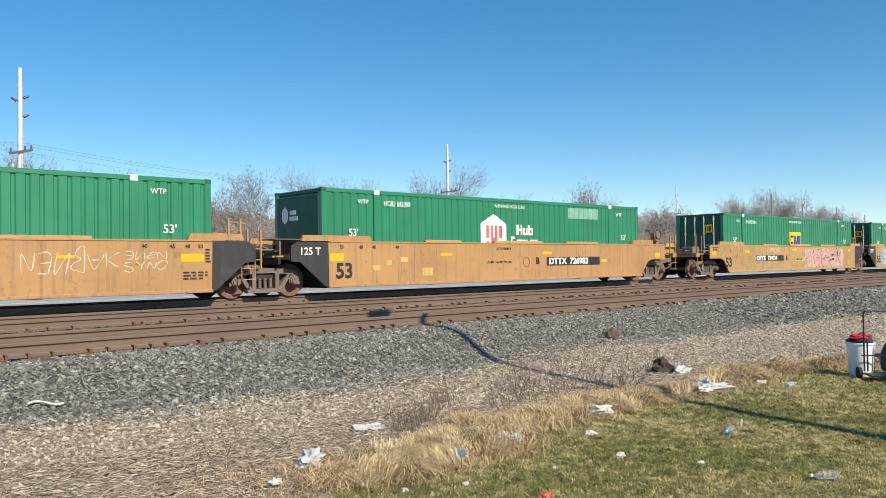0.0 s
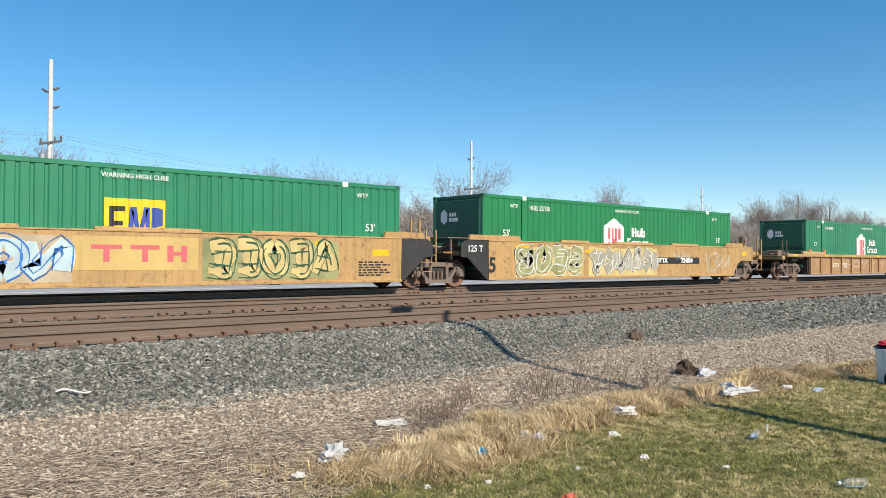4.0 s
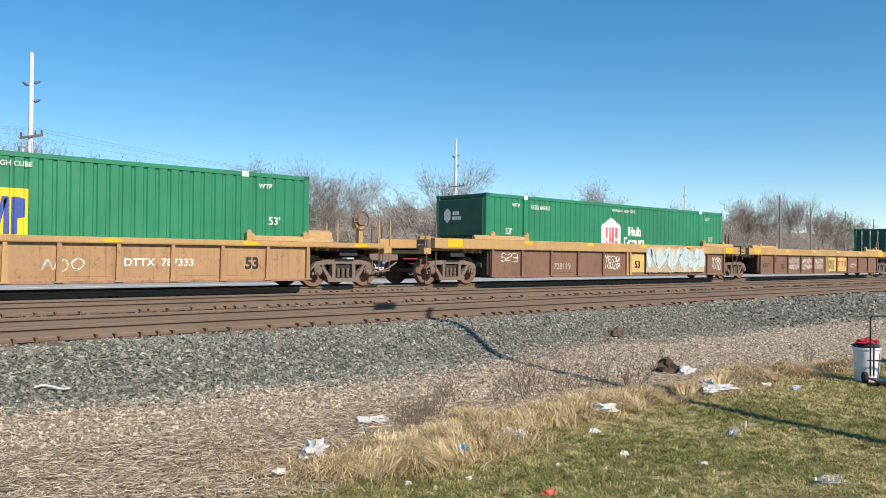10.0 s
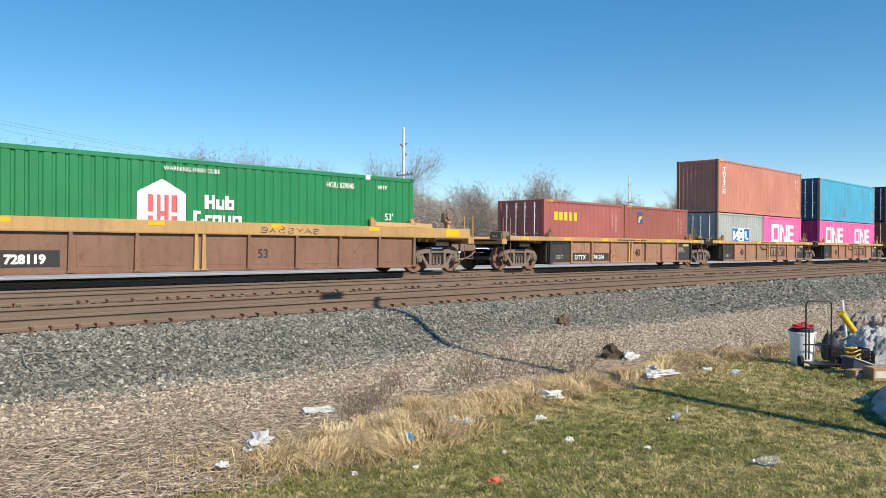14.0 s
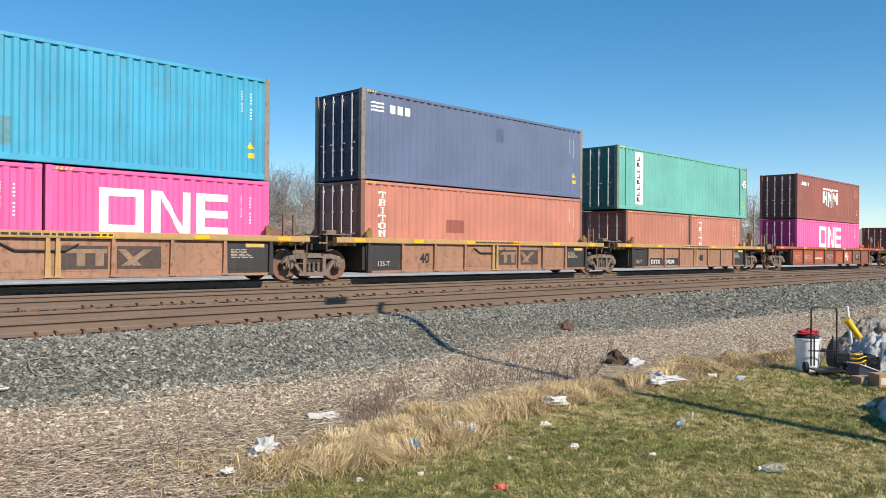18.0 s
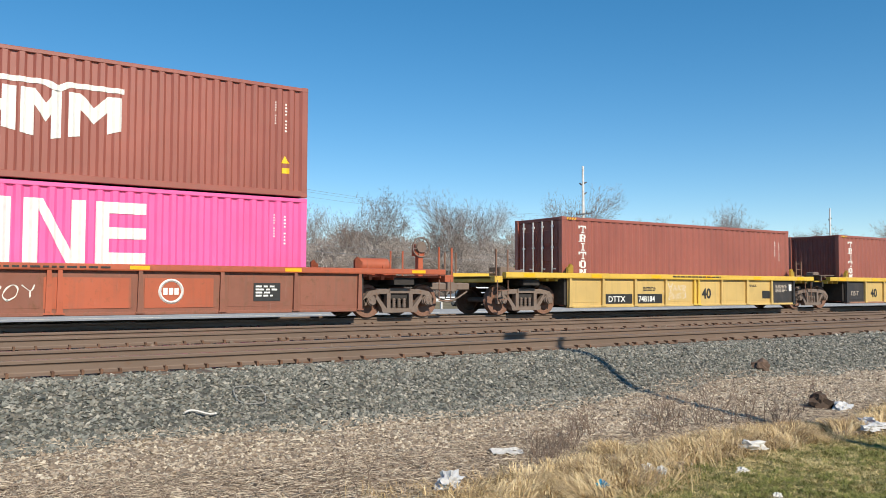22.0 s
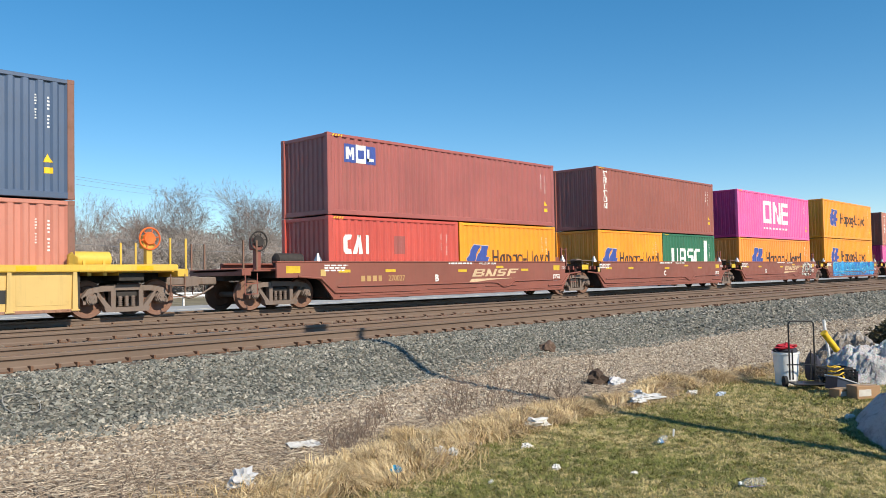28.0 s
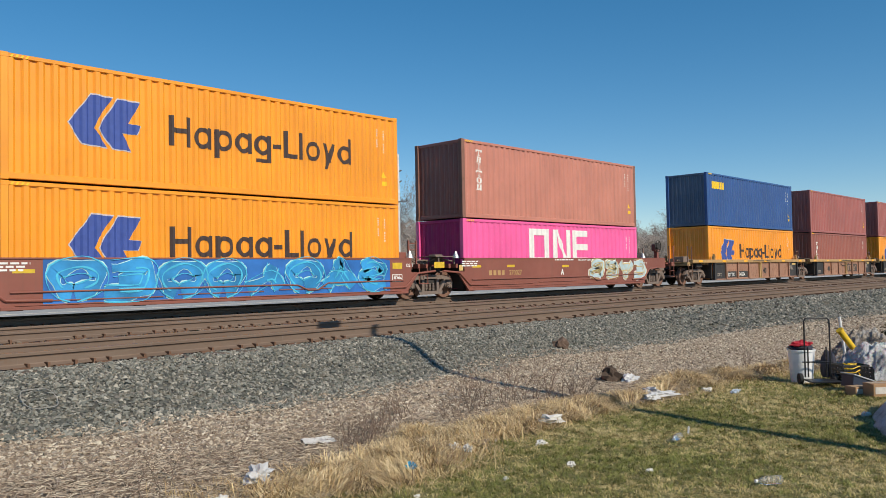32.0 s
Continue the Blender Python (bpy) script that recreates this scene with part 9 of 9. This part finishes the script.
# clear bottles lying on the grass
m, nt, b = mat_base("clear_plastic", 0.08)
b.inputs["Transmission Weight"].default_value = 0.9
b.inputs["IOR"].default_value = 1.12
b.inputs["Base Color"].default_value = (0.97, 0.97, 0.96, 1)
CLEAR = m
CAP_M = plain("white_bottle_cap", (0.72, 0.72, 0.72), 0.4)
for x, y, turn, s in ((5.82, 2.33, 55, 0.85), (6.79, 3.55, 100, 0.8)):
    bt = thing("plastic_bottle", pose(x, y, ground_z(x, y) + 0.05, 0, 0, turn) @ Matrix.Scale(s, 4), "clear empty plastic bottle lying on the lawn", "bottle", "bottles on the lawn")
    bm = bmesh.new()
    lathe_y(bm, [(-0.11, 0.02), (-0.115, 0.033), (-0.10, 0.038), (-0.05, 0.036), (0.0, 0.038), (0.05, 0.037), (0.085, 0.022), (0.10, 0.013), (0.115, 0.013)], 0, 0, 16)
    part("body", bm, CLEAR, bt, smooth=True)
    bm = bmesh.new()
    lathe_y(bm, [(0.112, 0.015), (0.130, 0.015)], 0, 0, 12)
    part("cap", bm, CAP_M, bt)
bm = bmesh.new()
box(bm, -0.010, 0.010, -0.008, 0.008, -0.05, 0.075, 0.002)
whole("marker_stake", bm, CAP_M, pose(7.2, 3.65, ground_z(7.2, 3.65), 4, 3, 20), "small white marker stake in the lawn", "stake")

# tree stump on the shoulder and a dark clod on the gravel
STUMP_M = plain("rotten_stump_wood", (0.13, 0.085, 0.06), 0.95, 0, 0.35, 10.0)
bm = crumple(31, 0.16, 0.13, 0.13, 0.4, 3)
whole("tree_stump", bm, STUMP_M, (12.1, 8.6, ground_z(12.1, 8.6) + 0.03), "short rotten brown stump in the ballast", "stump", smooth=True)
bm = crumple(32, 0.15, 0.13, 0.14, 0.45, 3)
whole("dirt_clod", bm, plain("dark_root_clod", (0.075, 0.05, 0.035), 0.95, 0, 0.35, 14.0), (9.78, 6.12, ground_z(9.78, 6.12) + 0.06), "dark brown clump of roots and earth", "clod", smooth=True)
bm = bmesh.new()
tube(bm, (0, 0, -0.02), (0.03, 0.05, 0.33), 0.010, 0.008, 6)
whole("thin_stick", bm, plain("pale_stick", (0.45, 0.38, 0.28), 0.8), (10.0, 6.25, ground_z(10.0, 6.25)), "thin pale stick standing in the gravel", "stick")

# a loop of wire and a strap in the ballast
RING_M = plain("pale_wire", (0.30, 0.29, 0.26), 0.6)
bm = bmesh.new()
rows = []
for k in range(28):
    a = 2 * math.pi * k / 28
    c, d = Vector((3.18 + 0.17 * math.cos(a), 8.95 + 0.24 * math.sin(a), 0)), Vector((math.cos(a), math.sin(a), 0))
    c.z = ground_z(c.x, c.y) + 0.045 + 0.015 * math.sin(3 * a)
    rows.append([bm.verts.new(c + d * 0.0055 * math.cos(u) + Vector((0, 0, 0.0055 * math.sin(u)))) for u in (math.pi * i / 3 for i in range(6))])
for k in range(28):
    p, q = rows[k], rows[(k + 1) % 28]
    for i in range(6):
        bm.faces.new((p[i], q[i], q[(i + 1) % 6], p[(i + 1) % 6]))
whole("wire_loop", bm, RING_M, (0, 0, 0), "loop of pale wire lying on the ballast", "wire")
bm = bmesh.new()
pr = None
for k in range(12):
    x, y = 2.35 + k * 0.03, 8.62 + 0.05 * math.sin(k * 0.5)
    q = (x, y, ground_z(x, y) + 0.05)
    if pr:
        tube(bm, pr, q, 0.014, 0.014, 5, False)
    pr = q
whole("strap", bm, PAPER_M, (0, 0, 0), "pale strap lying on the ballast", "strap")

# pail with a hand cart
PAIL_M = plain("white_pail_plastic", (0.80, 0.81, 0.82), 0.4, 0, 0.06, 6.0)
RED_CLOTH = plain("red_fabric", (0.50, 0.02, 0.035), 0.8, 0, 0.25, 20.0)
DARK_CLOTH = plain("dark_fabric", (0.03, 0.03, 0.045), 0.85, 0, 0.25, 20.0)
px, py = 11.30, 4.05
pail = thing("pail", (px, py, ground_z(px, py)), "tall white plastic pail stuffed with red and dark cloth", "pail")
bm = bmesh.new()
prof = [(0.0, 0.135), (0.02, 0.142), (0.42, 0.170), (0.425, 0.182), (0.45, 0.182), (0.45, 0.165), (0.30, 0.155)]
rings = [[bm.verts.new((r * math.cos(a), r * math.sin(a), z)) for a in (2 * math.pi * i / 24 for i in range(24))] for z, r in prof]
bm.faces.new(rings[0][::-1])
for a, bq in zip(rings[:-1], rings[1:]):
    for i in range(24):
        bm.faces.new((a[i], a[(i + 1) % 24], bq[(i + 1) % 24], bq[i]))
part("bucket", bm, PAIL_M, pail, smooth=True)
part("red_cloth", crumple(41, 0.17, 0.13, 0.055, 0.45, 3), RED_CLOTH, pail, "crumpled red cloth", (0.01, 0, 0.51))
part("dark_cloth", crumple(42, 0.17, 0.16, 0.06, 0.35, 3), DARK_CLOTH, pail, "dark cloth", (0, 0, 0.46))

CART_M = plain("black_tube_steel", (0.02, 0.02, 0.022), 0.4, 0.2, 0.2)
cx, cy = 11.19, 3.80
cart = thing("hand_cart", pose(cx, cy, ground_z(cx, cy), 0, 0, -50), "black folding luggage cart with a tall tube handle", "cart")
bm = bmesh.new()
pipe(bm, [(-0.165, 0, 0.10), (-0.165, 0, 0.85), (-0.14, 0, 0.88), (0.14, 0, 0.88), (0.165, 0, 0.85), (0.165, 0, 0.10)], 0.011, 8)
part("handle", bm, CART_M, cart)
bm = bmesh.new()
pipe(bm, [(-0.12, 0.01, 0.10), (-0.12, 0.01, 0.5)], 0.010)
pipe(bm, [(0.12, 0.01, 0.10), (0.12, 0.01, 0.5)], 0.010)
pipe(bm, [(-0.20, 0, 0.3), (0.20, 0, 0.3)], 0.009)
part("inner_frame", bm, CART_M, cart)
bm = bmesh.new()
box(bm, -0.20, 0.20, -0.30, 0.0, 0.06, 0.08, 0.008)
part("foot_plate", bm, CART_M, cart)
for s in (-1, 1):
    bm = bmesh.new()
    prof = [(-0.02, 0.02), (-0.02, 0.075), (0.02, 0.075), (0.02, 0.02)]
    lathe_y(bm, prof, 0, 0, 14)
    part("wheel", bm, TYRE_M, cart, at=pose(s * 0.22, 0.03, 0.075, 0, 0, 90), smooth=True)

# dark bag, crate, bin and boxes round the cart
part_bag = crumple(43, 0.12, 0.10, 0.28, 0.2, 3)
whole("dark_bag", part_bag, DARK_CLOTH, (11.62, 3.80, 0.16), "dark upright fabric bag beside the cart", "bag", smooth=True)
CRATE_M = plain("black_crate_plastic", (0.018, 0.018, 0.02), 0.5, 0, 0.2)


def crate(x, y, turn, s=1.0):
    cr = thing("plastic_crate", pose(x, y, ground_z(x, y), 0, 0, turn) @ Matrix.Scale(s, 4), "black plastic crate with open slots", "crate", "crates on the lawn")
    for a, b, nm in (((-0.19, 0.19, -0.15, -0.14), 0, "side"), ((-0.19, 0.19, 0.14, 0.15), 0, "side"), ((-0.19, -0.18, -0.14, 0.14), 1, "side"), ((0.18, 0.19, -0.14, 0.14), 1, "side")):
        bm = bmesh.new()
        for z in (0.0, 0.06, 0.12, 0.18, 0.24):
            box(bm, a[0], a[1], a[2], a[3], z, z + 0.03)
        for k in range(5):
            t = k / 4
            if b == 0:
                q = a[0] + (a[1] - a[0] - 0.02) * t
                box(bm, q, q + 0.02, a[2] - 0.002, a[3] + 0.002, 0, 0.27)
            else:
                q = a[2] + (a[3] - a[2] - 0.02) * t
                box(bm, a[0] - 0.002, a[1] + 0.002, q, q + 0.02, 0, 0.27)
        part(nm, bm, CRATE_M, cr)
    bm = bmesh.new()
    box(bm, -0.18, 0.18, -0.14, 0.14, 0.0, 0.012)
    part("floor", bm, CRATE_M, cr)


crate(11.55, 3.52, -40)
crate(11.66, 3.38, 20, 0.8)
YCORD = plain("yellow_rope", (0.75, 0.48, 0.02), 0.6)
bm = bmesh.new()
pr = None
rnd = random.Random(9)
for k in range(40):
    a = k * 0.75
    q = (11.42 + 0.13 * math.cos(a) + rnd.uniform(-0.02, 0.02), 3.45 + 0.10 * math.sin(a), 0.05 + 0.006 * k + rnd.uniform(-0.01, 0.02))
    if pr:
        tube(bm, pr, q, 0.008, 0.008, 5, False)
    pr = q
whole("yellow_rope", bm, YCORD, (0, 0, 0), "tangled yellow rope over the crate", "rope")
BIN_M = plain("dark_blue_bin_plastic", (0.03, 0.04, 0.07), 0.4, 0, 0.1)
bn = thing("storage_bin", pose(10.92, 3.26, ground_z(10.95, 3.22) + 0.02, 0, 18, -30) @ Matrix.Scale(0.62, 4), "dark tipped storage bin with a grey rim", "bin")
bm = bmesh.new()
prism(bm, [(-0.22, 0.0), (0.22, 0.0), (0.27, 0.24), (-0.27, 0.24)], -0.16, 0.16)
part("tub", bm, BIN_M, bn)
bm = bmesh.new()
box(bm, -0.29, 0.29, -0.19, 0.19, 0.24, 0.265, 0.006)
part("rim", bm, plain("grey_plastic_rim", (0.45, 0.47, 0.50), 0.4), bn, "grey rim")
CARD_M = plain("brown_cardboard", (0.36, 0.22, 0.12), 0.85, 0, 0.1, 8.0)
for x, y, w, d, h, turn in ((10.55, 2.88, 0.31, 0.2, 0.16, -38), (10.52, 3.13, 0.20, 0.16, 0.11, -25)):
    bx = thing("cardboard_box", pose(x, y, ground_z(x, y), 0, 0, turn), "brown cardboard box with a pale label", "box", "boxes on the lawn")
    bm = bmesh.new()
    box(bm, -w / 2, w / 2, -d / 2, d / 2, 0, h, 0.006)
    part("carton", bm, CARD_M, bx)
    bm = bmesh.new()
    box(bm, -w * 0.42, w * 0.1, -d / 2 - 0.003, -d / 2, h * 0.25, h * 0.75)
    part("label", bm, PAPER_M, bx, "pale label")
    bm = bmesh.new()
    box(bm, -w / 2, w / 2, -0.025, 0.025, h, h + 0.002)
    part("tape", bm, plain("packing_tape", (0.45, 0.32, 0.18), 0.3), bx)
# yellow pipe and white pipe
for (a, q, r, mt, words) in (((12.75, 3.78, 0.3), (12.52, 3.92, 0.62), 0.045, YCORD, "yellow plastic pipe leaning on the snow"), ((12.9, 3.98, 0.2), (12.82, 4.02, 0.78), 0.022, CAP_M, "thin white pipe standing in the snow")):
    bm = bmesh.new()
    tube(bm, a, q, r, r, 14)
    tube(bm, q, (Vector(q) + (Vector(q) - Vector(a)).normalized() * 0.03), r * 1.15, r * 1.15, 14)
    whole("plastic_pipe", bm, mt, (0, 0, 0), words, "pipe", "pipes on the snow pile", smooth=True)

# dirty snow piles
m, nt, b = mat_base("dirty_snow", 0.55)
v = coords(nt)
dirt = ramp(nt, noise_of(nt, v, 3.2, 9, 0.75), 0.49, 0.72)
c = blend(nt, dirt, (0.86, 0.85, 0.84), (0.20, 0.175, 0.15))
c = blend(nt, ramp(nt, noise_of(nt, v, 60, 8, 0.8), 0.54, 0.68), c, (0.12, 0.11, 0.10))
nt.links.new(c, b.inputs["Base Color"])
b.inputs["Subsurface Weight"].default_value = 0.08
bump(nt, b, noise_of(nt, v, 20, 9, 0.8), 1.0, 0.09)
SNOW_M = m


m, nt, b = mat_base("gritty_grey_heap", 0.95)
v = coords(nt)
c = blend(nt, ramp(nt, noise_of(nt, v, 30, 8, 0.8), 0.35, 0.65), (0.13, 0.10, 0.075), (0.42, 0.36, 0.29))
c = blend(nt, ramp(nt, noise_of(nt, v, 3.0, 5, 0.7), 0.5, 0.7), c, (0.52, 0.51, 0.50))
nt.links.new(c, b.inputs["Base Color"])
bump(nt, b, noise_of(nt, v, 26, 8, 0.75), 1.0, 0.04)
GRIT_M = m


def snow_pile(x, y, rx, ry, h, seed, words, turn=0, mat=None, power=1.7):
    bm = bmesh.new()
    n = 110
    g = {}
    for i in range(n + 1):
        for j in range(n + 1):
            u, w = 2 * i / n - 1, 2 * j / n - 1
            r = math.hypot(u, w)
            base = max(0.0, 1 - r ** power)
            q = Vector((u * 2.1 + seed, w * 2.1, 0.4))
            z = base * h * (0.8 + 0.45 * noise.noise(q)) + base ** 0.5 * h * (0.20 * noise.noise(q * 3.1) + 0.11 * noise.noise(q * 8.0) + 0.05 * noise.noise(q * 19.0) + 0.02 * noise.noise(q * 41.0))
            g[i, j] = bm.verts.new((u * rx, w * ry, max(z, -0.03) if r < 1 else -0.05))
    for i in range(n):
        for j in range(n):
            bm.faces.new((g[i, j], g[i + 1, j], g[i + 1, j + 1], g[i, j + 1]))
    whole("snow_heap", bm, mat or SNOW_M, pose(x, y, 0.0, 0, 0, turn), words, "snow pile", "melting snow piles", smooth=True)


snow_pile(12.95, 3.25, 1.0, 0.85, 0.56, 3.3, "heap of dirty melting snow beside the cart", -25, None, 2.2)
snow_pile(9.0, 0.86, 2.25, 1.6, 0.72, 8.1, "heap of grey dirty snow with dark crust", 27, None, 3.2)
snow_pile(13.7, 3.75, 0.95, 0.8, 0.60, 5.7, "heap of gravelly dirty snow", -25, GRIT_M, 1.9)

# evergreen shrub behind the snow
SHRUB_M = island("dark_shrub_leaves", [(0.04, 0.04, 0.018), (0.08, 0.07, 0.032), (0.14, 0.105, 0.055), (0.05, 0.042, 0.025)])
sh = thing("shrub", (16.6, 3.1, 0.0), "dense dark clipped shrub behind the snow", "shrub")
bm = bmesh.new()
for k in range(9):
    a = k * 0.7
    tube(bm, (0.1 * math.cos(a), 0.1 * math.sin(a), -0.05), (0.55 * math.cos(a), 0.45 * math.sin(a), 0.6), 0.02, 0.008, 5)
part("stems", bm, TWIG_M, sh)
n = 9000
d = rng.normal(0, 1, (n, 3))
d /= np.linalg.norm(d, axis=1)[:, None]
d[:, 2] = np.abs(d[:, 2])
rad = 1 - rng.random(n) ** 2 * 0.35
wob = np.array([1 + 0.18 * noise.noise(Vector(q) * 2.3) for q in d])
p = d * (rad * wob)[:, None] * np.array([1.0, 1.35, 0.70]) + np.array([0, 0, 0.10])
u = rng.normal(0, 1, (n, 3)) * 0.035
w = rng.normal(0, 1, (n, 3)) * 0.035
v4 = np.stack([p, p + u, p + u * 0.6 + w, p + w * 0.7], 1).reshape(-1, 3)
me = bpy.data.meshes.new("leaves")
me.from_pydata(v4.tolist(), [], [(4 * k, 4 * k + 1, 4 * k + 2, 4 * k + 3) for k in range(n)])
me.materials.append(SHRUB_M)
hang("leaves", me, sh)

# the pole out of view whose long shadow crosses the lawn and the ballast
tip = Vector((9.58, 12.02, 0.62))
away = Vector((math.cos(radians(78.2)), math.sin(radians(78.2)), 0))
foot = tip - away * 12.2
foot.z = 0.0
top = tip - sun_way * (LAMP_H / -sun_way.z) - foot
fp = thing("lamp_pole", foot, "slim leaning pole with a lamp head beside the lawn", "lamp pole")
bm = bmesh.new()
tube(bm, (0, 0, -0.2), top, 0.078, 0.068, 12)
part("shaft", bm, GALV, fp, smooth=True)
bm = bmesh.new()
box(bm, top.x - 0.36, top.x + 0.18, top.y - 0.14, top.y + 0.14, top.z - 0.02, top.z + 0.14, 0.03)
part("lamp_head", bm, GALV, fp)

motions()
